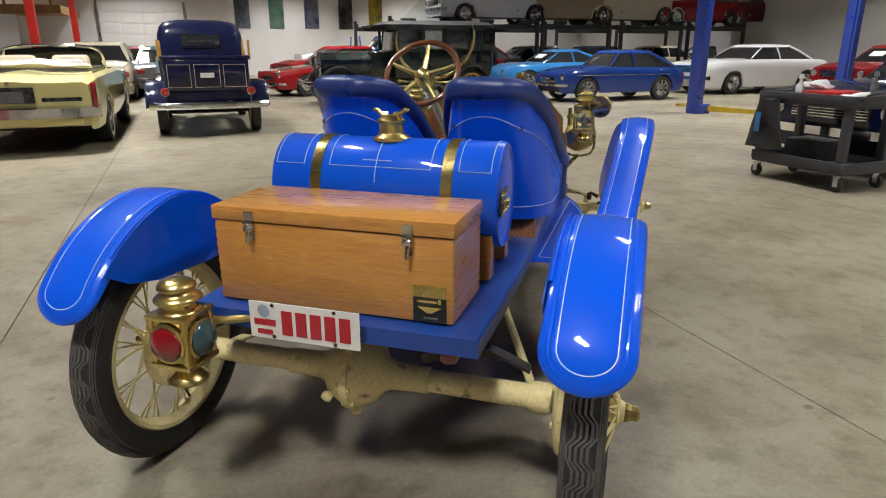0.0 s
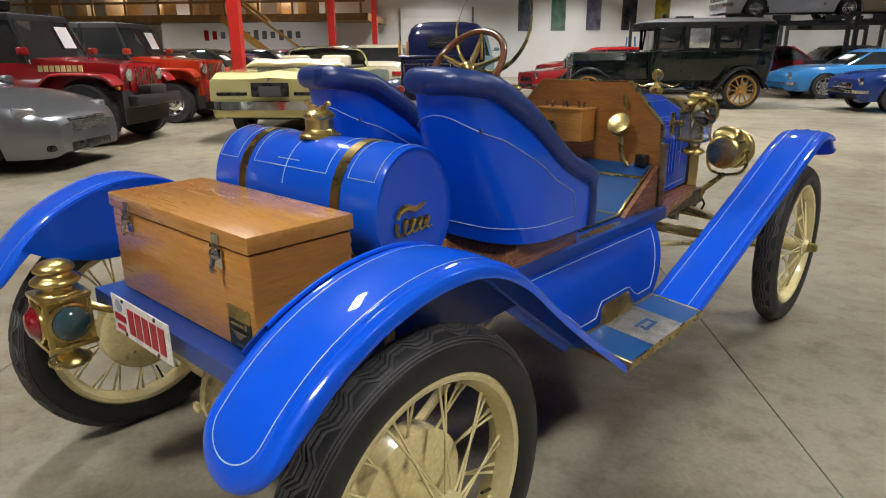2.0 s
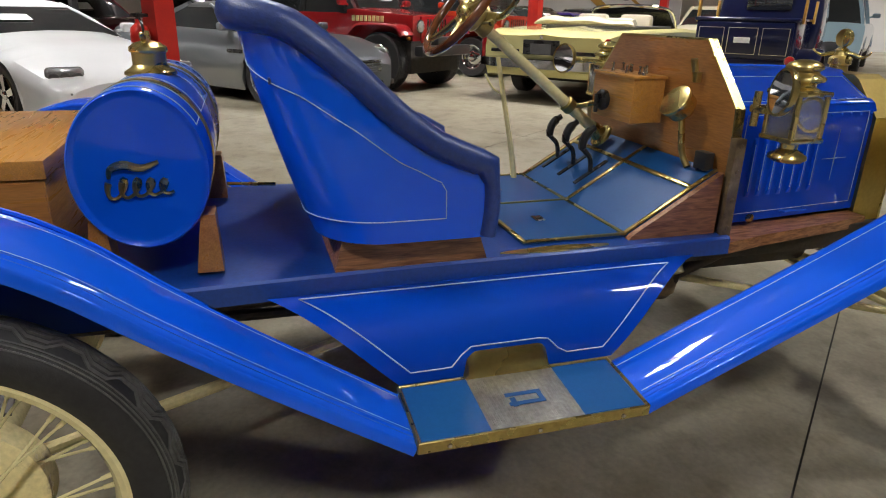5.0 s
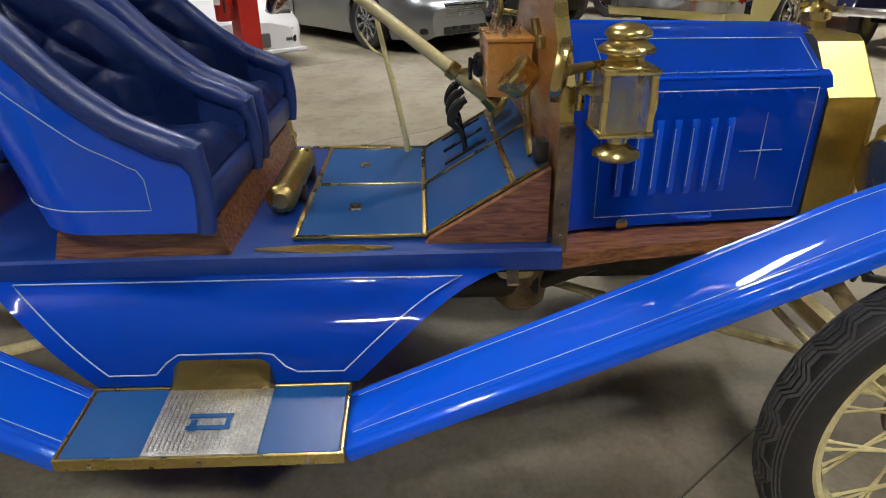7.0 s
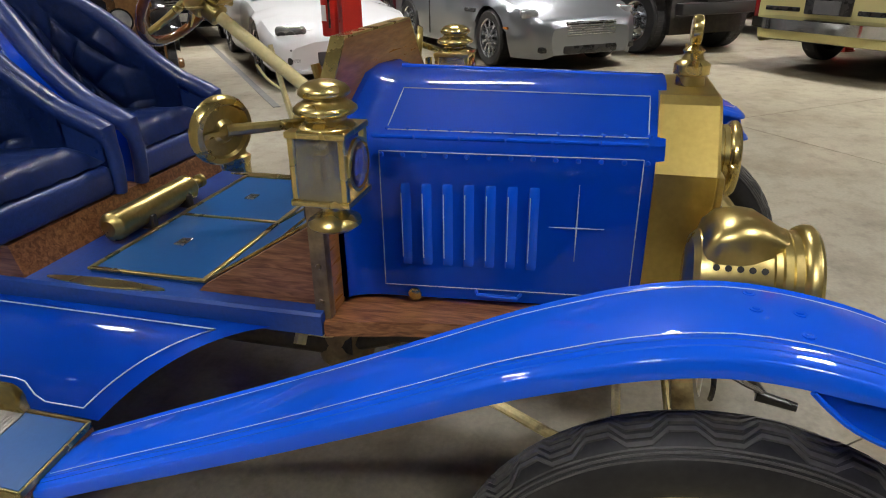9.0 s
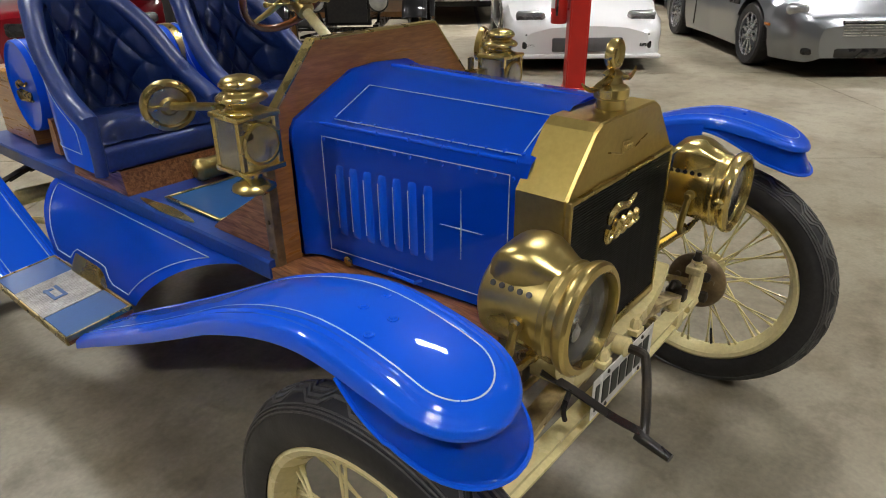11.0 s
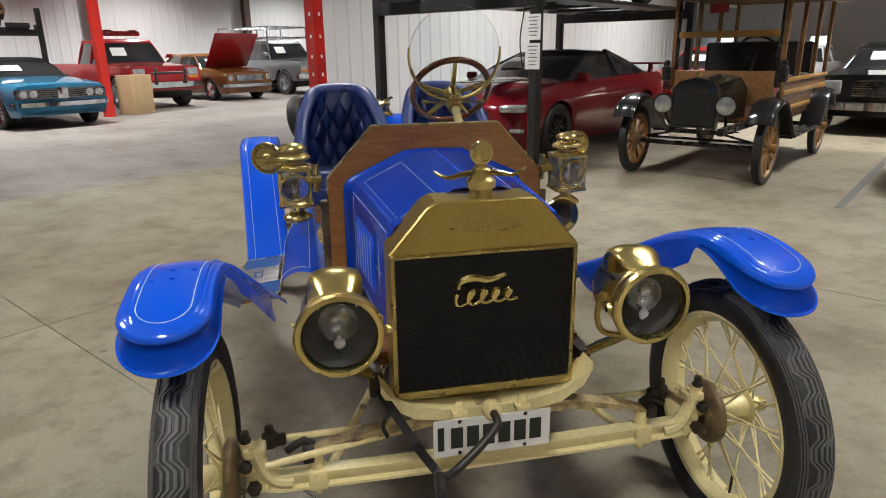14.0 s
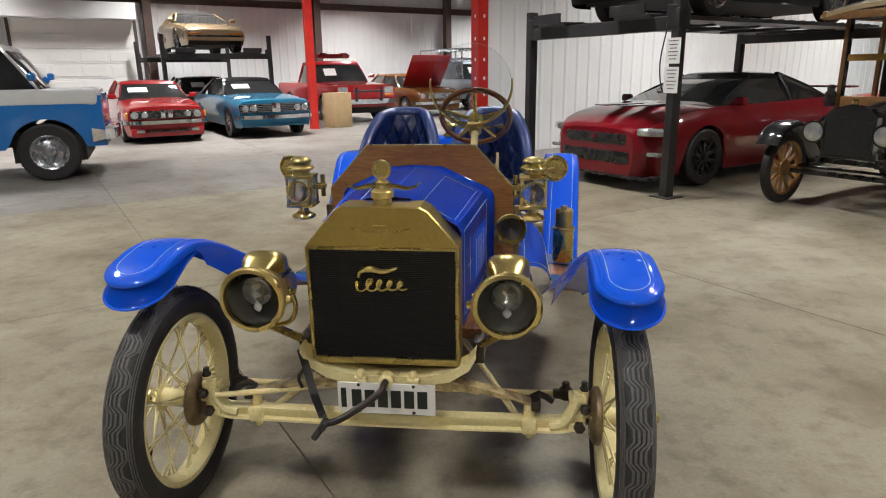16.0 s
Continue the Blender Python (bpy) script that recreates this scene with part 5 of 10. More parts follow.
for side in (1, -1):
    for k in range(7):                      # pressed louvres, steep on their rear edge
        y = 1.970 + k * 0.0415
        bm = bmesh.new()
        xx = hood_x(y)
        rings = []
        for z, h in ((0.684, 0.0), (0.690, 0.6), (0.702, 1.0), (0.845, 1.0), (0.857, 0.6), (0.863, 0.0)):
            rings.append([V((xx - 0.002) * side, y - 0.008, z), V((xx + 0.0075 * h) * side, y - 0.005, z), V((xx + 0.0085 * h) * side, y - 0.001, z), V((xx + 0.004 * h) * side, y + 0.008, z), V((xx - 0.002) * side, y + 0.014, z)])
        loft(bm, rings, True, True)
        part("louvre", bm, BLUE, hood, sharp=50)
        bm = bmesh.new()                    # highlight on the louvre's crest, drawn as a pale line
        tube(bm, [((xx + 0.0086) * side, y - 0.003, 0.704), ((xx + 0.0086) * side, y - 0.003, 0.844)], 0.0010, 5)
        part("pinstripe", bm, STRIPE, hood)
    bm = bmesh.new()
    ya, yb = 1.925, 2.415
    edge = lambda y: (hood_x(y) + 0.0012) * side
    loop = [(edge(ya), ya, 0.634 + 0.271 * k / 12) for k in range(13)]
    loop += [(edge(ya + (yb - ya) * k / 12) - 0.001 * side, ya + (yb - ya) * k / 12, 0.928) for k in range(0, 13)]
    loop += [(edge(yb), yb, 0.905 - 0.271 * k / 12) for k in range(13)]
    loop += [(edge(yb + (ya - yb) * k / 12), yb + (ya - yb) * k / 12, 0.634) for k in range(1, 12)]
    hood_line(bm, loop)

    def top_at(y, t):
        k = 1.0 - 0.185 * (y - 1.91) / 0.54
        return ((0.282 - 0.164 * t) * k + 0.0006) * side, y, 0.9535 + 0.074 * t
    loop = [top_at(1.93 + 0.49 * k / 12, 0.12) for k in range(13)] + [top_at(2.42, 0.12 + 0.80 * k / 6) for k in range(1, 7)] + [top_at(2.42 - 0.49 * k / 12, 0.92) for k in range(1, 13)] + [top_at(1.93, 0.92 - 0.80 * k / 6) for k in range(1, 6)]
    hood_line(bm, loop)
    for k in range(9):                      # four-pointed star, thickest in its middle
        t = -1 + k / 4
        tube(bm, [(edge(2.305), 2.305, 0.782 + 0.072 * t), (edge(2.305), 2.305, 0.782 + 0.072 * (t + 0.25))], 0.0006 + 0.0016 * (1 - abs(t + 0.125) ** 0.5), 5)
        tube(bm, [(edge(2.305 + 0.052 * t), 2.305 + 0.052 * t, 0.782), (edge(2.305 + 0.052 * (t + 0.25)), 2.305 + 0.052 * (t + 0.25), 0.782)], 0.0006 + 0.0016 * (1 - abs(t + 0.125) ** 0.5), 5) if t < 0.9 else None
    part("pinstripe", bm, STRIPE, hood)
    bm = bmesh.new()                        # hinge of short knuckles, with a row of rivets above and below
    for k in range(6):
        y0 = 1.905 + 0.0865 * k
        tube(bm, [(hood_x(y) * 0.934 * side, y, hood_z(0.953, y)) for y in (y0, y0 + 0.04, y0 + 0.082)], 0.0048, 8)
    for k in range(13):
        y = 1.93 + k * 0.041
        for f, z, tilt in ((1.000, 0.921, 80), (0.86, 0.9645, 24)):
            lathe(bm, [(0.0052, -0.001), (0.004, 0.0022), (0, 0.003)], Matrix.Translation((hood_x(y) * f * side, y, hood_z(z, y))) @ Matrix.Rotation(radians(tilt * side), 4, "Y"), 8)
    part("hinge", bm, BLUE, hood)
    bm = bmesh.new()
    xx = hood_x(2.08) + 0.004
    tube(bm, [((xx - 0.004) * side, 2.115, 0.630), ((xx + 0.012) * side, 2.12, 0.630), ((xx + 0.012) * side, 2.20, 0.630), ((xx - 0.008) * side, 2.205, 0.630)], 0.0045, 6)
    part("handle", bm, BLUE, hood)
    bm = bmesh.new()
    lathe(bm, [(0.010, 0), (0.014, 0.004), (0.014, 0.008), (0.010, 0.010)], Matrix.Translation((0.302 * side, 1.99, 0.620)) @ Matrix.Rotation(radians(90 * side), 4, "Y"), 14)
    part("catch", bm, BRASS_DULL, hood)
bm = bmesh.new()
tube(bm, [(0, 1.89, 1.047), (0, 2.17, 1.042), (0, 2.44, 1.036)], 0.006, 8)
part("center_hinge", bm, BLUE, hood)

# radiator
group_at(-0.010, 0.006, 1.0, dx=0.008)
RAD = [(-0.241, 0.520), (0.241, 0.520), (0.241, 0.912), (0.147, 1.022), (0.122, 1.035), (-0.122, 1.035), (-0.147, 1.022), (-0.241, 0.912)]
YF, YB = 2.562, 2.448
bm = bmesh.new()
loft(bm, [[V(x * 0.995, YB, z) for x, z in RAD], [V(x, YF - 0.006, z) for x, z in RAD], [V(x * 0.982, YF, (z - 0.52) * 0.985 + 0.525) for x, z in RAD]], True, True)
rad_ob = cpart("radiator", bm, BRASS_SHELL, "tall brass radiator with a black core and brass script-like ornament", sharp=20)
bm = bmesh.new()
for c, s in (((0, YF + 0.003, 0.533), (0.478, 0.012, 0.024)), ((0, YF + 0.003, 0.906), (0.478, 0.012, 0.010)), ((-0.234, YF + 0.003, 0.72), (0.012, 0.012, 0.38)), ((0.234, YF + 0.003, 0.72), (0.012, 0.012, 0.38))):
    add_box(bm, c, s, bev=0.003)
part("shell_frame", bm, BRASS_DULL, rad_ob)
bm = bmesh.new()
add_box(bm, (0, YF + 0.0005, 0.722), (0.456, 0.004, 0.358))
core = part("core", bm, CORE, rad_ob, smooth=False)
bm = bmesh.new()
add_box(bm, (0, 0, 0), (0.456, 0.005, 0.0018))
fin_me = finish(bm, "fin", CORE, smooth=False)
for k in range(58):
    shared("fin", fin_me, core, Matrix.Translation((0, YF + 0.004, 0.548 + k * 0.0061)))
bm = bmesh.new()
flourish(bm, Matrix.Translation((-0.004, YF + 0.010, 0.797)) @ Matrix.Rotation(radians(180), 4, "Z") @ Matrix.Rotation(radians(90), 4, "X"), 0.175, 0.0076)
part("ornament", bm, BRASS, rad_ob, "raised brass script-like ornament")
bm = bmesh.new()
flourish(bm, Matrix.Translation((0, YF + 0.0005, 0.962)) @ Matrix.Rotation(radians(180), 4, "Z") @ Matrix.Rotation(radians(90), 4, "X"), 0.062, 0.0022)
for s in (-1, 1):
    tube(bm, smooth_path([(0.035 * s, YF + 0.0005, 0.955), (0.06 * s, YF + 0.0005, 0.962), (0.09 * s, YF + 0.0005, 0.970)], 5), 0.0018, 6)
part("embossed_mark", bm, BRASS_DULL, rad_ob)
bm = bmesh.new()
lathe(bm, [(0.040, 0.0), (0.040, 0.006), (0.030, 0.010), (0.028, 0.030), (0.036, 0.034), (0.036, 0.052), (0.030, 0.058), (0.022, 0.062), (0.018, 0.074), (0.022, 0.080), (0.012, 0.088), (0.0, 0.09)], Matrix.Translation((0, 2.513, 1.024)), 28)
cap = cpart("radiator_cap", bm, BRASS, "brass winged radiator cap with a round temperature gauge")
for s in (-1, 1):
    bm = bmesh.new()
    tube(bm, smooth_path([(0.015 * s, 2.513, 1.094), (0.05 * s, 2.513, 1.090), (0.08 * s, 2.512, 1.084), (0.105 * s, 2.510, 1.092), (0.118 * s, 2.508, 1.102)], 5), [0.009 - 0.00035 * k for k in range(21)], 8)
    part("wing", bm, BRASS_DULL, cap)
bm = bmesh.new()
lathe(bm, [(0.024, -0.010), (0.029, -0.008), (0.031, 0.0), (0.029, 0.008), (0.024, 0.010)], Matrix.Translation((0, 2.513, 1.142)) @ Matrix.Rotation(radians(90), 4, "X"), 28)
part("gauge_case", bm, BRASS, cap)
bm = bmesh.new()
lathe(bm, [(0.0235, -0.0105), (0.0, -0.011)], Matrix.Translation((0, 2.513, 1.142)) @ Matrix.Rotation(radians(90), 4, "X"), 24)
add_box(bm, (0, 2.5245, 1.142), (0.005, 0.001, 0.026))
part("gauge_dial", bm, BRASS_DULL, cap)

# headlamps
group_at(-0.005, 0.006)
for side in (1, -1):
    c = V(0.380 * side, 2.676, 0.775)
    m = Matrix.Translation(c) @ Matrix.Rotation(radians(-90), 4, "X")       # z runs forward
    bm = bmesh.new()
    lathe(bm, [(0.0, -0.178), (0.045, -0.176), (0.072, -0.170), (0.082, -0.160), (0.085, -0.148), (0.085, -0.052), (0.089, -0.050), (0.089, -0.040), (0.093, -0.037), (0.094, -0.026), (0.091, -0.022), (0.092, -0.010), (0.098, -0.006), (0.102, 0.002), (0.102, 0.012), (0.097, 0.018), (0.086, 0.020), (0.084, 0.010), (0.084, 0.004)], m, 40, caps=False)
    hl = cpart("headlamp", bm, BRASS, "polished brass acetylene headlamp", sharp=30)
    bm = bmesh.new()
    lathe(bm, [(0.0845, 0.006), (0.05, 0.010), (0.0, 0.012), ], m, 36, caps=False)
    part("lens", bm, GLASS, hl).visible_shadow = False
    bm = bmesh.new()
    lathe(bm, [(0.083, -0.01), (0.070, -0.05), (0.045, -0.08), (0.0, -0.095)], m, 32, caps=False)
    part("lamp_interior", bm, SMOKY, hl)
    bm = bmesh.new()                        # small bright bowl behind the jet
    lathe(bm, [(0.044, -0.052), (0.040, -0.060), (0.024, -0.072), (0.0, -0.077)], m @ Matrix.Translation((0, -0.014, 0)), 28, caps=False)
    part("bowl", bm, BOWL, hl)
    bm = bmesh.new()                        # gas jet on its stem
    tube(bm, [m @ V(0, 0.048, -0.056), m @ V(0, 0.026, -0.046), m @ V(0, 0.016, -0.044)], [0.006, 0.005, 0.003], 8)
    lathe(bm, [(0.0, -0.006), (0.011, -0.004), (0.013, 0.0), (0.009, 0.004), (0.0, 0.005)], m @ Matrix.Translation((0, 0.034, -0.046)), 12)
    part("burner", bm, PORCELAIN, hl)
    # chimney crest
    bm = bmesh.new()
    rings = []
    for y, w, h in ((-0.160, 0.046, 0.072), (-0.152, 0.060, 0.098), (-0.135, 0.066, 0.116), (-0.105, 0.066, 0.124), (-0.080, 0.062, 0.122), (-0.058, 0.054, 0.110), (-0.040, 0.046, 0.098), (-0.022, 0.040, 0.090)):
        ring = []
        for k in range(17):
            a = math.pi * k / 16
            ring.append(c + V(w * math.cos(a), y, 0.055 + (h - 0.055) * math.sin(a) ** 0.38))
        rings.append(ring)
    loft(bm, rings, False)
    part("chimney", bm, BRASS, hl, sharp=50)
    for s in (-1, 1):
        for k in range(5):
            bm = bmesh.new()
            lathe(bm, [(0.0055, -0.001), (0.0055, 0.0015)], Matrix.Translation(c + V(0.0862 * s * math.cos(radians(36)), -0.138 + 0.018 * k, 0.0862 * math.sin(radians(36)))) @ Matrix.Rotation(radians(52 * s), 4, "Y"), 8)
            part("vent_hole", bm, BLACK, hl)
    bm = bmesh.new()
    for s in (-1, 1):
        tube(bm, smooth_path([c + V(0.092 * s, -0.075, 0.0), c + V(0.100 * s, -0.08, -0.05), c + V(0.075 * s, -0.09, -0.105), c + V(0.0, -0.095, -0.125)], 6), 0.008, 8)
        lathe(bm, [(0.013, 0), (0.013, 0.01), (0.007, 0.014), (0.007, 0.022)], Matrix.Translation(c + V(0.084 * s, -0.075, 0.0)) @ Matrix.Rotation(radians(90 * s), 4, "Y"), 10)
    rod(bm, c + V(0, -0.095, -0.12), (0.303 * side, 2.50, 0.575), 0.013, 0.015, 10)
    rod(bm, (0.300 * side, 2.50, 0.58), (0.285 * side, 2.48, 0.52), 0.018, 0.02, 10)
    part("fork", bm, BRASS_DULL, hl)
    bm = bmesh.new()
    lathe(bm, [(0.010, 0), (0.014, 0.004), (0.010, 0.014), (0.0, 0.016)], Matrix.Translation(c + V(-0.103 * side, 0.0, 0.0)) @ Matrix.Rotation(radians(-90 * side), 4, "Y"), 10)
    part("knob", bm, BRASS, hl)

# side lamps on the firewall
def lantern(c, tall=1.0, front=V(0, 1, 0), lens_mat=GLASS, rear_disc=None, side=1, lens2=None, mirror_mat=None, turn=0.0):
    m = Matrix.Translation(c) @ Matrix.Rotation(turn, 4, "Z") @ Matrix.Scale(tall, 4)
    bm = bmesh.new()
    h, w = 0.058, 0.050
    add_box(bm, (0, 0, -h), (2 * w + 0.006, 2 * w + 0.006, 0.012), m, bev=0.003)
    lamp = cpart("side_lamp", bm, BRASS, "square brass carriage lamp with glass panes")
    bm = bmesh.new()
    add_box(bm, (0, 0, h), (2 * w + 0.006, 2 * w + 0.006, 0.012), m, bev=0.003)
    part("top_plate", bm, BRASS, lamp)
    for sx in (-1, 1):
        for sy in (-1, 1):
            bm = bmesh.new()
            add_box(bm, (sx * (w - 0.006), sy * (w - 0.006), 0), (0.012, 0.012, 2 * h - 0.010), m, bev=0.002, seg=1)
            part("post", bm, BRASS, lamp)
    bm = bmesh.new()
    tiers = [(0.050, 0), (0.049, 6), (0.041, 11), (0.034, 14), (0.033, 22), (0.040, 26), (0.049, 28), (0.053, 32), (0.052, 37), (0.044, 43), (0.036, 47),
             (0.034, 53), (0.040, 56), (0.043, 59), (0.042, 65), (0.036, 72), (0.026, 77), (0.014, 80), (0, 81)]
    lathe(bm, [(r, h + z * 0.001) for r, z in tiers], m, 32)
    part("lamp_top", bm, BRASS, lamp, sharp=70)
    bm = bmesh.new()
    lathe(bm, [(0.044, -h), (0.040, -h - 0.008), (0.022, -h - 0.014), (0.020, -h - 0.026), (0.030, -h - 0.034), (0.046, -h - 0.044), (0.047, -h - 0.052), (0.036, -h - 0.060), (0.020, -h - 0.063), (0.0, -h - 0.064)], m, 28)
    part("oil_font", bm, BRASS, lamp, sharp=60)
    for k, (dx, dy) in enumerate(((1, 0), (-1, 0), (0, 1), (0, -1))):
        bm = bmesh.new()
        face = m @ Matrix.Translation((dx * (w - 0.004), dy * (w - 0.004), 0))
        lens = lens_mat if not lens2 or k != 0 else lens2
        if lens2 is not None and k in (0, 3):
            q = V(dx, dy, 0).to_track_quat("Z", "Y").to_matrix().to_4x4()
            lathe(bm, [(0.040, 0.002), (0.039, 0.014), (0.026, 0.027), (0.0, 0.033)], face @ q, 24)
            part("lens", bm, lens2 if k == 0 else lens_mat, lamp)
            bm = bmesh.new()
            lathe(bm, [(0.040, 0.0), (0.047, 0.002), (0.047, 0.009), (0.041, 0.011)], face @ q, 28, caps=False)
            part("lens_ring", bm, BRASS, lamp)
            bm = bmesh.new()
            add_box(bm, (-0.003 * dx, -0.003 * dy, 0), (0.003 if dx else 2 * w - 0.02, 0.003 if dy else 2 * w - 0.02, 2 * h - 0.01), face)
            part("side_plate", bm, BRASS_DULL, lamp, smooth=False)
        elif k == 2 and lens2 is None:
            q = V(dx, dy, 0).to_track_quat("Z", "Y").to_matrix().to_4x4()
            lathe(bm, [(0.040, 0.002), (0.038, 0.008), (0.022, 0.014), (0.0, 0.016)], face @ q, 24)
            part("lens", bm, GLASS, lamp).visible_shadow = False
            bm = bmesh.new()
            lathe(bm, [(0.040, 0.0), (0.046, 0.003), (0.046, 0.008), (0.040, 0.010)], face @ q, 24, caps=False)
            part("lens_ring", bm, BRASS, lamp)
        else:
            add_box(bm, (0, 0, 0), (0.003 if dx else 2 * w - 0.02, 0.003 if dy else 2 * w - 0.02, 2 * h - 0.01), face)
            part("pane", bm, DUSTY if lens2 is None else BRASS_DULL, lamp, smooth=False).visible_shadow = False
    bm = bmesh.new()
    lathe(bm, [(0.018, -h + 0.006), (0.014, -h + 0.014), (0.009, -h + 0.03), (0.006, -0.01), (0.010, 0.0), (0.006, 0.012), (0, 0.016)], m, 12)
    part("burner", bm, NICKEL, lamp)
    return lamp


group_at(-0.016, 0.006, 1.04)
for side in (1, -1):
    c = V(0.452 * side, 1.908, 0.966)
    lamp = lantern(c, side=side)
    bm = bmesh.new()
    add_box(bm, (0.395 * side, 1.862, 0.975), (0.05, 0.05, 0.02), bev=0.004)
    rod(bm, (0.385 * side, 1.845, 0.93), (0.385 * side, 1.845, 1.02), 0.010, seg=10)
    rod(bm, (0.405 * side, 1.862, 1.015), (0.440 * side, 1.87, 1.03), 0.007, seg=8)
    part("bracket", bm, BRASS_DULL, lamp)
    # round mirror on a long arm
    mc = V(0.538 * side, 1.768, 1.036)
    bm = bmesh.new()
    rod(bm, (0.440 * side, 1.870, 1.030), mc + V(0, 0.01, 0), 0.008, 0.010, 10)
    ms = frame_on(mc, V(-0.34 * side, -1, 0.12))
    lathe(bm, [(0.0, -0.012), (0.014, -0.012), (0.020, -0.006), (0.040, -0.006), (0.044, -0.012), (0.052, -0.010), (0.056, -0.002), (0.056, 0.006), (0.050, 0.008)], ms, 36, caps=False)
    add_box(bm, (0, 0, -0.010), (0.086, 0.010, 0.006), ms, bev=0.002)
    mo = cpart("side_mirror", bm, BRASS_DULL, "round brass mirror on a long arm")
    bm = bmesh.new()
    lathe(bm, [(0.0505, 0.0065), (0.0, 0.0068)], ms, 28)
    part("mirror_glass", bm, MIRROR, mo)

# horn and carbide canister on the left
group_at(0, 0.005)
bm = bmesh.new()
lathe(bm, [(0.016, -0.16), (0.018, -0.12), (0.024, -0.07), (0.036, -0.03), (0.056, -0.005), (0.060, 0.0), (0.056, 0.003), (0.036, -0.02)], Matrix.Translation((-0.385, 2.07, 0.855)) @ Matrix.Rotation(radians(-84), 4, "X"), 28, caps=False)
horn = cpart("horn", bm, BRASS, "brass bulb horn bell")
bm = bmesh.new()
lathe(bm, [(0.045, -0.012), (0.0, -0.03)], Matrix.Translation((-0.385, 2.07, 0.855)) @ Matrix.Rotation(radians(-84), 4, "X"), 24, caps=False)
part("mouth_screen", bm, IRON, horn)
bm = bmesh.new()
tube(bm, smooth_path([(-0.385, 1.92, 0.845), (-0.388, 1.88, 0.835), (-0.39, 1.84, 0.82)], 6), 0.008, 8)
part("horn_tube", bm, BRASS_DULL, horn)
bm = bmesh.new()
lathe(bm, [(0.052, 0.0), (0.056, 0.006), (0.056, 0.17), (0.060, 0.172), (0.060, 0.188), (0.054, 0.190), (0.046, 0.195), (0.046, 0.285), (0.040, 0.290), (0.016, 0.292), (0.016, 0.306), (0.0, 0.307)], Matrix.Translation((-0.665, 0.98, 0.418)), 28)
cpart("gas_generator", bm, BRASS_DULL, "tall brass carbide gas generator on the running board")

# drain pot under the gearbox
bm = bmesh.new()
lathe(bm, [(0.0, -0.085), (0.05, -0.080), (0.068, -0.06), (0.072, -0.02), (0.072, 0.07), (0.060, 0.09), (0.060, 0.13)], Matrix.Translation((0.175, 1.760, 0.435)), 24)
cpart("gearbox_pot", bm, DRUM, "oily brass-coloured pot under the gearbox")

# tail lamp
group_at(0, 0.008)
tail = lantern(V(-0.375, -0.31, 0.568), 1.2, lens_mat=RED_LENS, lens2=TEAL_LENS)
bm = bmesh.new()
tube(bm, smooth_path([(-0.345, -0.26, 0.60), (-0.30, -0.22, 0.585), (-0.22, -0.19, 0.59)], 5), 0.011, 8)
rod(bm, (-0.335, -0.285, 0.55), (-0.335, -0.285, 0.63), 0.009, seg=8)
part("bracket", bm, BRASS_DULL, tail)


def number_plate(m, w, h, ink, seal, big, small, label):
    """An enamelled plate; its characters are plain bars."""
    bm = bmesh.new()
    add_box(bm, (0, 0, 0), (w, 0.003, h), m, bev=0.001, seg=1)
    p = cpart("number_plate", bm, WHITE_ENAMEL, label)
    for x0, x1, z0, z1 in big:
        bm = bmesh.new()
        add_box(bm, ((x0 + x1) / 2, -0.0025, (z0 + z1) / 2), (x1 - x0, 0.002, z1 - z0), m)
        part("bar", bm, ink, p, smooth=False)
    for x0, x1, z0, z1 in small:
        bm = bmesh.new()
        add_box(bm, ((x0 + x1) / 2, -0.0025, (z0 + z1) / 2), (x1 - x0, 0.002, z1 - z0), m)
        part("bar", bm, seal, p, smooth=False)
    for sx in (-1, 1):
        for sz in (-1, 1):
            bm = bmesh.new()
            lathe(bm, [(0.006, 0), (0.004, 0.003), (0, 0.004)], m @ Matrix.Translation((sx * w * 0.28, -0.0015, sz * (h / 2 - 0.008))) @ Matrix.Rotation(radians(90), 4, "X"), 8)
            part("screw", bm, IRON, p)
    return p


number_plate(Matrix.Translation((-0.045, -0.232, 0.607)), 0.330, 0.108, PLATE_RED, PLATE_RED,
             [(-0.065 + 0.043 * k, -0.033 + 0.043 * k, -0.036, 0.034) for k in range(5)],
             [(-0.150, -0.084, -0.014, 0.004), (-0.142, -0.095, -0.040, -0.026)], "white enamel rear number plate with red bars")
bm = bmesh.new()
lathe(bm, [(0.018, 0), (0.018, 0.002)], Matrix.Translation((-0.165, -0.2335, 0.635)) @ Matrix.Rotation(radians(90), 4, "X"), 20)
cpart("plate_seal", bm, PLATE_BLUE)
group_at(-0.004, -0.004)
number_plate(Matrix.Translation((0.0, 2.606, 0.432)) @ Matrix.Rotation(math.pi, 4, "Z"), 0.316, 0.108, PLATE_BLACK, PLATE_BLACK,
             [(-0.112 + 0.0425 * k, -0.080 + 0.0425 * k, -0.030, 0.030) for k in range(6)],
             [(-0.147, -0.130, -0.034, 0.034)], "white enamel front number plate with black bars")

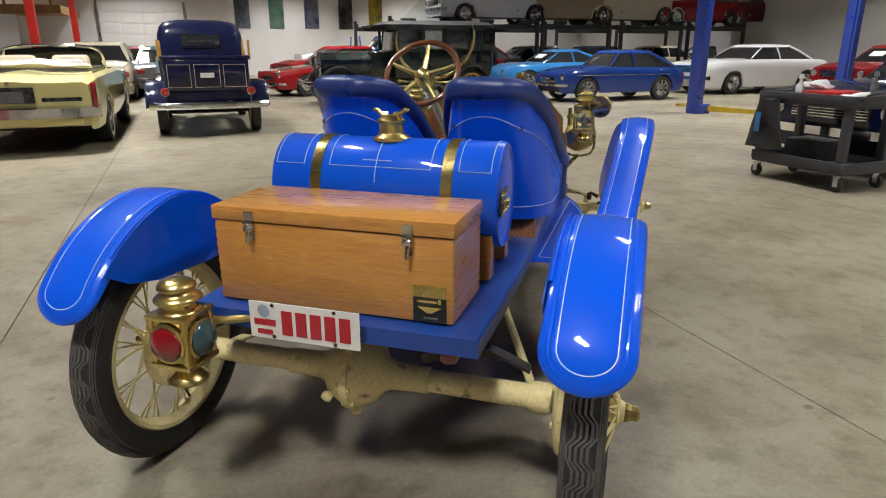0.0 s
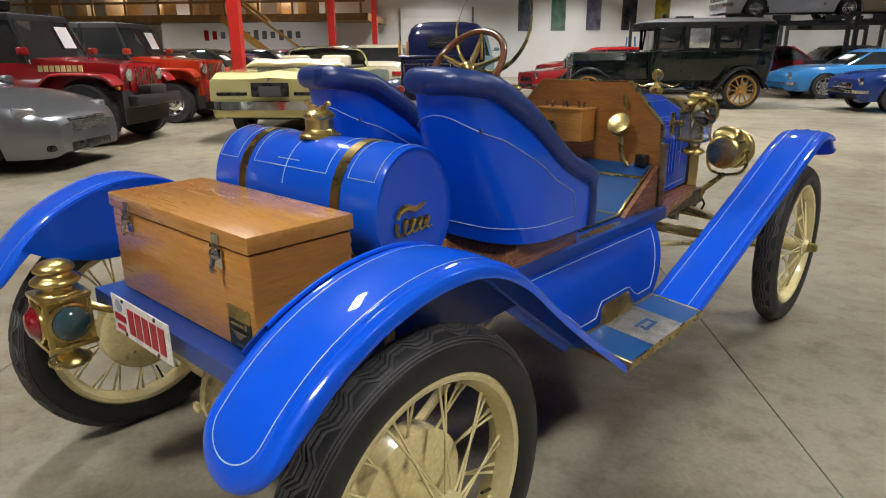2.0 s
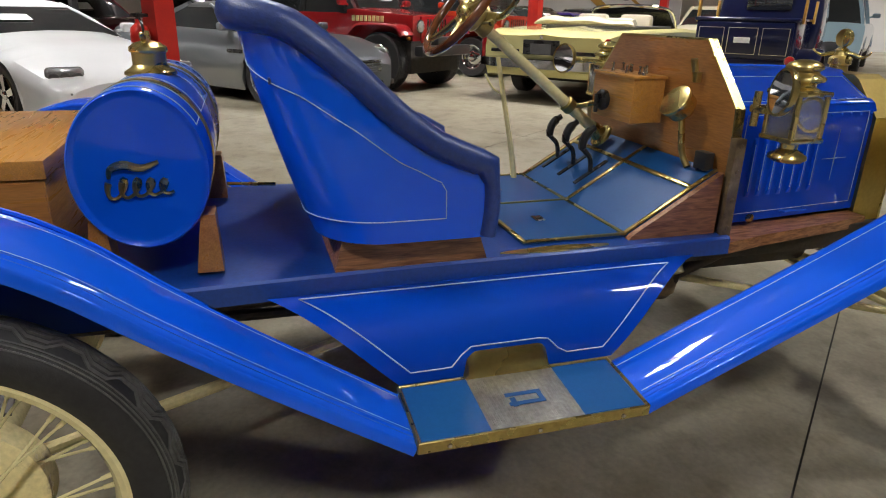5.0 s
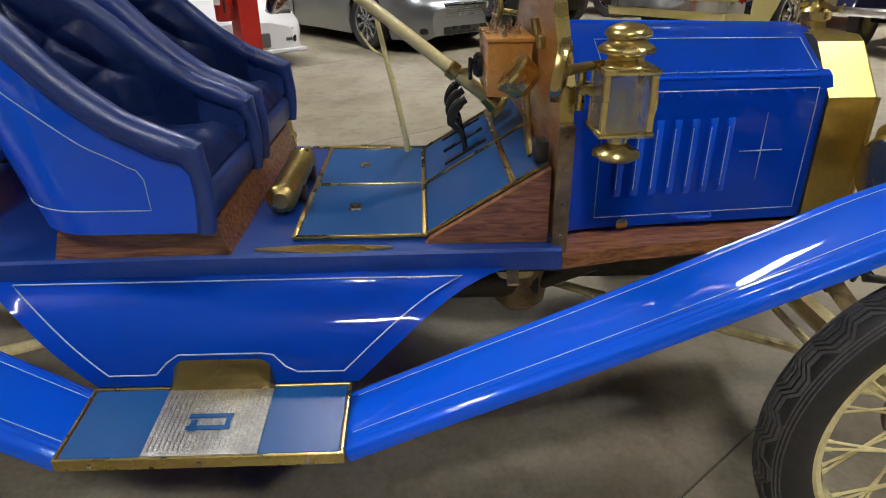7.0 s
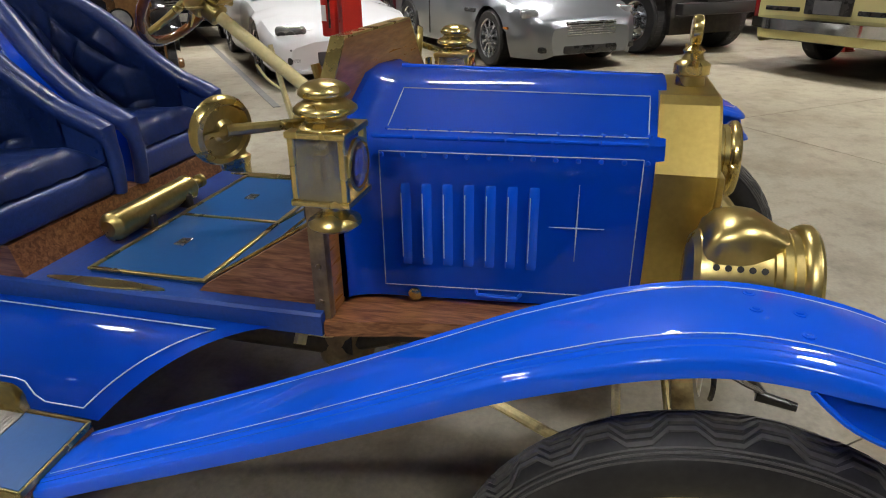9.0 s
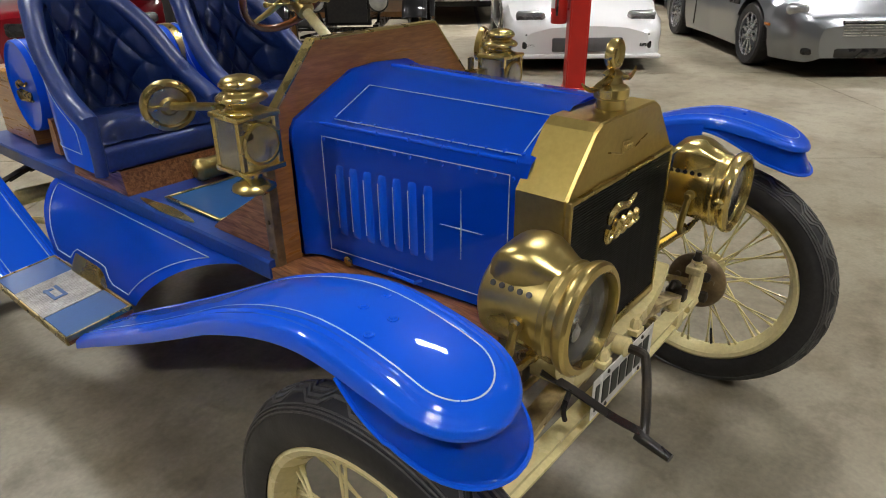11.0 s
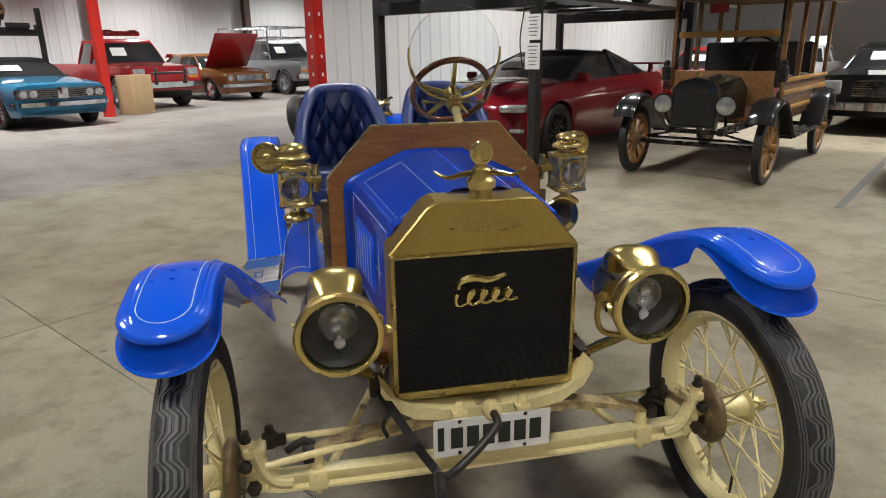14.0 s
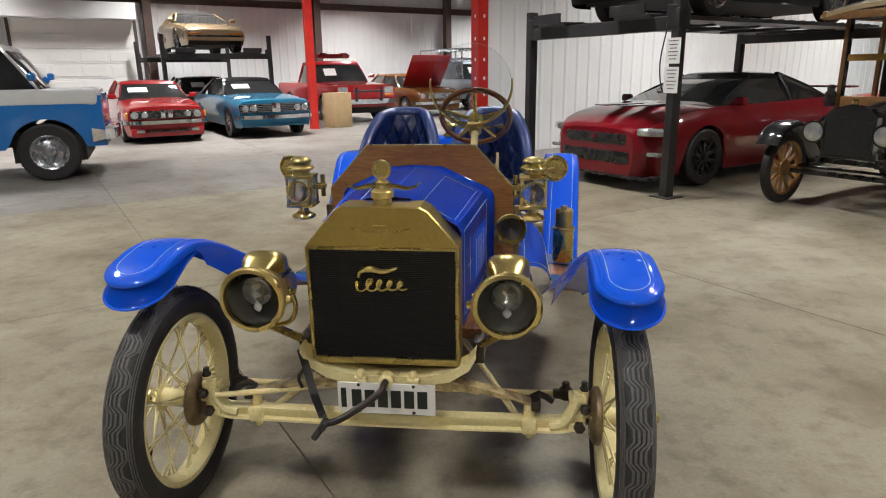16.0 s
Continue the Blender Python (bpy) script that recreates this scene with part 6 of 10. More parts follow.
# rear axle
group_at()
bm = bmesh.new()
turn = Matrix.Translation((0, 0, R_TYRE - 0.01)) @ Matrix.Rotation(radians(90), 4, "Y")
lathe(bm, [(0.040, -0.60), (0.046, -0.585), (0.046, -0.55), (0.036, -0.53), (0.034, -0.235), (0.041, -0.230), (0.041, -0.205), (0.040, -0.20), (0.044, -0.12), (0.054, -0.095), (0.088, -0.070), (0.108, -0.030), (0.112, -0.014), (0.122, -0.012), (0.122, 0.012), (0.112, 0.014), (0.108, 0.030), (0.088, 0.070), (0.054, 0.095), (0.044, 0.12), (0.040, 0.20), (0.041, 0.205), (0.041, 0.230), (0.034, 0.235), (0.036, 0.53), (0.046, 0.55), (0.046, 0.585), (0.040, 0.60)], turn, 32)
axle = cpart("rear_axle", bm, CREAM_WORN, "chipped cream rear axle with a round differential housing")
for k in range(7):
    bm = bmesh.new()
    a = radians(150 + 35 * k)
    rod(bm, (-0.02, 0.108 * math.cos(a), R_TYRE - 0.01 + 0.108 * math.sin(a)), (0.02, 0.108 * math.cos(a), R_TYRE - 0.01 + 0.108 * math.sin(a)), 0.012, seg=8)
    part("bolt", bm, CREAM_WORN, axle)
bm = bmesh.new()
lathe(bm, [(0.018, 0), (0.018, 0.012), (0.010, 0.016)], Matrix.Translation((-0.055, -0.105, R_TYRE - 0.05)) @ Matrix.Rotation(radians(100), 4, "X"), 6)
part("filler_plug", bm, CREAM_WORN, axle)
bm = bmesh.new()
lathe(bm, [(0.020, 0), (0.016, 0.014)], Matrix.Translation((0.0, -0.03, R_TYRE - 0.13)) @ Matrix.Rotation(radians(180), 4, "X"), 6)
part("drain_plug", bm, CREAM_WORN, axle)
for side in (1, -1):
    bm = bmesh.new()
    rod(bm, (0.55 * side, 0.04, R_TYRE - 0.04), (0.05 * side, 1.35, 0.42), 0.014, seg=10)
    cpart("radius_rod", bm, CREAM_WORN)
bm = bmesh.new()
rod(bm, (0, 0.08, R_TYRE), (0, 1.45, 0.46), 0.035, 0.04, 14)
cpart("torque_tube", bm, IRON)
for y, z0, z1, mat in ((0.03, 0.56, 0.43, IRON), (2.545, 0.490, 0.372, DRUM_CREAM)):
    bm = bmesh.new()
    for k in range(5):
        L = (0.53 if y < 1 else 0.465) - 0.085 * k
        pts = []
        for j in range(17):
            x = -L + 2 * L * j / 16
            pts.append(V(x, y, z1 + (z0 - z1) * (1 - (x / 0.55) ** 2) - 0.009 * k))
        rings = [[p + V(0, -0.022, -0.004), p + V(0, 0.022, -0.004), p + V(0, 0.022, 0.004), p + V(0, -0.022, 0.004)] for p in pts]
        loft(bm, rings, True, True)
    cpart("leaf_spring", bm, mat, "transverse leaf spring")
bm = bmesh.new()
lathe(bm, [(0.0, -0.02), (0.026, -0.014), (0.030, 0.0), (0.026, 0.014), (0.012, 0.03), (0.0, 0.031)], Matrix.Translation((0.335, -0.135, 0.535)), 18)
cpart("tail_reflector", bm, RED_LENS, "small round dark red reflector under the deck")

# front axle: dropped beam, perches, knuckles, rods
bm = bmesh.new()
rings = []
for x, z in ((-0.605, 0.362), (-0.585, 0.346), (-0.55, 0.338), (-0.25, 0.333), (0, 0.332), (0.25, 0.333), (0.55, 0.338), (0.585, 0.346), (0.605, 0.362)):
    y = 2.555
    rings.append([V(x, y - 0.020, z - 0.024), V(x, y + 0.020, z - 0.024), V(x, y + 0.020, z - 0.016), V(x, y + 0.006, z - 0.012), V(x, y + 0.006, z + 0.012), V(x, y + 0.020, z + 0.016), V(x, y + 0.020, z + 0.024), V(x, y - 0.020, z + 0.024), V(x, y - 0.020, z + 0.016), V(x, y - 0.006, z + 0.012), V(x, y - 0.006, z - 0.012), V(x, y - 0.020, z - 0.016)])
loft(bm, rings, True, True)
faxle = cpart("front_axle", bm, CREAM, "cream dropped front axle beam")
for side in (1, -1):
    bm = bmesh.new()
    rod(bm, (0.612 * side, 2.552, 0.320), (0.625 * side, 2.545, 0.455), 0.020, 0.017, 12)
    for z in (0.335, 0.435):
        add_box(bm, (0.605 * side, 2.552, z), (0.055, 0.05, 0.026), bev=0.006)
    rod(bm, (0.620 * side, 2.548, R_TYRE), (0.700 * side, 2.54, R_TYRE), 0.022, 0.018, 12)
    part("knuckle", bm, CREAM_WORN, faxle)
    bm = bmesh.new()                        # forged elbow that carries the king pin
    elbow = smooth_path([(0.520 * side, 2.557, 0.338), (0.562 * side, 2.560, 0.350), (0.588 * side, 2.562, 0.390), (0.606 * side, 2.560, 0.452)], 6)
    tube(bm, elbow, [0.024 - 0.0004 * k for k in range(len(elbow))], 10)
    part("elbow", bm, CREAM, faxle)
    bm = bmesh.new()
    lathe(bm, [(0.014, -0.03), (0.022, -0.024), (0.022, 0.010), (0.014, 0.016), (0.012, 0.034), (0.0, 0.036)], Matrix.Translation((0.578 * side, 2.435, 0.392)), 10)
    add_box(bm, (0.560 * side, 2.440, 0.385), (0.050, 0.026, 0.030), bev=0.006)
    part("rod_end", bm, IRON, faxle)
    bm = bmesh.new()                        # cotter pin and grease cup beside the hub
    lathe(bm, [(0.012, 0.0), (0.016, 0.006), (0.016, 0.020), (0.009, 0.026)], Matrix.Translation((0.628 * side, 2.566, 0.405)) @ Matrix.Rotation(radians(-90), 4, "X"), 8)
    part("grease_cup", bm, IRON, faxle)
    bm = bmesh.new()
    lathe(bm, [(0.014, 0), (0.016, 0.006), (0.010, 0.016), (0.010, 0.03)], Matrix.Translation((0.626 * side, 2.545, 0.455)), 8)
    part("king_pin", bm, IRON, faxle)
    bm = bmesh.new()
    lathe(bm, [(0.018, 0), (0.018, 0.018), (0.010, 0.022)], Matrix.Translation((0.612 * side, 2.575, 0.345)) @ Matrix.Rotation(radians(-90), 4, "X"), 6)
    part("axle_nut", bm, IRON, faxle)
    bm = bmesh.new()
    rod(bm, (0.455 * side, 2.55, 0.30), (0.455 * side, 2.55, 0.405), 0.018, seg=12)
    add_box(bm, (0.455 * side, 2.55, 0.333), (0.05, 0.055, 0.058), bev=0.008)
    lathe(bm, [(0.014, 0), (0.014, 0.012), (0.008, 0.02)], Matrix.Translation((0.455 * side, 2.55, 0.30)) @ Matrix.Rotation(math.pi, 4, "X"), 6)
    part("spring_perch", bm, CREAM_WORN, faxle)
    bm = bmesh.new()
    tube(bm, [(0.462 * side, 2.53, 0.415), (0.485 * side, 2.53, 0.43), (0.508 * side, 2.53, 0.42), (0.53 * side, 2.53, 0.405)], 0.011, 8)
    add_box(bm, (0.475 * side, 2.545, 0.405), (0.03, 0.06, 0.036), bev=0.006)
    part("shackle", bm, IRON, faxle)
    bm = bmesh.new()
    rod(bm, (0.44 * side, 2.54, 0.315), (0.03 * side, 1.62, 0.425), 0.012, seg=10)
    cpart("radius_rod", bm, CREAM_WORN)
bm = bmesh.new()
rod(bm, (-0.60, 2.42, 0.375), (0.60, 2.42, 0.375), 0.010, seg=10)
for side in (1, -1):
    tube(bm, [(0.60 * side, 2.42, 0.375), (0.615 * side, 2.48, 0.375), (0.62 * side, 2.54, 0.378)], 0.012, 8)
rod(bm, (0.58, 2.585, 0.405), (-0.20, 2.50, 0.47), 0.010, seg=10)
cpart("tie_rod", bm, CREAM_WORN)
# front cross member under the radiator
bm = bmesh.new()
for side in (1, -1):
    rings = []
    for x, z, h in ((0.0, 0.478, 0.028), (0.12, 0.480, 0.032), (0.20, 0.497, 0.036), (0.262, 0.535, 0.030), (0.285, 0.575, 0.022)):
        rings.append([V(x * side, 2.50, z - h / 2), V(x * side, 2.575, z - h / 2), V(x * side, 2.575, z + h / 2), V(x * side, 2.50, z + h / 2)])
    loft(bm, rings, True, True)
cpart("front_cross_member", bm, CREAM, "cream front cross member", sharp=40)
for x in (-0.085, 0.085):
    bm = bmesh.new()
    lathe(bm, [(0.014, 0), (0.014, 0.02), (0.008, 0.03)], Matrix.Translation((x, 2.585, 0.492)), 6)
    add_box(bm, (x, 2.585, 0.488), (0.04, 0.03, 0.016), bev=0.003)
    cpart("spring_clip_bolt", bm, CREAM_WORN)
bm = bmesh.new()
lathe(bm, [(0.024, 0), (0.024, 0.03), (0.016, 0.036)], Matrix.Translation((0, 2.575, 0.490)) @ Matrix.Rotation(radians(-90), 4, "X"), 16)
cpart("crank_bushing", bm, CREAM_WORN)
bm = bmesh.new()
tube(bm, smooth_path([(0, 2.585, 0.490), (0, 2.640, 0.490), (0.008, 2.655, 0.478), (0.06, 2.685, 0.445), (0.125, 2.715, 0.412), (0.165, 2.730, 0.405)], 6), 0.011, 10)
crank = cpart("starting_crank", bm, IRON, "black iron starting crank held by a strap")
bm = bmesh.new()
rod(bm, (0.165, 2.715, 0.405), (0.180, 2.795, 0.396), 0.014, 0.010, 12)
part("grip", bm, BLACK, crank)
bm = bmesh.new()
pts = smooth_path([(0.172, 2.72, 0.420), (0.21, 2.67, 0.46), (0.255, 2.60, 0.52), (0.290, 2.545, 0.560)], 6)
rings = []
for p in pts:
    rings.append([p + V(-0.012, -0.004, 0), p + V(0.012, 0.004, 0), p + V(0.012, 0.007, 0.003), p + V(-0.012, -0.001, 0.003)])
loft(bm, rings, True, True)
tube(bm, smooth_path([(0.262, 2.60, 0.525), (0.285, 2.60, 0.49), (0.275, 2.60, 0.455)], 5), 0.006, 6)
part("strap", bm, BLACK, crank, "black leather strap")

# engine underside and pipes glimpsed between the panels
bm = bmesh.new()
add_box(bm, (0, 2.10, 0.50), (0.30, 0.62, 0.20), bev=0.04)
add_box(bm, (0, 1.62, 0.48), (0.26, 0.34, 0.18), bev=0.05)
cpart("engine", bm, IRON, "oily engine and gearbox under the hood")
bm = bmesh.new()
rod(bm, (0.20, 1.80, 0.44), (0.20, 0.85, 0.44), 0.045, 0.045, 16)
rod(bm, (0.20, 2.0, 0.5), (0.20, 1.80, 0.44), 0.02, 0.03, 12)
rod(bm, (0.20, 0.85, 0.44), (0.24, -0.05, 0.47), 0.015, 0.015, 10)
cpart("muffler", bm, IRON)
bm = bmesh.new()
add_box(bm, (0.245, 1.735, 0.535), (0.09, 0.10, 0.11), bev=0.025, seg=3)
rod(bm, (0.30, 1.72, 0.55), (0.34, 1.72, 0.50), 0.015, seg=8)
cpart("carburettor", bm, CREAM_WORN)
bm = bmesh.new()
tube(bm, smooth_path([(-0.40, 0.33, 0.66), (-0.42, 0.45, 0.645), (-0.36, 0.62, 0.65)], 6), 0.006, 6)
cpart("fuel_line", bm, BRASS_DULL)

# ---- the parked cars ----
TINT = material("dark_window_glass", (0.012, 0.014, 0.015), 0.05, 0.0, (0.03, 0.032, 0.033), 1.5, coat=1.0, coat_rough=0.02, rough_var=0.02)
CABIN = material("dark_cabin_trim", (0.02, 0.018, 0.017), 0.7, 0.0, (0.035, 0.03, 0.028), 6.0, fine=0.2)
LAMP_GLASS = material("clear_lamp_glass", (0.55, 0.56, 0.56), 0.10, 0.6, (0.32, 0.33, 0.34), 12.0, coat=1.0, rough_var=0.06)
AMBER = material("amber_lens", (0.52, 0.16, 0.015), 0.15, coat=1.0)
TAIL_RED = material("tail_lamp_red", (0.30, 0.008, 0.01), 0.15, coat=1.0)
ALLOY = material("silver_alloy", (0.52, 0.53, 0.55), 0.28, 0.9, (0.38, 0.39, 0.41), 9.0, rough_var=0.08)
DARK_ALLOY = material("black_alloy", (0.02, 0.02, 0.022), 0.3, 0.4, (0.035, 0.035, 0.035), 9.0, rough_var=0.08)
WHITEWALL = material("whitewall_rubber", (0.66, 0.65, 0.61), 0.6, 0.0, (0.55, 0.54, 0.50), 8.0)
WOOD_SPOKE = material("varnished_spoke_wood", (0.30, 0.15, 0.04), 0.35, 0.0, (0.20, 0.09, 0.025), 14.0, coat=0.5)
CANVAS_BLACK = material("black_canvas", (0.010, 0.010, 0.011), 0.75, 0.0, (0.018, 0.018, 0.017), 30.0, fine=0.2, bump=0.1, bump_scale=200.0)
PLASTIC_GREY = material("grey_plastic", (0.09, 0.09, 0.095), 0.55, 0.0, (0.12, 0.12, 0.12), 8.0, fine=0.1)
CAR_RED = paint("red_car_paint", (0.29, 0.007, 0.010))
CAR_ORANGE = paint("orange_red_car_paint", (0.40, 0.030, 0.008))
CAR_DEEPRED = paint("ruby_red_car_paint", (0.17, 0.004, 0.010))
CAR_WHITE = paint("white_car_paint", (0.76, 0.77, 0.78), 0.05)
CAR_SILVER = material("silver_metallic_paint", (0.25, 0.265, 0.285), 0.30, 0.75, (0.235, 0.25, 0.27), 1.0, coat=1.0, coat_rough=0.03, rough_var=0.0)
CAR_YELLOW = paint("pale_yellow_car_paint", (0.66, 0.60, 0.26))
CAR_NAVY = paint("navy_car_paint", (0.004, 0.007, 0.036))
CAR_BLACK = paint("black_car_paint", (0.008, 0.008, 0.009), 0.05)
CAR_GREEN = paint("dark_green_car_paint", (0.004, 0.009, 0.007), 0.04)
CAR_MGBLUE = paint("royal_blue_car_paint", (0.008, 0.035, 0.19))
CAR_SKY = paint("sky_blue_car_paint", (0.035, 0.20, 0.48))
CAR_TEAL = paint("teal_car_paint", (0.020, 0.14, 0.25))
CAR_GOLD = material("gold_metallic_paint", (0.40, 0.29, 0.16), 0.32, 0.6, (0.34, 0.24, 0.13), 2.0, coat=1.0, coat_rough=0.04, rough_var=0.06)
CAR_BRONZE = paint("orange_brown_car_paint", (0.13, 0.050, 0.012))
CAR_BLUE = paint("medium_blue_car_paint", (0.015, 0.17, 0.52))
CAR_TAN = paint("tan_car_paint", (0.36, 0.28, 0.17))
CAR_CREAM = paint("cream_car_paint", (0.62, 0.56, 0.42))
CAR_MAROON = paint("maroon_car_paint", (0.10, 0.006, 0.012))
CAR_PURPLE = paint("purple_car_paint", (0.05, 0.02, 0.20))


def tyre_and_rim(r, w, style, rim_mat, band=None):
    """Meshes for a road wheel standing upright, its face towards +x."""
    turn = Matrix.Rotation(radians(90), 4, "Y")
    k = {"wood": 0.80, "truck": 0.60, "wire": 0.70, "low": 0.76, "steel": 0.64}.get(style, 0.68)
    ri = r * k
    bm = bmesh.new()
    lathe(bm, [(ri, -w / 2 * 0.9), (r * 0.93, -w / 2), (r * 0.985, -w / 2 * 0.86), (r, -w / 2 * 0.6), (r, w / 2 * 0.6), (r * 0.985, w / 2 * 0.86), (r * 0.93, w / 2), (ri, w / 2 * 0.9), (ri * 0.97, w / 2 * 0.6), (ri * 0.97, -w / 2 * 0.6)], turn, 40, caps=False)
    n = 44
    for i in range(n):                      # tread blocks
        a = i * math.tau / n
        m = Matrix.Rotation(a, 4, "X") @ Matrix.Translation((0, 0, r))
        for s in (-1, 1):
            add_box(bm, (s * w * 0.22, 0, 0), (w * 0.30, math.tau * r / n * 0.66, 0.012 if style == "truck" else 0.005), m)
    ty = finish(bm, "tyre", RUBBER, 30)
    wall = None
    if band:
        bm = bmesh.new()
        lathe(bm, [(ri * 1.05, w / 2 * 0.94), (ri * 1.22, w / 2 + 0.003), (ri * 1.22, w / 2 - 0.004)], turn, 36, caps=False)
        wall = finish(bm, "whitewall", band)
    bm = bmesh.new()
    lathe(bm, [(ri * 0.98, w / 2 * 0.90), (ri * 1.02, w / 2 * 0.96), (ri * 1.0, w / 2 * 0.98), (ri * 0.93, w / 2 * 0.90), (ri * 0.90, w * 0.2), (ri * 0.90, -w * 0.3), (ri * 0.98, -w / 2 * 0.9)], turn, 36, caps=False)
    sp = bmesh.new()                        # one spoke or slot, turned round the hub later
    count, piece = 12, "spoke"
    if style == "wood":
        rings = []
        for q, ww in ((0.05, 0.020), (ri * 0.35, 0.016), (ri * 0.93, 0.013)):
            rings.append([V(0.018 * c + 0.012, ww * s, q) for c, s in ((1, 0.6), (0.6, 1), (-0.6, 1), (-1, 0.6), (-1, -0.6), (-0.6, -1), (0.6, -1), (1, -0.6))])
        loft(sp, rings, True, True)
        lathe(bm, [(0.09, -0.02), (0.09, 0.03), (0.05, 0.04), (0.045, 0.10), (0.03, 0.11)], turn, 20)
    elif style in ("steel", "truck"):
        lathe(bm, [(ri * 0.92, w * 0.28), (ri * 0.80, w * 0.20), (ri * 0.55, w * 0.34), (ri * 0.42, w * 0.36), (ri * 0.32, w * 0.30), (ri * 0.28, w * 0.46), (ri * 0.16, w * 0.50), (0, w * 0.5)], turn, 32, caps=False)
        count, piece = (12 if style == "steel" else 8), "slot_rim"
        add_box(sp, (w * 0.25, 0, ri * 0.70), (0.02, ri * 0.16, ri * 0.20), None, bev=0.005, seg=1)
    else:
        count = {"ten": 10, "five": 5, "low": 7, "wire": 24, "ro": 8}.get(style, 6)
        ww = ri * (0.9 / count if count < 20 else 0.02)
        rings = [[V(w * x, s * ww * f, q) for x, s in ((0.42, 1), (0.42, -1), (0.28, -1), (0.28, 1))] for q, f in ((ri * 0.14, 0.9), (ri * 0.5, 0.75), (ri * 0.93, 1.1))]
        loft(sp, rings, True, True)
        lathe(bm, [(ri * 0.20, w * 0.26), (ri * 0.20, w * 0.44), (ri * 0.10, w * 0.47), (0, w * 0.47)], turn, 20, caps=False)
        lathe(bm, [(ri * 0.55, w * 0.02), (ri * 0.55, w * 0.06), (0, w * 0.06)], turn, 24, caps=False)
    return ty, finish(bm, "wheel", rim_mat, 35), wall, finish(sp, piece, rim_mat, 35), count, piece


WHEELS = {}


def put_wheels(c, places, r, w, style, rim_mat, band=None):
    key = (r, w, style, rim_mat.name, band.name if band else "")
    if key not in WHEELS:
        WHEELS[key] = tyre_and_rim(r, w, style, rim_mat, band)
    ty, rim, wall, spoke, count, piece = WHEELS[key]
    for x, y in places:
        ob = shared("wheel", rim, c, pose(x, y, r, 0, 0, 0 if x > 0 else 180))
        shared("tyre", ty, ob, Matrix())
        if wall:
            shared("whitewall", wall, ob, Matrix())
        for i in range(count):
            shared(piece, spoke, ob, Matrix.Rotation(i * math.tau / count, 4, "X"))


def rounded_ring(y0, y1, w, z, r=0.10, n=4, zf=None):
    """A rounded rectangle, y0 rear to y1 front; zf gives a different height at the front."""
    pts = []
    r = min(r, w * 0.9, (y1 - y0) * 0.45)
    for cx, cy, a0 in ((w - r, y1 - r, 0), (-w + r, y1 - r, 90), (-w + r, y0 + r, 180), (w - r, y0 + r, 270)):
        for k in range(n + 1):
            a = radians(a0 + 90 * k / n)
            pts.append(V(cx + r * math.cos(a), cy + r * math.sin(a), z if zf is None else z + (zf - z) * (cy - y0) / max(0.01, y1 - y0)))
    return pts


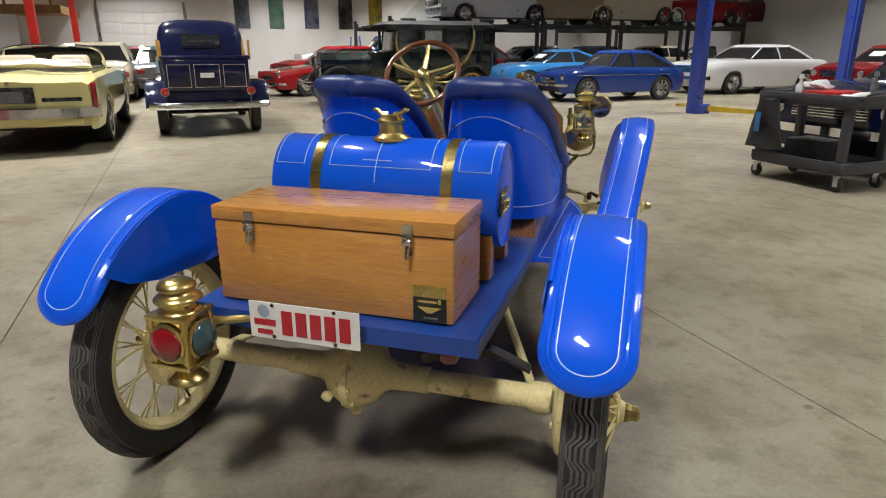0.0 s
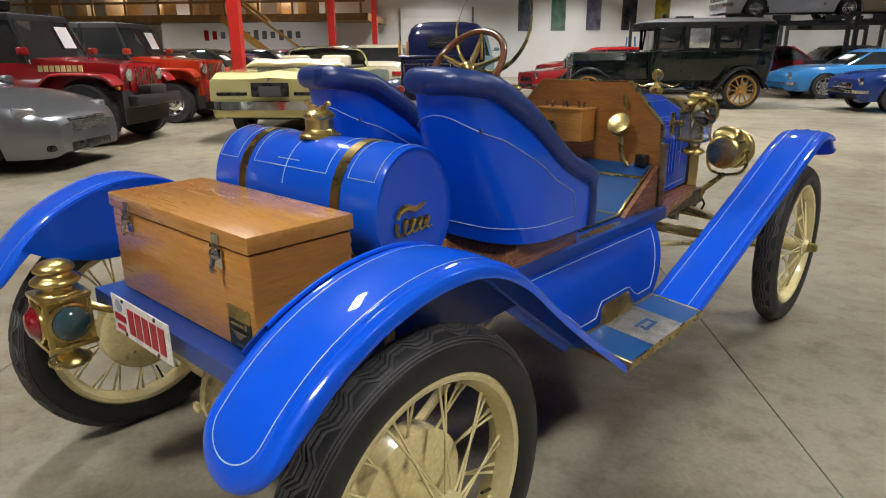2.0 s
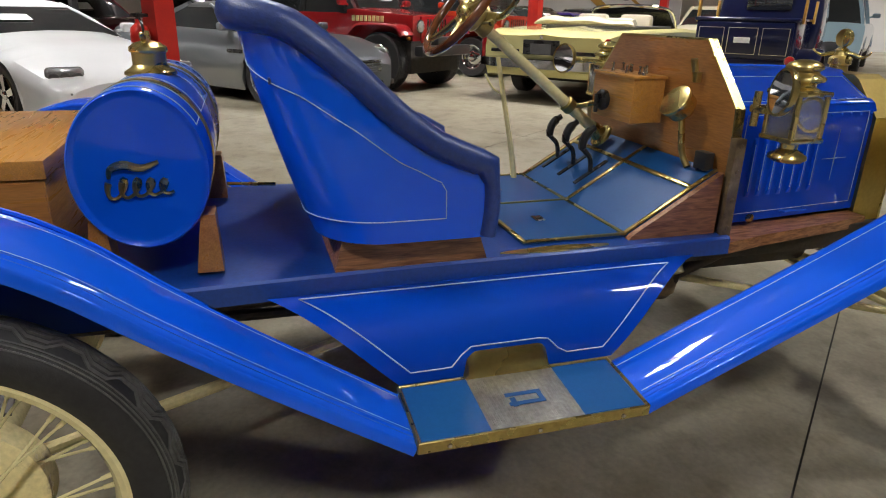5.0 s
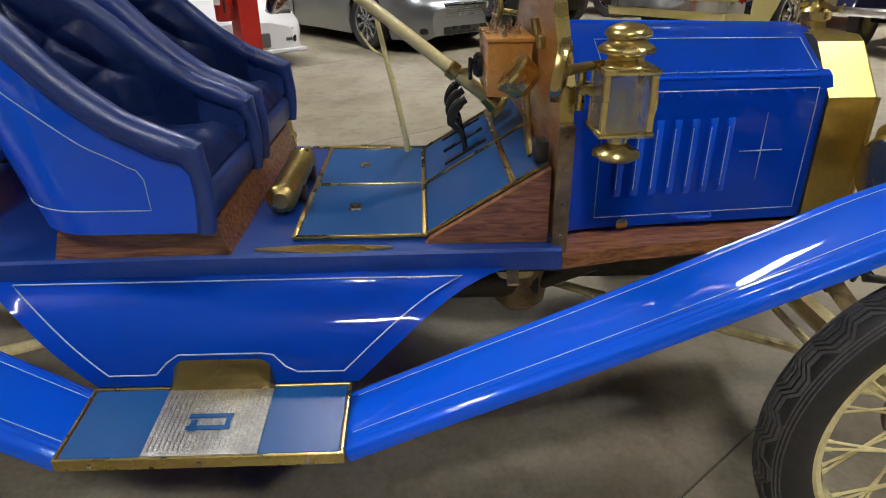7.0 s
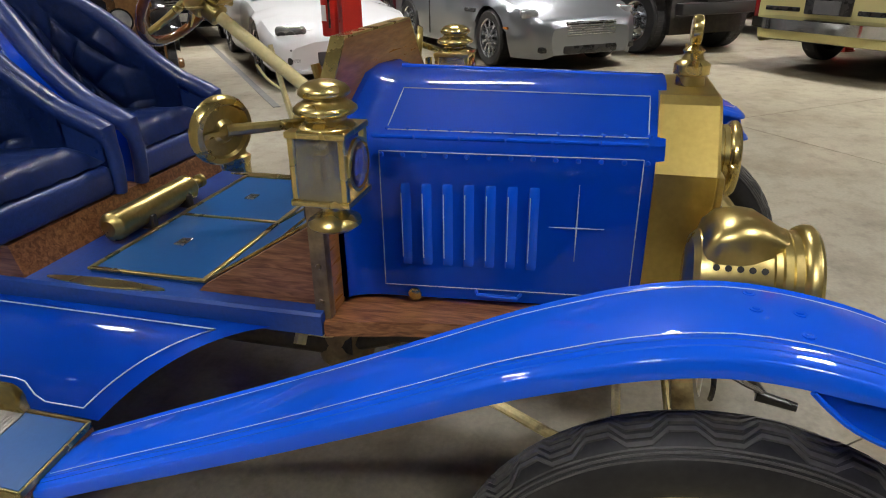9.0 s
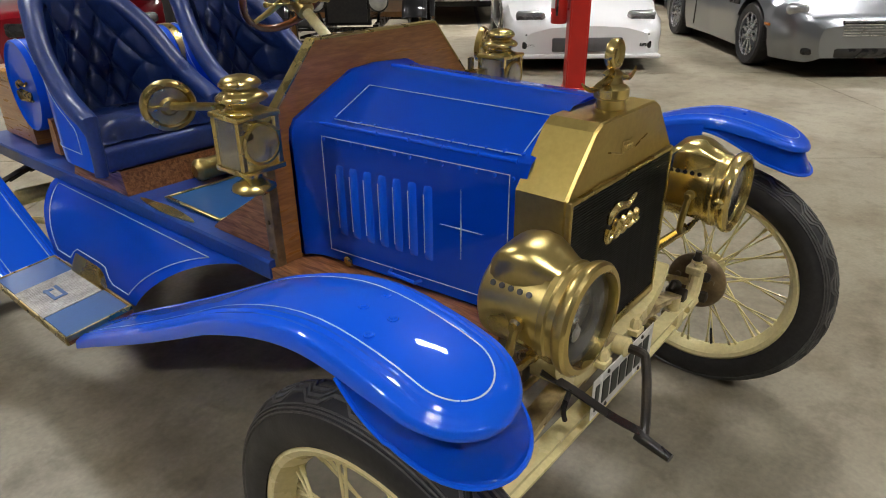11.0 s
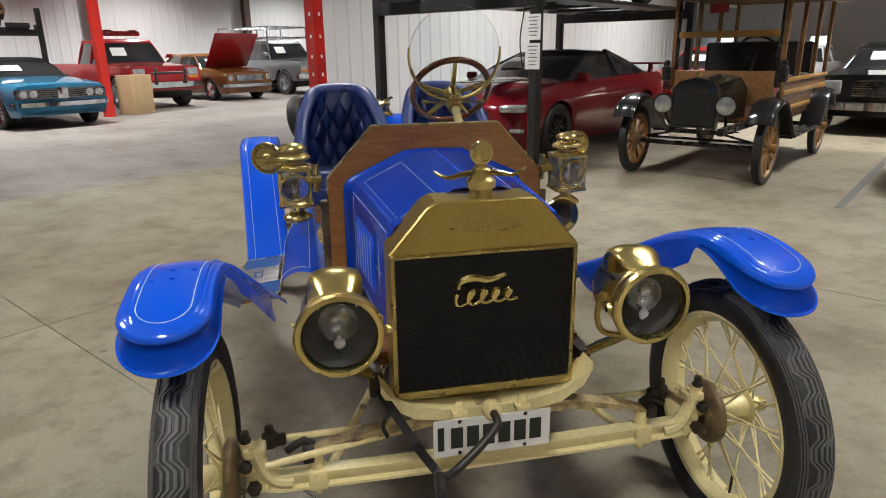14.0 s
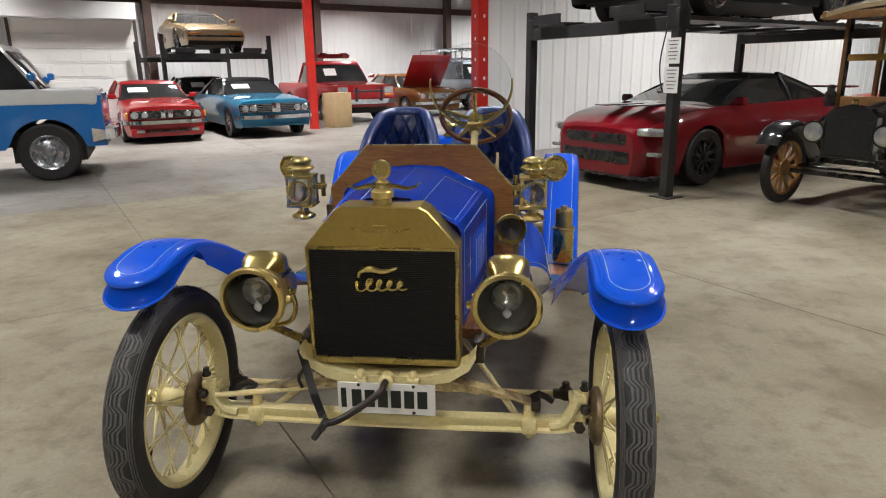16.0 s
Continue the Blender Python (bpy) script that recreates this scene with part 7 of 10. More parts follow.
def modern_car(name, m, label, mat, d, group="cars parked in the hall"):
    """A road car from a table: y runs forward from the front axle."""
    c = thing(name, m, label, "car", group)
    fo, ro, wb, W, r, sill = d["fo"], d["ro"], d["wb"], d["W"], d["r"], d["sill"]
    y1, y0 = fo, -wb - ro
    ra = r * d.get("arch", 1.16)
    n = 76
    ys = sorted({y0 + (y1 - y0) * k / n for k in range(n + 1)} | {y1 - 0.02, y1 - 0.05, y1 - 0.09, y0 + 0.02, y0 + 0.05})
    rings = []
    for y in ys:
        zt = soft_table(d["top"], y)
        w = W / 2 * table(d["plan"], y)
        nose = max(0.0, 1 - (y1 - y) / 0.10) if y > y1 - 0.10 else (max(0.0, 1 - (y - y0) / 0.08) if y < y0 + 0.08 else 0.0)
        cut = sill
        for wy in (0.0, -wb):
            if abs(y - wy) < ra:
                cut = max(cut, r + math.sqrt(ra * ra - (y - wy) ** 2) * 0.97)
        low = sill + nose * nose * d.get("chin", 0.05)
        zt -= nose * nose * d.get("nose_drop", 0.05)
        prof = d.get("side", ((0.93, 0.0), (0.975, 0.22), (1.0, 0.48), (0.995, 0.68), (0.965, 0.88), (0.90, 0.975), (0.60, 1.0), (0.30, 1.0)))
        half = [V(w * f, y, max(low + (zt - low) * h, min(cut, zt - 0.06))) for f, h in prof] + [V(0, y, zt + d.get("crown", 0.02))]
        half = [V(p.x, p.y, p.z + (d.get("crown", 0.02) * (1 - (p.x / w) ** 2) if i >= 6 and i < len(half) - 1 else 0)) for i, p in enumerate(half)]
        rings.append(half + [V(-p.x, p.y, p.z) for p in reversed(half[:-1])])
    bm = bmesh.new()
    loft(bm, rings, False)
    for ring in (rings[0], rings[-1]):
        bm.faces.new([bm.verts.new(p) for p in ring])
    body = part("body", bm, mat, c, sharp=32)
    bm = bmesh.new()                        # dark wheel wells and floor
    add_box(bm, (0, (y0 + y1) / 2, sill + 0.10), (W * 0.80, (y1 - y0) * 0.90, 0.16))
    for wy in (0.0, -wb):
        add_box(bm, (0, wy, r + 0.08), (W * 0.86, ra * 1.9, r * 1.1))
    part("underbody", bm, DIRTY, c, smooth=False)
    put_wheels(c, [(s * (W / 2 - d.get("tw", 0.22) / 2 - d.get("inset", 0.02)), y) for s in (1, -1) for y in (0.0, -wb)], r, d.get("tw", 0.22), d.get("style", "ten"), d.get("rim", ALLOY), d.get("band"))
    cab = d.get("cabin")
    if cab:
        r0, r1, f1, f0, zb, zr, w0, w1 = cab      # rear base, rear roof, front roof, front base, belt, roof, half widths
        def ring_at(t, grow=0.0):
            return rounded_ring(r0 + (r1 - r0) * t - grow, f0 + (f1 - f0) * t + grow, w0 + (w1 - w0) * t + grow, zb + (zr - zb) * t, 0.09)
        bm = bmesh.new()
        loft(bm, [ring_at(-0.08), ring_at(0.3), ring_at(0.6), ring_at(0.92)], True, True)
        part("window", bm, TINT, c, sharp=40)
        roof_mat = d.get("roof", mat)
        bm = bmesh.new()
        top = ring_at(1.0)
        cx = V(0, (r1 + f1) / 2, zr)
        rows = [ring_at(0.86, 0.006), ring_at(0.93, 0.008), top]
        for s, h in ((0.9, 0.018), (0.7, 0.034), (0.4, 0.045), (0.1, 0.049)):
            rows.append([cx + (p - cx) * s + V(0, 0, h) for p in top])
        loft(bm, rows, True, True)
        part("roof", bm, roof_mat, c, sharp=40)
        for s in (1, -1):
            posts = [((w0 - 0.03) * s, r0 + 0.05, (w1 - 0.03) * s, r1 + 0.04, 0.055), ((w0 - 0.02) * s, f0 - 0.05, (w1 - 0.02) * s, f1 - 0.04, 0.026)]
            for yb in d.get("pillars", ()):
                posts.append((w0 * s, yb, w1 * s, yb + (r1 - r0) * 0.05, 0.032))
            for xa, ya, xb, yb, ww in posts:
                bm = bmesh.new()
                tube(bm, [V(xa, ya, zb - 0.03), V((xa + xb) / 2 * 1.01, (ya + yb) / 2, (zb + zr) / 2), V(xb, yb, zr - 0.01)], ww, 6)
                part("pillar", bm, roof_mat if d.get("roof_pillars") else mat, c)
    for k, row in enumerate(d.get("extra", ())):
        kind, args = row[0], row[1:]
        if kind == "round":                 # mirrored round lamp: x, y, z, radius, material, yaw
            x, y, z, rr, mt = args[:5]
            for s in (1, -1):
                bm = bmesh.new()
                lathe(bm, [(rr * 1.12, -0.03), (rr * 1.14, 0.008), (rr * 1.0, 0.016)], Matrix.Translation((s * x, y, z)) @ Matrix.Rotation(radians(-90 if y > -wb / 2 else 90), 4, "X"), 20)
                lamp = part("headlight" if y > -wb / 2 else "tail_light", bm, CHROME, c)
                bm = bmesh.new()
                lathe(bm, [(rr, 0.014), (rr * 0.7, 0.024), (0, 0.03)], Matrix.Translation((s * x, y, z)) @ Matrix.Rotation(radians(-90 if y > -wb / 2 else 90), 4, "X"), 20)
                part("lens", bm, mt, lamp)
        elif kind == "lamp":                # mirrored shaped lamp: x, y, z, size, material, yaw
            x, y, z, size, mt = args[:5]
            yaw = args[5] if len(args) > 5 else 0
            for s in (1, -1):
                bm = bmesh.new()
                add_box(bm, (0, 0, 0), size, Matrix.Translation((s * x, y, z)) @ Matrix.Rotation(radians(-yaw * s), 4, "Z"), bev=min(size) * 0.42, seg=3)
                part("headlight" if y > -wb / 2 else "tail_light", bm, mt, c)
        elif kind == "box":                 # one plain shaped part: name, centre, size, material, bevel
            nm, ctr, size, mt = args[:4]
            bm = bmesh.new()
            add_box(bm, ctr, size, bev=args[4] if len(args) > 4 else min(size) * 0.3, seg=2)
            part(nm, bm, mt, c)
        elif kind == "pair":
            nm, ctr, size, mt = args[:4]
            for s in (1, -1):
                bm = bmesh.new()
                add_box(bm, (ctr[0] * s, ctr[1], ctr[2]), size, bev=args[4] if len(args) > 4 else min(size) * 0.3, seg=2)
                part(nm, bm, mt, c)
        elif kind == "bar":                 # a bent bumper bar round the end: y, z, height, half width, depth, material
            y, z, h, hw, dep, mt = args
            bm = bmesh.new()
            sg = 1 if y > -wb / 2 else -1
            rings2 = []
            for t in range(-8, 9):
                u = t / 8
                p = V(hw * (u * 1.0), y - sg * 0.20 * abs(u) ** 4, z)
                rings2.append([p + V(0, -dep / 2, -h / 2), p + V(0, dep / 2, -h / 2 * 0.7), p + V(0, dep / 2, h / 2 * 0.7), p + V(0, -dep / 2, h / 2)] if sg > 0 else [p + V(0, dep / 2, -h / 2), p + V(0, -dep / 2, -h / 2 * 0.7), p + V(0, -dep / 2, h / 2 * 0.7), p + V(0, dep / 2, h / 2)])
            loft(bm, rings2, True, True)
            part("bumper", bm, mt, c, sharp=50)
        elif kind == "slats":               # grille: y, z0, z1, half width, count, material
            y, z0, z1, hw, cnt, mt = args
            bm = bmesh.new()
            add_box(bm, (0, y - 0.03, (z0 + z1) / 2), (hw * 2, 0.06, z1 - z0), bev=0.01)
            g = part("grille", bm, BLACK, c)
            for i in range(cnt):
                bm = bmesh.new()
                add_box(bm, (0, y + 0.004, z0 + (i + 0.5) * (z1 - z0) / cnt), (hw * 1.94, 0.016, (z1 - z0) / cnt * 0.34))
                part("slat", bm, mt, g, smooth=False)
        elif kind == "sheet":               # price sheet on the windscreen
            x, w, h = args
            r0, r1, f1, f0, zb, zr, w0, w1 = cab
            bm = bmesh.new()
            sl = math.atan2(f0 - f1, zr - zb)
            add_box(bm, (x, 0.012, 0), (w, 0.004, h), Matrix.Translation((0, (f0 + f1) / 2 + 0.01, (zb + zr) / 2)) @ Matrix.Rotation(sl, 4, "X"))
            part("price_sheet", bm, PAPER, c, smooth=False)
        elif kind == "mirror":
            x, y, z = args
            for s in (1, -1):
                bm = bmesh.new()
                add_box(bm, (s * (x + 0.08), y, z + 0.04), (0.17, 0.10, 0.11), bev=0.035, seg=3)
                rod(bm, (s * (x - 0.06), y, z), (s * (x + 0.05), y, z + 0.02), 0.02, seg=6)
                part("mirror", bm, mat, c)
    return c


U_HEAD, V_HEAD, U_BACK = -90, 0, 90       # turns: towards +a, +b, -a

# white sports coupe beside the red post
coupe_white = modern_car("sports_coupe", hall(-5.55, 3.08, 0, U_HEAD), "white wide-body sports coupe with a low front lip", CAR_WHITE, dict(
    fo=0.94, ro=0.98, wb=2.55, W=1.83, r=0.325, sill=0.15, tw=0.25, style="five", rim=CHROME, chin=0.0, nose_drop=0.02, crown=0.05,
    side=((0.95, 0.0), (1.0, 0.12), (0.985, 0.35), (1.0, 0.60), (0.985, 0.80), (0.93, 0.93), (0.62, 1.0), (0.30, 1.0)),
    top=[(-3.6, 0.86), (-3.2, 0.92), (-2.2, 0.92), (-1.0, 0.88), (-0.62, 0.86), (0.1, 0.75), (0.55, 0.63), (0.80, 0.54), (0.94, 0.43)],
    plan=[(-3.53, 0.84), (-3.3, 0.95), (-2.55, 1.0), (-1.2, 0.95), (0, 1.0), (0.60, 0.98), (0.80, 0.93), (0.90, 0.84), (0.94, 0.74)],
    cabin=(-2.95, -2.05, -1.42, -0.58, 0.87, 1.20, 0.76, 0.55), pillars=(-1.75,),
    extra=[("pair", "fog_lamp", (0.60, 0.905, 0.385), (0.19, 0.06, 0.055), LAMP_GLASS, 0.02), ("box", "air_intake", (0, 0.925, 0.29), (0.78, 0.08, 0.15), PLASTIC_GREY, 0.015), ("pair", "side_duct", (0.64, 0.895, 0.285), (0.17, 0.09, 0.095), BLACK, 0.03),
           ("box", "front_lip", (0, 0.80, 0.165), (1.66, 0.36, 0.05), CAR_WHITE, 0.022), ("sheet", 0.28, 0.44, 0.16), ("mirror", 0.82, -0.66, 0.90), ("box", "bumper_seam", (0, 0.905, 0.452), (1.1, 0.012, 0.006), PLASTIC_GREY, 0.001),
           ("box", "rear_wing", (0, -3.32, 1.16), (1.56, 0.24, 0.035), CAR_WHITE, 0.014), ("pair", "wing_stay", (0.62, -3.30, 1.04), (0.05, 0.14, 0.22), CAR_WHITE, 0.02)]))
for sx in (1, -1):                          # flush clear headlights, three round lamps in each
    hm = Matrix.Translation((0.62 * sx, 0.735, 0.565)) @ Matrix.Rotation(radians(-16 * sx), 4, "Z") @ Matrix.Rotation(radians(-26), 4, "X")
    bm = bmesh.new()
    add_box(bm, (0, 0, 0), (0.34, 0.10, 0.135), hm, bev=0.045, seg=4)
    hl = part("headlight", bm, LAMP_GLASS, coupe_white)
    for k in (-1, 0, 1):
        bm = bmesh.new()
        lathe(bm, [(0.047, 0.0), (0.047, 0.006), (0.036, 0.008), (0.020, 0.003), (0, 0.002)], hm @ Matrix.Translation((0.102 * k, 0.050, 0)) @ Matrix.Rotation(radians(-90), 4, "X"), 18)
        part("lamp_bowl", bm, PLASTIC_GREY, hl)

# silver grand tourer
modern_car("grand_tourer", hall(-5.0, 5.92, 0, U_HEAD), "silver grand touring convertible with ten-spoke wheels", CAR_SILVER, dict(
    fo=0.93, ro=1.0, wb=2.74, W=1.88, r=0.345, sill=0.16, tw=0.25, style="ten", rim=ALLOY, nose_drop=0.06,
    top=[(-3.75, 0.86), (-3.3, 0.93), (-2.4, 0.95), (-1.2, 0.93), (-0.6, 0.92), (0.1, 0.85), (0.6, 0.72), (0.93, 0.56)],
    plan=[(-3.74, 0.80), (-3.4, 0.94), (-2.74, 1.0), (-1.4, 0.94), (0, 1.0), (0.5, 0.95), (0.78, 0.82), (0.93, 0.60)],
    cabin=(-2.7, -1.9, -1.35, -0.45, 0.91, 1.235, 0.78, 0.58), roof=CANVAS_BLACK, pillars=(),
    extra=[("slats", 0.925, 0.42, 0.58, 0.36, 6, ALLOY), ("box", "air_intake", (0, 0.86, 0.26), (0.80, 0.16, 0.11), BLACK, 0.03), ("pair", "side_duct", (0.58, 0.84, 0.27), (0.22, 0.10, 0.07), BLACK, 0.02),
           ("lamp", 0.66, 0.52, 0.665, (0.22, 0.42, 0.11), LAMP_GLASS, 24), ("pair", "marker_lamp", (0.905, 0.42, 0.50), (0.02, 0.12, 0.03), AMBER), ("pair", "side_strake", (0.925, -0.50, 0.66), (0.02, 0.30, 0.05), BLACK),
           ("sheet", 0.18, 0.46, 0.24), ("mirror", 0.84, -0.70, 0.92), ("pair", "door_line", (0.905, -1.9, 0.55), (0.014, 0.012, 0.6), DIRTY, 0.002)]))


def jeep(name, a, b, mat, label, lift=0.0, r=0.40, top_mat=CANVAS_BLACK):
    """A square off-roader heading along the row's noses."""
    c = modern_car(name, hall(a, b, lift, U_HEAD), label, mat, dict(
        fo=0.48, ro=0.62, wb=2.38, W=1.52, r=r, sill=0.50, tw=0.28, style="truck", rim=CHROME, inset=-0.10, arch=1.2, nose_drop=0.0, chin=0.0, crown=0.012,
        side=((0.97, 0.0), (0.985, 0.2), (0.99, 0.5), (0.99, 0.7), (0.985, 0.93), (0.96, 0.99), (0.60, 1.0), (0.30, 1.0)),
        top=[(-3.0, 1.20), (-0.85, 1.20), (-0.60, 1.24), (-0.40, 1.20), (0.48, 1.14)], plan=[(-3.0, 1.0), (-0.9, 1.0), (-0.5, 0.93), (0.48, 0.78)],
        cabin=(-2.9, -2.82, -0.98, -0.72, 1.20, 1.83, 0.74, 0.66), roof=top_mat, roof_pillars=True, pillars=(-1.7,),
        extra=[("box", "grille", (0, 0.49, 0.93), (0.80, 0.05, 0.40), mat, 0.015), ("round", 0.44, 0.515, 0.98, 0.09, LAMP_GLASS), ("pair", "marker_lamp", (0.60, 0.42, 0.80), (0.08, 0.06, 0.06), AMBER),
               ("box", "bumper", (0, 0.66, 0.62), (1.36, 0.16, 0.16), BLACK_STEEL, 0.03), ("box", "winch", (0, 0.62, 0.76), (0.50, 0.22, 0.14), BLACK_STEEL, 0.04),
               ("sheet", -0.30, 0.30, 0.34), ("mirror", 0.76, -0.75, 1.28)]))
    for k in range(7):
        bm = bmesh.new()
        add_box(bm, (-0.24 + k * 0.08, 0.516, 0.93), (0.035, 0.012, 0.32), bev=0.004, seg=1)
        part("grille_slot", bm, BLACK, c)
    for s in (1, -1):                       # flat flared mudguards
        bm = bmesh.new()
        f = Fender([(-0.62, 0.80), (-0.46, 0.95), (-0.30, 1.02), (0.28, 1.02), (0.46, 0.98), (0.56, 0.86)], 0.80 * s, 0.16 * s, 0, 0, crown=0.012, lip=0.02, n=5)
        f.sheet(bm, 0.01, 30)
        part("mudguard", bm, mat, c)
        bm = bmesh.new()
        f = Fender([(-2.38 - 0.56, 0.80), (-2.38 - 0.42, 0.98), (-2.38, 1.04), (-2.38 + 0.42, 0.98), (-2.38 + 0.56, 0.80)], 0.82 * s, 0.12 * s, 0, 0, crown=0.012, lip=0.02, n=5)
        f.sheet(bm, 0.01, 30)
        part("mudguard", bm, BLACK, c)
        bm = bmesh.new()
        for k in range(8):
            add_box(bm, (0.73 * s * (1 - 0.02), -0.62 + k * 0.085, 1.08 + 0), (0.012, 0.058, 0.085), Matrix.Rotation(radians(0), 4, "Z"))
        part("decal_bar", bm, CAR_YELLOW if mat is CAR_RED else CAR_ORANGE, c, smooth=False)
    bm = bmesh.new()
    for x in (-0.60, 0.60):
        tube(bm, smooth_path([(x, -1.95, 1.1), (x, -1.95, 1.6), (x * 0.9, -1.9, 1.74), (0, -1.9, 1.75)], 4), 0.03, 8)
    part("roll_bar", bm, BLACK_STEEL, c)
    return c


jeep("off_roader", -5.05, 8.22, CAR_RED, "red open off-roader with big mud tyres and black soft top", 0.0, 0.44)
jeep("off_roader", -5.25, 11.3, CAR_ORANGE, "orange-red off-roader with chrome wheels and black top", 0.0, 0.38)


def sedan(name, m, mat, label, **k):
    """A plain saloon or coupe; the keywords change its table."""
    d = dict(fo=0.85, ro=1.05, wb=2.70, W=1.78, r=0.32, sill=0.20, tw=0.20, style="steel", rim=CHROME, nose_drop=0.02, chin=0.03,
             top=[(-3.75, 0.80), (-3.5, 0.92), (-2.6, 0.95), (-0.9, 0.95), (-0.5, 0.96), (0.3, 0.93), (0.85, 0.82)],
             plan=[(-3.75, 0.86), (-3.5, 0.96), (-2.7, 1.0), (0, 1.0), (0.6, 0.97), (0.85, 0.88)],
             cabin=(-3.05, -2.45, -1.15, -0.55, 0.94, 1.36, 0.78, 0.60), pillars=(-1.85,),
             extra=[("round", 0.66, 0.86, 0.68, 0.075, LAMP_GLASS), ("slats", 0.87, 0.58, 0.76, 0.48, 6, CHROME), ("bar", 0.93, 0.45, 0.13, 0.88, 0.08, CHROME), ("bar", -3.82, 0.46, 0.13, 0.88, 0.08, CHROME),
                    ("sheet", 0.2, 0.40, 0.22), ("lamp", 0.66, -3.76, 0.70, (0.26, 0.05, 0.12), TAIL_RED)])
    d.update(k)
    return modern_car(name, m, label, mat, d)


sedan("saloon_car", hall(-5.6, 13.9, 0, U_HEAD), CAR_BLACK, "black saloon parked in the row")
sedan("saloon_car", hall(-5.6, 16.4, 0, U_HEAD), CAR_GREEN, "dark saloon parked in the row")
sedan("saloon_car", hall(-5.7, 19.2, 0, U_HEAD), CAR_PURPLE, "dark purple low coupe parked in the row", cabin=(-3.05, -2.3, -1.2, -0.5, 0.90, 1.24, 0.76, 0.58))
sedan("saloon_car", hall(-5.7, 21.6, 0, U_HEAD), CAR_BLACK, "black coupe parked in the row")
sedan("saloon_car", hall(-5.7, 24.0, 0, U_HEAD), CAR_MAROON, "maroon saloon parked in the row")

# ruby red muscle coupe under the lift
modern_car("muscle_coupe", hall(-4.62, -2.30, 0, U_HEAD), "ruby red muscle coupe with black hood stripe and rear wing", CAR_DEEPRED, dict(
    fo=0.98, ro=1.08, wb=2.72, W=1.93, r=0.355, sill=0.17, tw=0.28, style="ten", rim=DARK_ALLOY, nose_drop=0.03, chin=0.0,
    top=[(-3.8, 0.98), (-3.4, 1.03), (-2.5, 1.02), (-1.3, 0.99), (-0.6, 1.0), (0.1, 0.96), (0.6, 0.86), (0.98, 0.73)],
    plan=[(-3.8, 0.84), (-3.5, 0.95), (-2.72, 1.0), (-1.4, 0.95), (0, 1.0), (0.5, 0.97), (0.75, 0.90), (0.90, 0.78), (0.98, 0.66)],
    cabin=(-3.05, -2.0, -1.35, -0.35, 0.98, 1.335, 0.80, 0.58), roof=CAR_BLACK, roof_pillars=True, pillars=(-2.0,),
    extra=[("box", "grille", (0, 0.955, 0.605), (1.06, 0.08, 0.15), BLACK, 0.04), ("box", "air_intake", (0, 0.93, 0.38), (1.20, 0.12, 0.18), BLACK, 0.04), ("lamp", 0.76, 0.80, 0.70, (0.34, 0.22, 0.10), LAMP_GLASS, 30), ("pair", "fog_lamp", (0.80, 0.83, 0.44), (0.24, 0.10, 0.05), LAMP_GLASS),
           ("box", "splitter", (0, 0.88, 0.155), (1.80, 0.34, 0.03), BLACK, 0.01), ("pair", "hood_stripe", (0.20, 0.10, 0.984), (0.22, 1.2, 0.012), CAR_BLACK, 0.004), ("box", "rear_wing", (0, -3.70, 1.13), (1.60, 0.24, 0.03), CAR_DEEPRED, 0.012), ("pair", "wing_stay", (0.6, -3.66, 1.07), (0.05, 0.12, 0.12), CAR_DEEPRED),
           ("sheet", 0.25, 0.5, 0.26), ("mirror", 0.86, -0.62, 0.98), ("box", "emblem", (0.0, 1.0, 0.62), (0.08, 0.01, 0.06), CAR_DEEPRED, 0.003)]))

# facing cars of the annex
modern_car("coupe", hall(-0.08, -12.45, 0, V_HEAD), "red boxy coupe with four round headlights", CAR_RED, dict(
    fo=0.86, ro=1.1, wb=2.62, W=1.72, r=0.315, sill=0.17, tw=0.20, style="ro", rim=ALLOY, nose_drop=0.01, chin=0.0,
    top=[(-3.72, 0.86), (-2.6, 0.93), (-0.6, 0.94), (0.86, 0.78)], plan=[(-3.72, 0.90), (-3.4, 0.97), (0.5, 0.98), (0.86, 0.90)],
    cabin=(-3.0, -2.35, -1.15, -0.42, 0.92, 1.30, 0.76, 0.60), pillars=(-1.8,),
    extra=[("round", 0.64, 0.87, 0.62, 0.075, LAMP_GLASS), ("round", 0.44, 0.87, 0.62, 0.065, LAMP_GLASS), ("box", "grille", (0, 0.86, 0.62), (1.44, 0.05, 0.17), BLACK, 0.01), ("pair", "kidney_grille", (0.075, 0.885, 0.635), (0.10, 0.04, 0.19), CHROME, 0.02), ("bar", 0.93, 0.46, 0.11, 0.86, 0.10, CHROME),
           ("box", "air_dam", (0, 0.86, 0.24), (1.50, 0.10, 0.18), CAR_RED, 0.03), ("box", "air_slot", (0, 0.915, 0.27), (0.9, 0.02, 0.05), BLACK), ("pair", "fog_lamp", (0.56, 0.91, 0.28), (0.16, 0.04, 0.06), LAMP_GLASS), ("lamp", 0.80, 0.84, 0.62, (0.06, 0.08, 0.14), AMBER),
           ("sheet", 0.30, 0.42, 0.22), ("mirror", 0.80, -0.55, 0.95)]))
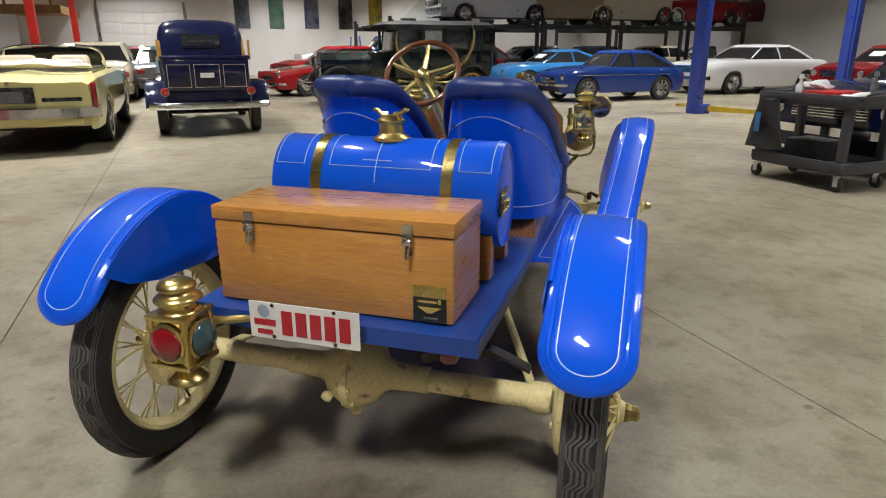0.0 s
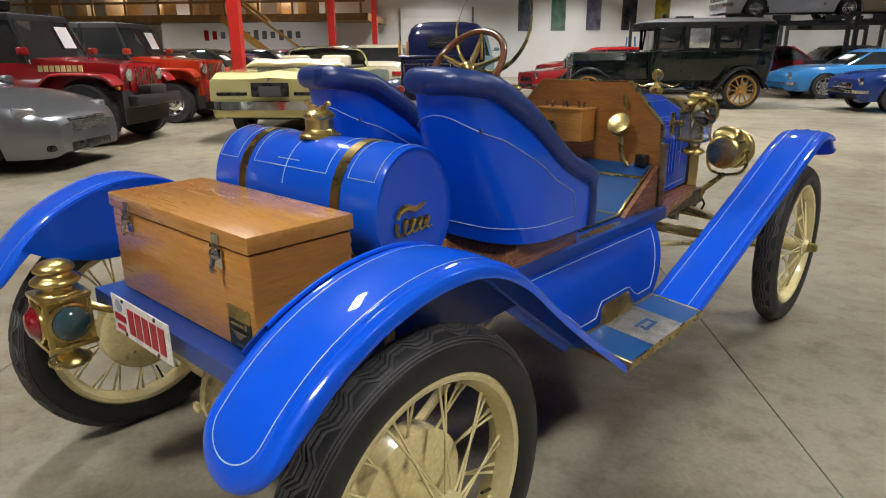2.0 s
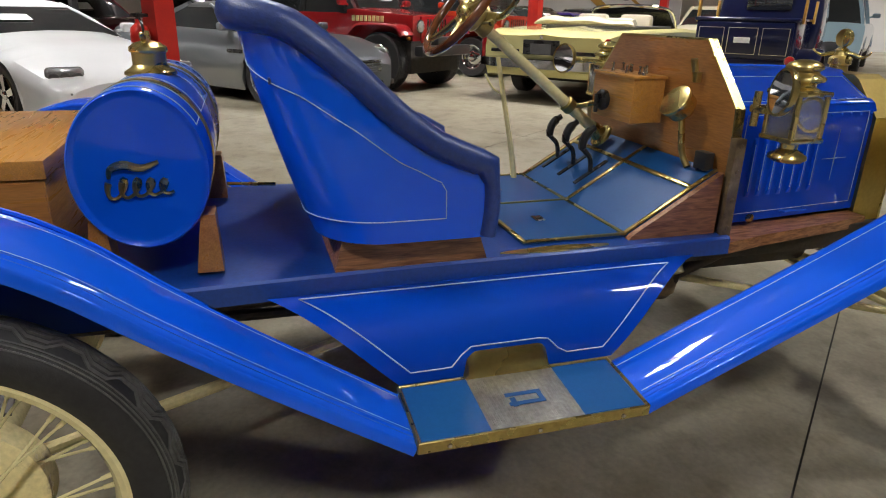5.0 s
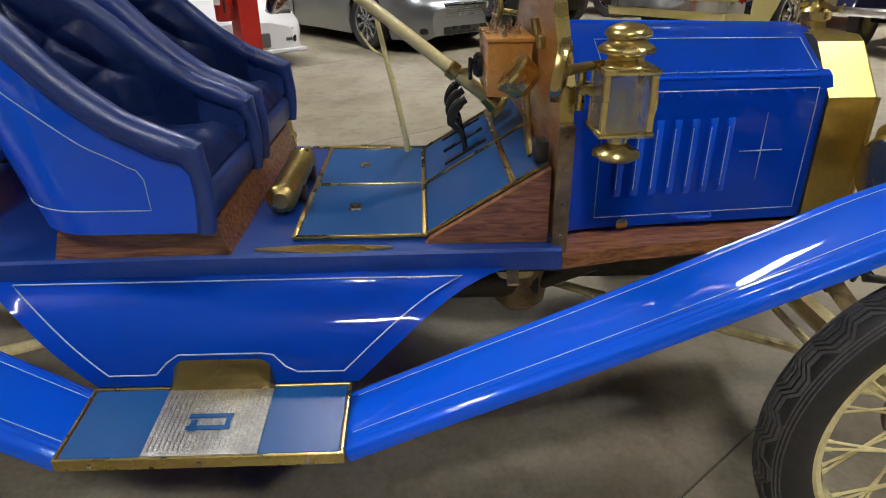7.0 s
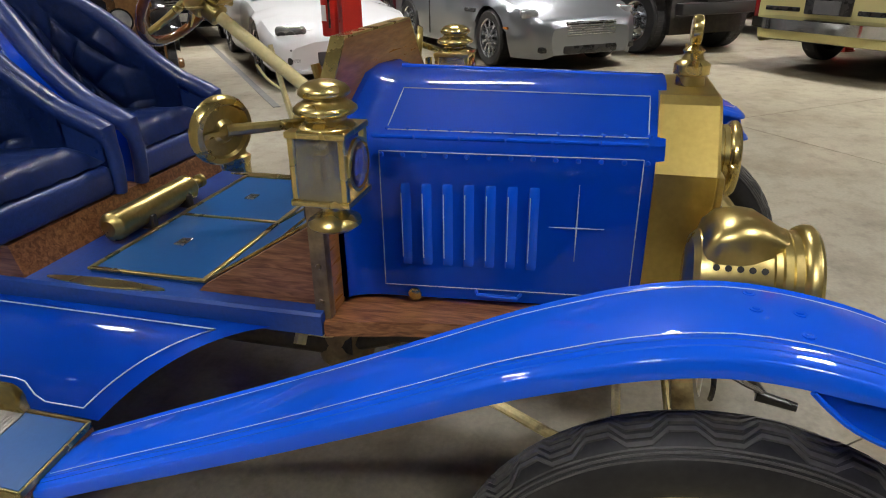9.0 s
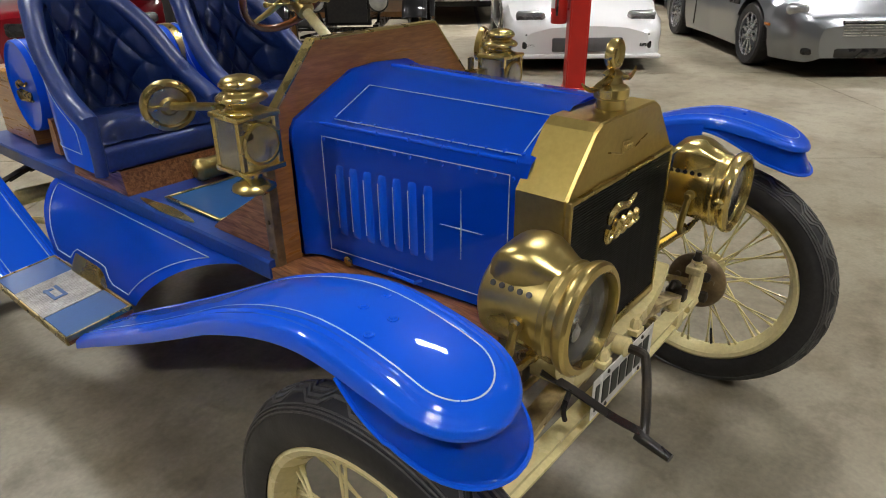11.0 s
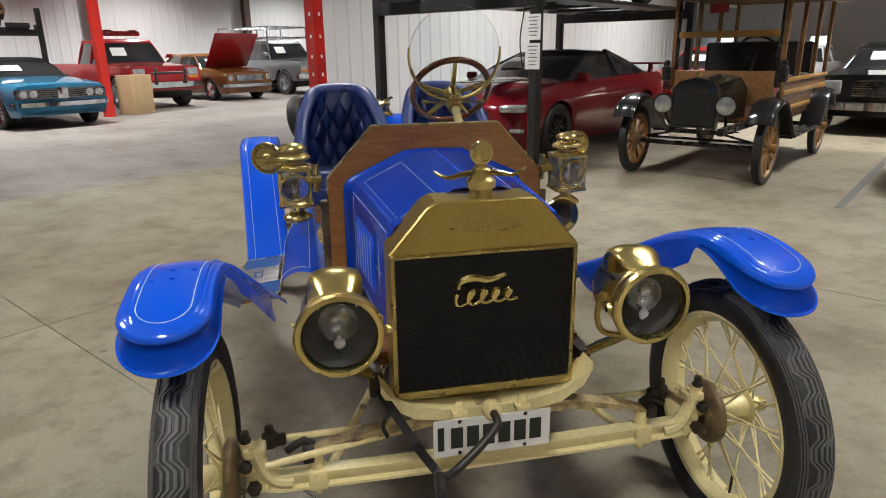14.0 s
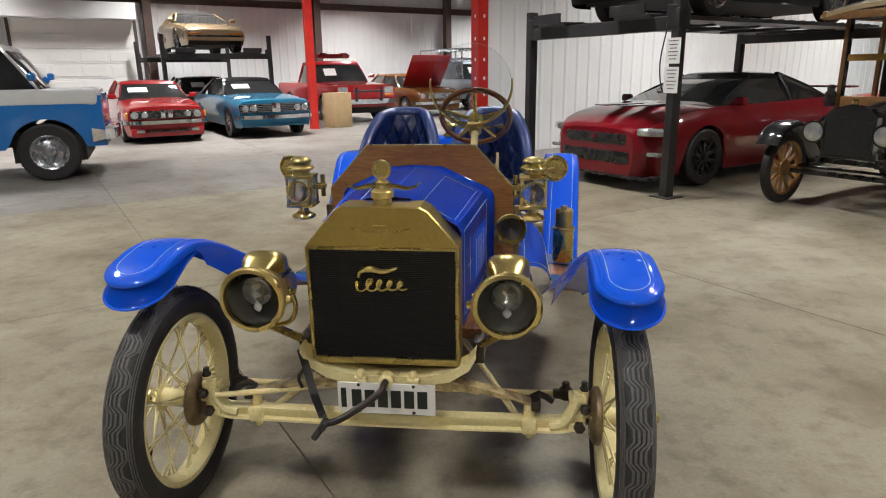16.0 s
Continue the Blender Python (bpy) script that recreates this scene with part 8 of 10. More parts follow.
modern_car("hardtop_coupe", hall(-2.42, -12.2, 0, V_HEAD), "teal hardtop coupe with a chrome bumper and dark vinyl roof", CAR_TEAL, dict(
    fo=0.90, ro=1.2, wb=2.82, W=1.82, r=0.34, sill=0.24, tw=0.20, style="steel", rim=CHROME, nose_drop=0.02, chin=0.05,
    top=[(-4.0, 0.84), (-3.6, 0.96), (-2.6, 0.96), (-0.6, 0.96), (0.90, 0.86)], plan=[(-4.0, 0.88), (-3.6, 0.98), (0.5, 0.99), (0.90, 0.93)],
    cabin=(-3.2, -2.3, -1.35, -0.65, 0.95, 1.33, 0.78, 0.58), roof=CAR_BLACK, roof_pillars=True, pillars=(),
    extra=[("round", 0.70, 0.91, 0.68, 0.07, LAMP_GLASS), ("round", 0.52, 0.91, 0.68, 0.07, LAMP_GLASS), ("slats", 0.905, 0.58, 0.78, 0.84, 5, PLASTIC_GREY), ("box", "center_grille", (0, 0.93, 0.69), (0.20, 0.05, 0.22), CHROME, 0.02), ("bar", 0.98, 0.48, 0.12, 0.90, 0.10, CHROME), ("box", "valance", (0, 0.86, 0.32), (1.5, 0.08, 0.12), CAR_TEAL), ("sheet", 0.25, 0.42, 0.22)]))


def pickup_truck(name, m, mat, label, roof_mat, low_mat=None, bed_top=True, bull=False, tall=0.0, cab_rear=-2.3, fo=0.92):
    f = fo - 0.92
    lo = [("box", "lower_band", (0, -1.6, 0.62), (2.02, 4.9, 0.26), low_mat, 0.01)] if low_mat else []
    extra = [("lamp", 0.74, 0.90 + f, 0.94 + tall, (0.32, 0.06, 0.20), LAMP_GLASS), ("lamp", 0.76, 0.90 + f, 0.80 + tall, (0.30, 0.06, 0.08), AMBER), ("slats", 0.905 + f, 0.82 + tall, 1.04 + tall, 0.58, 5, CHROME), ("bar", 1.02 + f, 0.62, 0.20, 0.99, 0.14, CHROME), ("sheet", 0.35, 0.40, 0.26), ("mirror", 0.98, cab_rear + 1.5, 1.30 + tall)]
    if bull:
        extra += [("box", "push_bar", (0, 1.12, 0.92), (1.0, 0.06, 0.06), BLACK_STEEL, 0.02), ("pair", "push_bar", (0.40, 1.12, 0.84), (0.06, 0.08, 0.42), BLACK_STEEL, 0.02), ("box", "light_bar", (0, -1.4, 1.96), (1.1, 0.16, 0.14), CAR_RED, 0.05), ("pair", "roof_lamp", (0.35, -1.4, 2.0), (0.22, 0.20, 0.12), RED_LENS, 0.04)]
    c = modern_car(name, m, label, mat, dict(
        fo=fo, ro=1.1, wb=2.96, W=1.98, r=0.40, sill=0.46, tw=0.26, style="truck", rim=ALLOY, nose_drop=0.0, chin=0.0, arch=1.2,
        side=((0.97, 0.0), (0.99, 0.2), (1.0, 0.5), (1.0, 0.7), (0.99, 0.9), (0.95, 0.985), (0.60, 1.0), (0.30, 1.0)),
        top=[(-4.06, 1.16 + tall), (-0.95, 1.16 + tall), (-0.7, 1.17 + tall), (fo, 1.08 + tall)], plan=[(-4.06, 0.99), (0.5, 1.0), (fo, 0.97)],
        cabin=(cab_rear, cab_rear + 0.12, cab_rear + 1.15, cab_rear + 1.60, 1.15 + tall, 1.78 + tall, 0.90, 0.72), roof=roof_mat, roof_pillars=True, pillars=(-1.45,), extra=lo + extra))
    return c


two_tone = pickup_truck("pickup_truck", hall(2.15, -7.99, 0, 82), CAR_BLUE, "blue pickup truck with white hood, white roof and chrome bumper", CAR_WHITE, tall=0.10, cab_rear=-1.55, fo=0.74)
bm = bmesh.new()
add_box(bm, (0, -1.66, 1.15), (1.985, 4.72, 0.25), bev=0.07, seg=3)
part("white_upper", bm, CAR_WHITE, two_tone)
pickup_truck("rescue_truck", hall(-6.05, -14.9, 0, V_HEAD), CAR_RED, "red off-road pickup with push bar and roof beacons", CAR_RED, None, bull=True)
# brown coupe with its red hood standing open
brown = sedan("coupe", hall(-9.1, -15.6, 0, V_HEAD), CAR_BRONZE, "orange-brown coupe with its red hood raised")
bm = bmesh.new()
hm = Matrix.Translation((0, -0.35, 0.98)) @ Matrix.Rotation(radians(52), 4, "X")
add_box(bm, (0, 0.62, 0.0), (1.50, 1.25, 0.05), hm, bev=0.02)
part("raised_hood", bm, CAR_RED, brown)
jeep2 = pickup_truck("utility_truck", hall(-12.2, -15.9, 0, V_HEAD), CAR_SILVER, "silver utility truck with a tubular roof rack", CAR_SILVER)
for z in (1.9, 2.25):
    bm = bmesh.new()
    tube(bm, [(0.85, -3.9, z), (0.85, -0.9, z), (-0.85, -0.9, z), (-0.85, -3.9, z), (0.85, -3.9, z)], 0.03, 6)
    rack = part("rack_frame", bm, ALLOY, jeep2)
    for y in (-2.9, -1.9):
        bm = bmesh.new()
        rod(bm, (-0.85, y, z), (0.85, y, z), 0.03, seg=6)
        part("cross_bar", bm, ALLOY, rack)
for x in (-0.85, 0.85):
    for y in (-3.9, -2.4, -0.9):
        bm = bmesh.new()
        rod(bm, (x, y, 1.1), (x, y, 2.25), 0.03, seg=6)
        part("rack_post", bm, ALLOY, jeep2)

# cars across the hall
modern_car("luxury_convertible", hall(-2.48, 12.35, 0, V_HEAD), "pale yellow long convertible with folded white top and chrome bumper", CAR_YELLOW, dict(
    fo=1.1, ro=1.28, wb=3.2, W=2.02, r=0.36, sill=0.30, tw=0.21, style="steel", rim=CHROME, band=WHITEWALL, nose_drop=0.02, chin=0.06,
    side=((0.95, 0.0), (0.985, 0.2), (1.0, 0.45), (1.0, 0.7), (0.985, 0.92), (0.93, 0.995), (0.60, 0.965), (0.30, 0.96)),
    top=[(-4.5, 0.92), (-4.2, 1.00), (-3.2, 1.02), (-0.9, 1.02), (1.1, 0.92)], plan=[(-4.48, 0.90), (-4.2, 0.97), (-3.2, 1.0), (0.6, 0.99), (1.1, 0.92)],
    extra=[("bar", -4.58, 0.54, 0.17, 1.0, 0.16, CHROME), ("box", "bumper_step", (0, -4.52, 0.42), (1.6, 0.10, 0.10), CAR_YELLOW, 0.02), ("box", "plate_recess", (0, -4.49, 0.76), (0.56, 0.04, 0.20), BLACK, 0.01), ("box", "number_plate", (0, -4.515, 0.74), (0.32, 0.01, 0.14), PLASTIC_GREY, 0.003), ("pair", "tail_vent", (0.58, -4.48, 0.70), (0.46, 0.03, 0.05), BLACK), ("lamp", 0.95, -4.44, 0.74, (0.06, 0.10, 0.34), TAIL_RED),
           ("box", "interior", (0, -1.9, 1.02), (1.5, 1.9, 0.06), CABIN, 0.02), ("pair", "seat", (0.38, -1.75, 1.08), (0.55, 0.20, 0.30), CAR_CREAM, 0.07), ("box", "rear_seat", (0, -2.62, 1.06), (1.35, 0.22, 0.22), CAR_CREAM, 0.07), ("box", "emblem", (0, -4.50, 0.90), (0.05, 0.02, 0.05), CHROME)]))
conv = [o for o in scene.objects if o.name == "luxury_convertible"][0]
bm = bmesh.new()                            # folded top, a soft uneven roll
rings = []
for k in range(21):
    x = -0.82 + 1.64 * k / 20
    hgt = 0.075 + 0.03 * noise.noise((x * 2.1, 0.3, 0.7)) + 0.015 * math.sin(x * 9)
    edge = max(0.15, 1 - abs(x / 0.86) ** 6)
    rings.append([V(x, -3.10 + 0.20 * math.cos(a) * edge, 1.05 + hgt * edge * (1 + math.sin(a)) * 0.9) for a in [math.tau * j / 12 for j in range(12)]])
loft(bm, rings, True, True)
part("folded_top", bm, CAR_CREAM, conv, "folded white canvas top")
bm = bmesh.new()                            # windscreen frame
tube(bm, smooth_path([(-0.78, -0.75, 1.0), (-0.68, -1.02, 1.32), (0, -1.10, 1.38), (0.68, -1.02, 1.32), (0.78, -0.75, 1.0)], 6), 0.022, 8)
part("windscreen_frame", bm, CHROME, conv)
bm = bmesh.new()
loft(bm, [[V(-0.76, -0.76, 1.01), V(0, -0.66, 1.03), V(0.76, -0.76, 1.01)], [V(-0.67, -1.02, 1.31), V(0, -1.08, 1.36), V(0.67, -1.02, 1.31)]], False)
bmesh.ops.solidify(bm, geom=bm.faces[:], thickness=0.005)
part("windscreen", bm, TINT, conv)

modern_car("sports_hatchback", hall(9.05, 13.2, 0, U_BACK), "royal blue small sports hatchback with wire-look wheels", CAR_MGBLUE, dict(
    fo=0.74, ro=0.78, wb=2.31, W=1.52, r=0.30, sill=0.22, tw=0.17, style="ro", rim=ALLOY, nose_drop=0.05, chin=0.1,
    top=[(-3.1, 0.74), (-2.7, 0.84), (-1.0, 0.86), (-0.5, 0.87), (0.4, 0.80), (0.74, 0.70)], plan=[(-3.1, 0.82), (-2.8, 0.95), (-2.2, 1.0), (0, 1.0), (0.5, 0.95), (0.74, 0.80)],
    cabin=(-2.78, -1.95, -1.05, -0.62, 0.85, 1.23, 0.66, 0.50), pillars=(-1.45,),
    extra=[("round", 0.56, 0.70, 0.62, 0.085, LAMP_GLASS), ("box", "grille", (0, 0.73, 0.52), (0.74, 0.05, 0.16), CHROME, 0.02), ("bar", 0.82, 0.42, 0.09, 0.76, 0.06, CHROME), ("bar", -3.14, 0.42, 0.09, 0.76, 0.06, CHROME), ("lamp", 0.58, -3.06, 0.58, (0.14, 0.06, 0.16), TAIL_RED), ("pair", "chrome_strip", (0.765, -1.1, 0.66), (0.012, 2.9, 0.02), CHROME, 0.003)]))
modern_car("sports_car", hall(9.6, 17.4, 0, U_BACK), "sky blue sports coupe with wide chrome trim", CAR_SKY, dict(
    fo=0.95, ro=0.95, wb=2.45, W=1.72, r=0.32, sill=0.20, tw=0.19, style="ro", rim=ALLOY, nose_drop=0.08, chin=0.08,
    top=[(-3.4, 0.78), (-2.6, 0.90), (-0.6, 0.88), (0.3, 0.84), (0.95, 0.66)], plan=[(-3.4, 0.82), (-2.9, 0.97), (0, 1.0), (0.6, 0.93), (0.95, 0.72)],
    cabin=(-2.9, -1.9, -1.25, -0.6, 0.88, 1.24, 0.70, 0.52), pillars=(-1.7,), extra=[("round", 0.60, 0.86, 0.58, 0.09, LAMP_GLASS), ("bar", 0.98, 0.40, 0.09, 0.78, 0.06, CHROME), ("sheet", 0.1, 0.5, 0.24)]))
sedan("coupe", hall(14.6, 14.2, 0, U_BACK), CAR_WHITE, "white coupe with a long hood parked under the rack", fo=1.05, wb=2.9, W=1.9,
      top=[(-3.95, 0.86), (-3.6, 0.98), (-2.8, 1.0), (-0.5, 1.0), (0.4, 0.97), (1.05, 0.88)], plan=[(-3.95, 0.86), (-3.6, 0.98), (0.6, 0.98), (1.05, 0.90)], cabin=(-3.2, -2.3, -1.3, -0.6, 0.98, 1.38, 0.80, 0.60),
      extra=[("round", 0.70, 1.06, 0.72, 0.075, LAMP_GLASS), ("slats", 1.07, 0.62, 0.82, 0.55, 5, CHROME), ("bar", 1.13, 0.47, 0.13, 0.92, 0.09, CHROME), ("bar", -4.02, 0.48, 0.13, 0.92, 0.09, CHROME)])
sedan("coupe", hall(16.2, 10.6, 0, U_BACK), CAR_RED, "dark red coupe with chrome grille parked beyond the lift")
sedan("roadster", hall(2.6, 18.0, 0, 110), CAR_RED, "red small sports car parked beyond the saloon", W=1.55, wb=2.3, r=0.30, top=[(-3.2, 0.74), (-2.4, 0.84), (-0.6, 0.84), (0.85, 0.68)], plan=[(-3.2, 0.85), (-2.6, 1.0), (0.3, 0.98), (0.85, 0.80)],
      cabin=(-2.3, -1.7, -1.1, -0.6, 0.83, 1.16, 0.62, 0.50), extra=[("round", 0.56, 0.82, 0.60, 0.085, LAMP_GLASS), ("slats", 0.85, 0.44, 0.58, 0.36, 5, CHROME), ("bar", 0.90, 0.36, 0.09, 0.74, 0.06, CHROME)])
sedan("roadster", hall(3.4, 21.2, 0, 110), CAR_RED, "bright red low sports car in the far row")
sedan("coupe", hall(4.6, 19.6, 0, 90), CAR_SKY, "pale blue coupe in the far row")
pickup_truck("utility_wagon", hall(4.8, 25.2, 0, 90), CAR_WHITE, "white and pale blue utility wagon in the far row", CAR_SKY, CAR_SKY, cab_rear=-3.6)
CAR_PALE = paint("dusty_pale_blue_car_paint", (0.24, 0.34, 0.40))
pickup_truck("utility_wagon", hall(-0.1, 21.5, 0, 0), CAR_PALE, "dusty pale blue old utility wagon seen from behind", CAR_PALE, cab_rear=-3.6)
sedan("saloon_car", hall(-2.5, 20.6, 0, 0), CAR_CREAM, "cream saloon parked beyond the convertible", top=[(-3.75, 0.90), (-3.5, 1.02), (-0.5, 1.04), (0.85, 0.92)], cabin=(-3.1, -2.7, -1.2, -0.6, 1.02, 1.46, 0.80, 0.64))
sedan("saloon_car", hall(-0.9, 22.6, 0, 0), CAR_SILVER, "silver blue saloon in the far aisle")
sedan("saloon_car", hall(-1.8, 28.0, 0, 0), CAR_RED, "red saloon before the garage door", r=0.4)
# cars behind the depot wagon
modern_car("luxury_saloon", hall(-10.3, 1.55, 0, U_HEAD), "black long luxury saloon with chrome bumper", CAR_BLACK, dict(
    fo=1.0, ro=1.3, wb=3.2, W=1.98, r=0.35, sill=0.26, tw=0.21, style="steel", rim=CHROME, nose_drop=0.0, chin=0.04,
    top=[(-4.5, 0.90), (-0.7, 1.0), (1.0, 0.92)], plan=[(-4.5, 0.93), (0.6, 0.99), (1.0, 0.95)], cabin=(-3.5, -3.0, -1.5, -0.9, 0.98, 1.40, 0.84, 0.66), pillars=(-2.3,),
    extra=[("slats", 1.01, 0.60, 0.86, 0.36, 7, CHROME), ("lamp", 0.72, 1.0, 0.74, (0.42, 0.05, 0.22), LAMP_GLASS), ("bar", 1.08, 0.46, 0.18, 0.97, 0.12, CHROME), ("sheet", 0.2, 0.5, 0.25)]))
sedan("saloon_car", hall(-11.0, -1.9, 0, U_HEAD), CAR_RED, "red coupe parked behind the depot wagon")
sedan("saloon_car", hall(-11.4, 4.3, 0, U_HEAD), CAR_SILVER, "silver blue coupe parked behind the white one")
sedan("saloon_car", hall(-11.6, 6.9, 0, U_HEAD), CAR_MAROON, "maroon saloon in the second row")
sedan("saloon_car", hall(-17.5, -1.6, 0, U_HEAD), CAR_WHITE, "white saloon in the third row")
sedan("saloon_car", hall(-17.5, 1.2, 0, U_HEAD), CAR_RED, "red saloon in the third row")
sedan("saloon_car", hall(-17.5, 4.2, 0, U_HEAD), CAR_NAVY, "navy saloon in the third row")
sedan("saloon_car", hall(-12.0, 10.3, 0, U_HEAD), CAR_BLACK, "black saloon in the second row")
sedan("saloon_car", hall(-12.0, 13.2, 0, U_HEAD), CAR_GREEN, "dark saloon in the second row")

sedan("coupe", hall(7.0, 3.38, 0, U_BACK), CAR_NAVY, "dark navy coupe with chrome bumper behind the tool cart", W=1.95)

# ---- old cars with separate fenders ----
def strip_fender(bm, pts, mid, half, n=4, ends=0.0):
    Fender(pts, mid, half, 0.0, ends, crown=0.03, lip=0.02, n=n).sheet(bm, 0.012, 26)


def vintage_wheels(c, W, wb, r, w, style, mat, band=None):
    put_wheels(c, [(s * W, y) for s in (1, -1) for y in (0.0, -wb)], r, w, style, mat, band)


# depot wagon: black front, wooden open body
hack = thing("depot_wagon", hall(-4.42, 0.48, 0, U_HEAD), "black brass-era depot wagon with an open wooden body", "car", "cars parked in the hall")
WOOD_BODY = material("depot_wood", (0.24, 0.12, 0.04), 0.4, 0.0, (0.15, 0.07, 0.022), 5.0, stretch=(6, 1, 6), fine=0.2, coat=0.3)
YELLOW_WOOD = material("yellow_ash_rail", (0.50, 0.28, 0.05), 0.4, 0.0, (0.40, 0.21, 0.04), 6.0, fine=0.15, coat=0.4)
vintage_wheels(hack, 0.71, 2.54, 0.375, 0.085, "wood", WOOD_SPOKE)
bm = bmesh.new()
rings = []
for y, k, h in ((0.10, 0.80, 1.04), (-0.25, 0.92, 1.06), (-0.55, 1.05, 1.09), (-0.62, 1.10, 1.10)):
    w = 0.27 * k
    rings.append([V(-w, y, 0.62), V(-w, y, h - 0.16), V(-w * 0.72, y, h - 0.04), V(0, y, h), V(w * 0.72, y, h - 0.04), V(w, y, h - 0.16), V(w, y, 0.62)])
loft(bm, rings, True, True)
part("hood", bm, CAR_BLACK, hack, sharp=25)
bm = bmesh.new()
plate(bm, [(-0.24, 0), (0.24, 0), (0.24, 0.40), (0.17, 0.48), (0, 0.52), (-0.17, 0.48), (-0.24, 0.40)], 0.09, Matrix.Translation((0, 0.20, 0.56)) @ Matrix.Rotation(radians(90), 4, "X"))
rad2 = part("radiator", bm, CAR_BLACK, hack, sharp=25)
bm = bmesh.new()
add_box(bm, (0, 0.203, 0.76), (0.42, 0.01, 0.34))
part("core", bm, CORE, rad2, smooth=False)
bm = bmesh.new()
lathe(bm, [(0.03, 0), (0.03, 0.04), (0.015, 0.05), (0, 0.05)], Matrix.Translation((0, 0.15, 1.08)), 14)
part("cap", bm, BRASS_DULL, rad2)
for s in (1, -1):
    bm = bmesh.new()
    strip_fender(bm, [(0.40, 0.66), (0.30, 0.80), (0.12, 0.88), (-0.10, 0.88), (-0.32, 0.78), (-0.55, 0.58), (-0.75, 0.44)], 0.71 * s, 0.13 * s)
    part("front_fender", bm, CAR_BLACK, hack)
    bm = bmesh.new()
    strip_fender(bm, [(-2.0, 0.44), (-2.14, 0.62), (-2.32, 0.80), (-2.54, 0.87), (-2.76, 0.80), (-2.94, 0.62)], 0.71 * s, 0.13 * s)
    part("rear_fender", bm, CAR_BLACK, hack)
    bm = bmesh.new()
    add_box(bm, (0.68 * s, -1.38, 0.41), (0.24, 1.30, 0.03), bev=0.008)
    part("running_board", bm, BLACK, hack)
    bm = bmesh.new()
    m2 = Matrix.Translation((0.33 * s, 0.20, 0.80)) @ Matrix.Rotation(radians(-90), 4, "X")
    lathe(bm, [(0.02, -0.13), (0.07, -0.10), (0.10, -0.02), (0.108, 0.0), (0.100, 0.012)], m2, 24)
    hd = part("headlight", bm, CAR_BLACK, hack)
    bm = bmesh.new()
    lathe(bm, [(0.100, 0.010), (0.06, 0.026), (0, 0.032)], m2, 24)
    part("lens", bm, LAMP_GLASS, hd)
    bm = bmesh.new()
    rod(bm, (0.33 * s, 0.15, 0.72), (0.30 * s, 0.05, 0.58), 0.015, seg=8)
    part("lamp_stay", bm, BLACK, hack)
    for y, h in ((-0.72, 2.0), (-1.50, 2.02), (-2.30, 2.02), (-3.05, 2.0)):
        bm = bmesh.new()
        add_box(bm, (0.60 * s, y, (0.95 + h) / 2), (0.045, 0.055, h - 0.95), bev=0.006)
        part("post", bm, WOOD_BODY, hack)
    bm = bmesh.new()
    add_box(bm, (0.60 * s, -1.95, 0.80), (0.04, 2.3, 0.42), bev=0.008)
    side = part("side_panel", bm, WOOD_BODY, hack)
    for z in (0.70, 0.88, 1.02):
        bm = bmesh.new()
        add_box(bm, (0.628 * s, -1.95, z), (0.02, 2.32, 0.05), bev=0.005)
        part("rail", bm, YELLOW_WOOD, hack)
    bm = bmesh.new()
    lathe(bm, [(0.05, -0.09), (0.055, -0.06), (0.055, 0.06), (0.04, 0.07), (0.04, 0.12), (0.02, 0.14)], Matrix.Translation((0.64 * s, -0.62, 1.10)), 16)
    part("cowl_lamp", bm, BLACK, hack)
bm = bmesh.new()
rings = []
for y in (-0.35, -0.5, -1.8, -3.1, -3.25):
    drop = 0.05 if y in (-0.35, -3.25) else 0.0
    rings.append([V(x, y, 2.00 + 0.10 * (1 - (x / 0.72) ** 2) - drop) for x in [-0.72 + 0.12 * k for k in range(13)]] + [V(x, y, 1.94 + 0.09 * (1 - (x / 0.72) ** 2) - drop * 0.5) for x in [0.72 - 0.12 * k for k in range(13)]])
loft(bm, rings, True, True)
part("roof", bm, CAR_TAN, hack, "tan canvas roof")
bm = bmesh.new()
for s in (1, -1):
    add_box(bm, (0.68 * s, -1.8, 1.955), (0.05, 2.9, 0.07), bev=0.01)
add_box(bm, (0, -0.38, 1.94), (1.40, 0.05, 0.08), bev=0.01)
for k in range(9):
    add_box(bm, (0, -0.6 - 0.32 * k, 1.965), (1.3, 0.04, 0.03))
part("roof_frame", bm, WOOD_BODY, hack)
bm = bmesh.new()
add_box(bm, (0, -0.70, 1.52), (1.10, 0.045, 0.07), bev=0.01)
part("windscreen_rail", bm, YELLOW_WOOD, hack)
bm = bmesh.new()
add_box(bm, (0, -0.665, 0.93), (1.10, 0.030, 0.38), bev=0.006)
part("firewall", bm, WOOD_BODY, hack)
for s in (1, -1):
    bm = bmesh.new()
    add_box(bm, (0.556 * s, -0.70, 1.53), (0.030, 0.034, 0.82), bev=0.005)
    part("windscreen_post", bm, BLACK, hack)
    bm = bmesh.new()                        # ring and rib of the headlamp's ribbed lens
    lathe(bm, [(0.100, 0.006), (0.110, 0.008), (0.110, 0.018), (0.098, 0.020)], Matrix.Translation((0.33 * s, 0.20, 0.80)) @ Matrix.Rotation(radians(-90), 4, "X"), 28, caps=False)
    part("lamp_rim", bm, CAR_BLACK, hack)
bm = bmesh.new()
add_box(bm, (0, -0.70, 1.925), (1.10, 0.034, 0.030), bev=0.005)
part("windscreen_header", bm, BLACK, hack)
for z0, z1 in ((1.12, 1.49), (1.55, 1.92)):
    bm = bmesh.new()
    add_box(bm, (0, -0.70, (z0 + z1) / 2), (1.08, 0.006, z1 - z0))
    part("windscreen", bm, THIN_GLASS, hack, smooth=False).visible_shadow = False
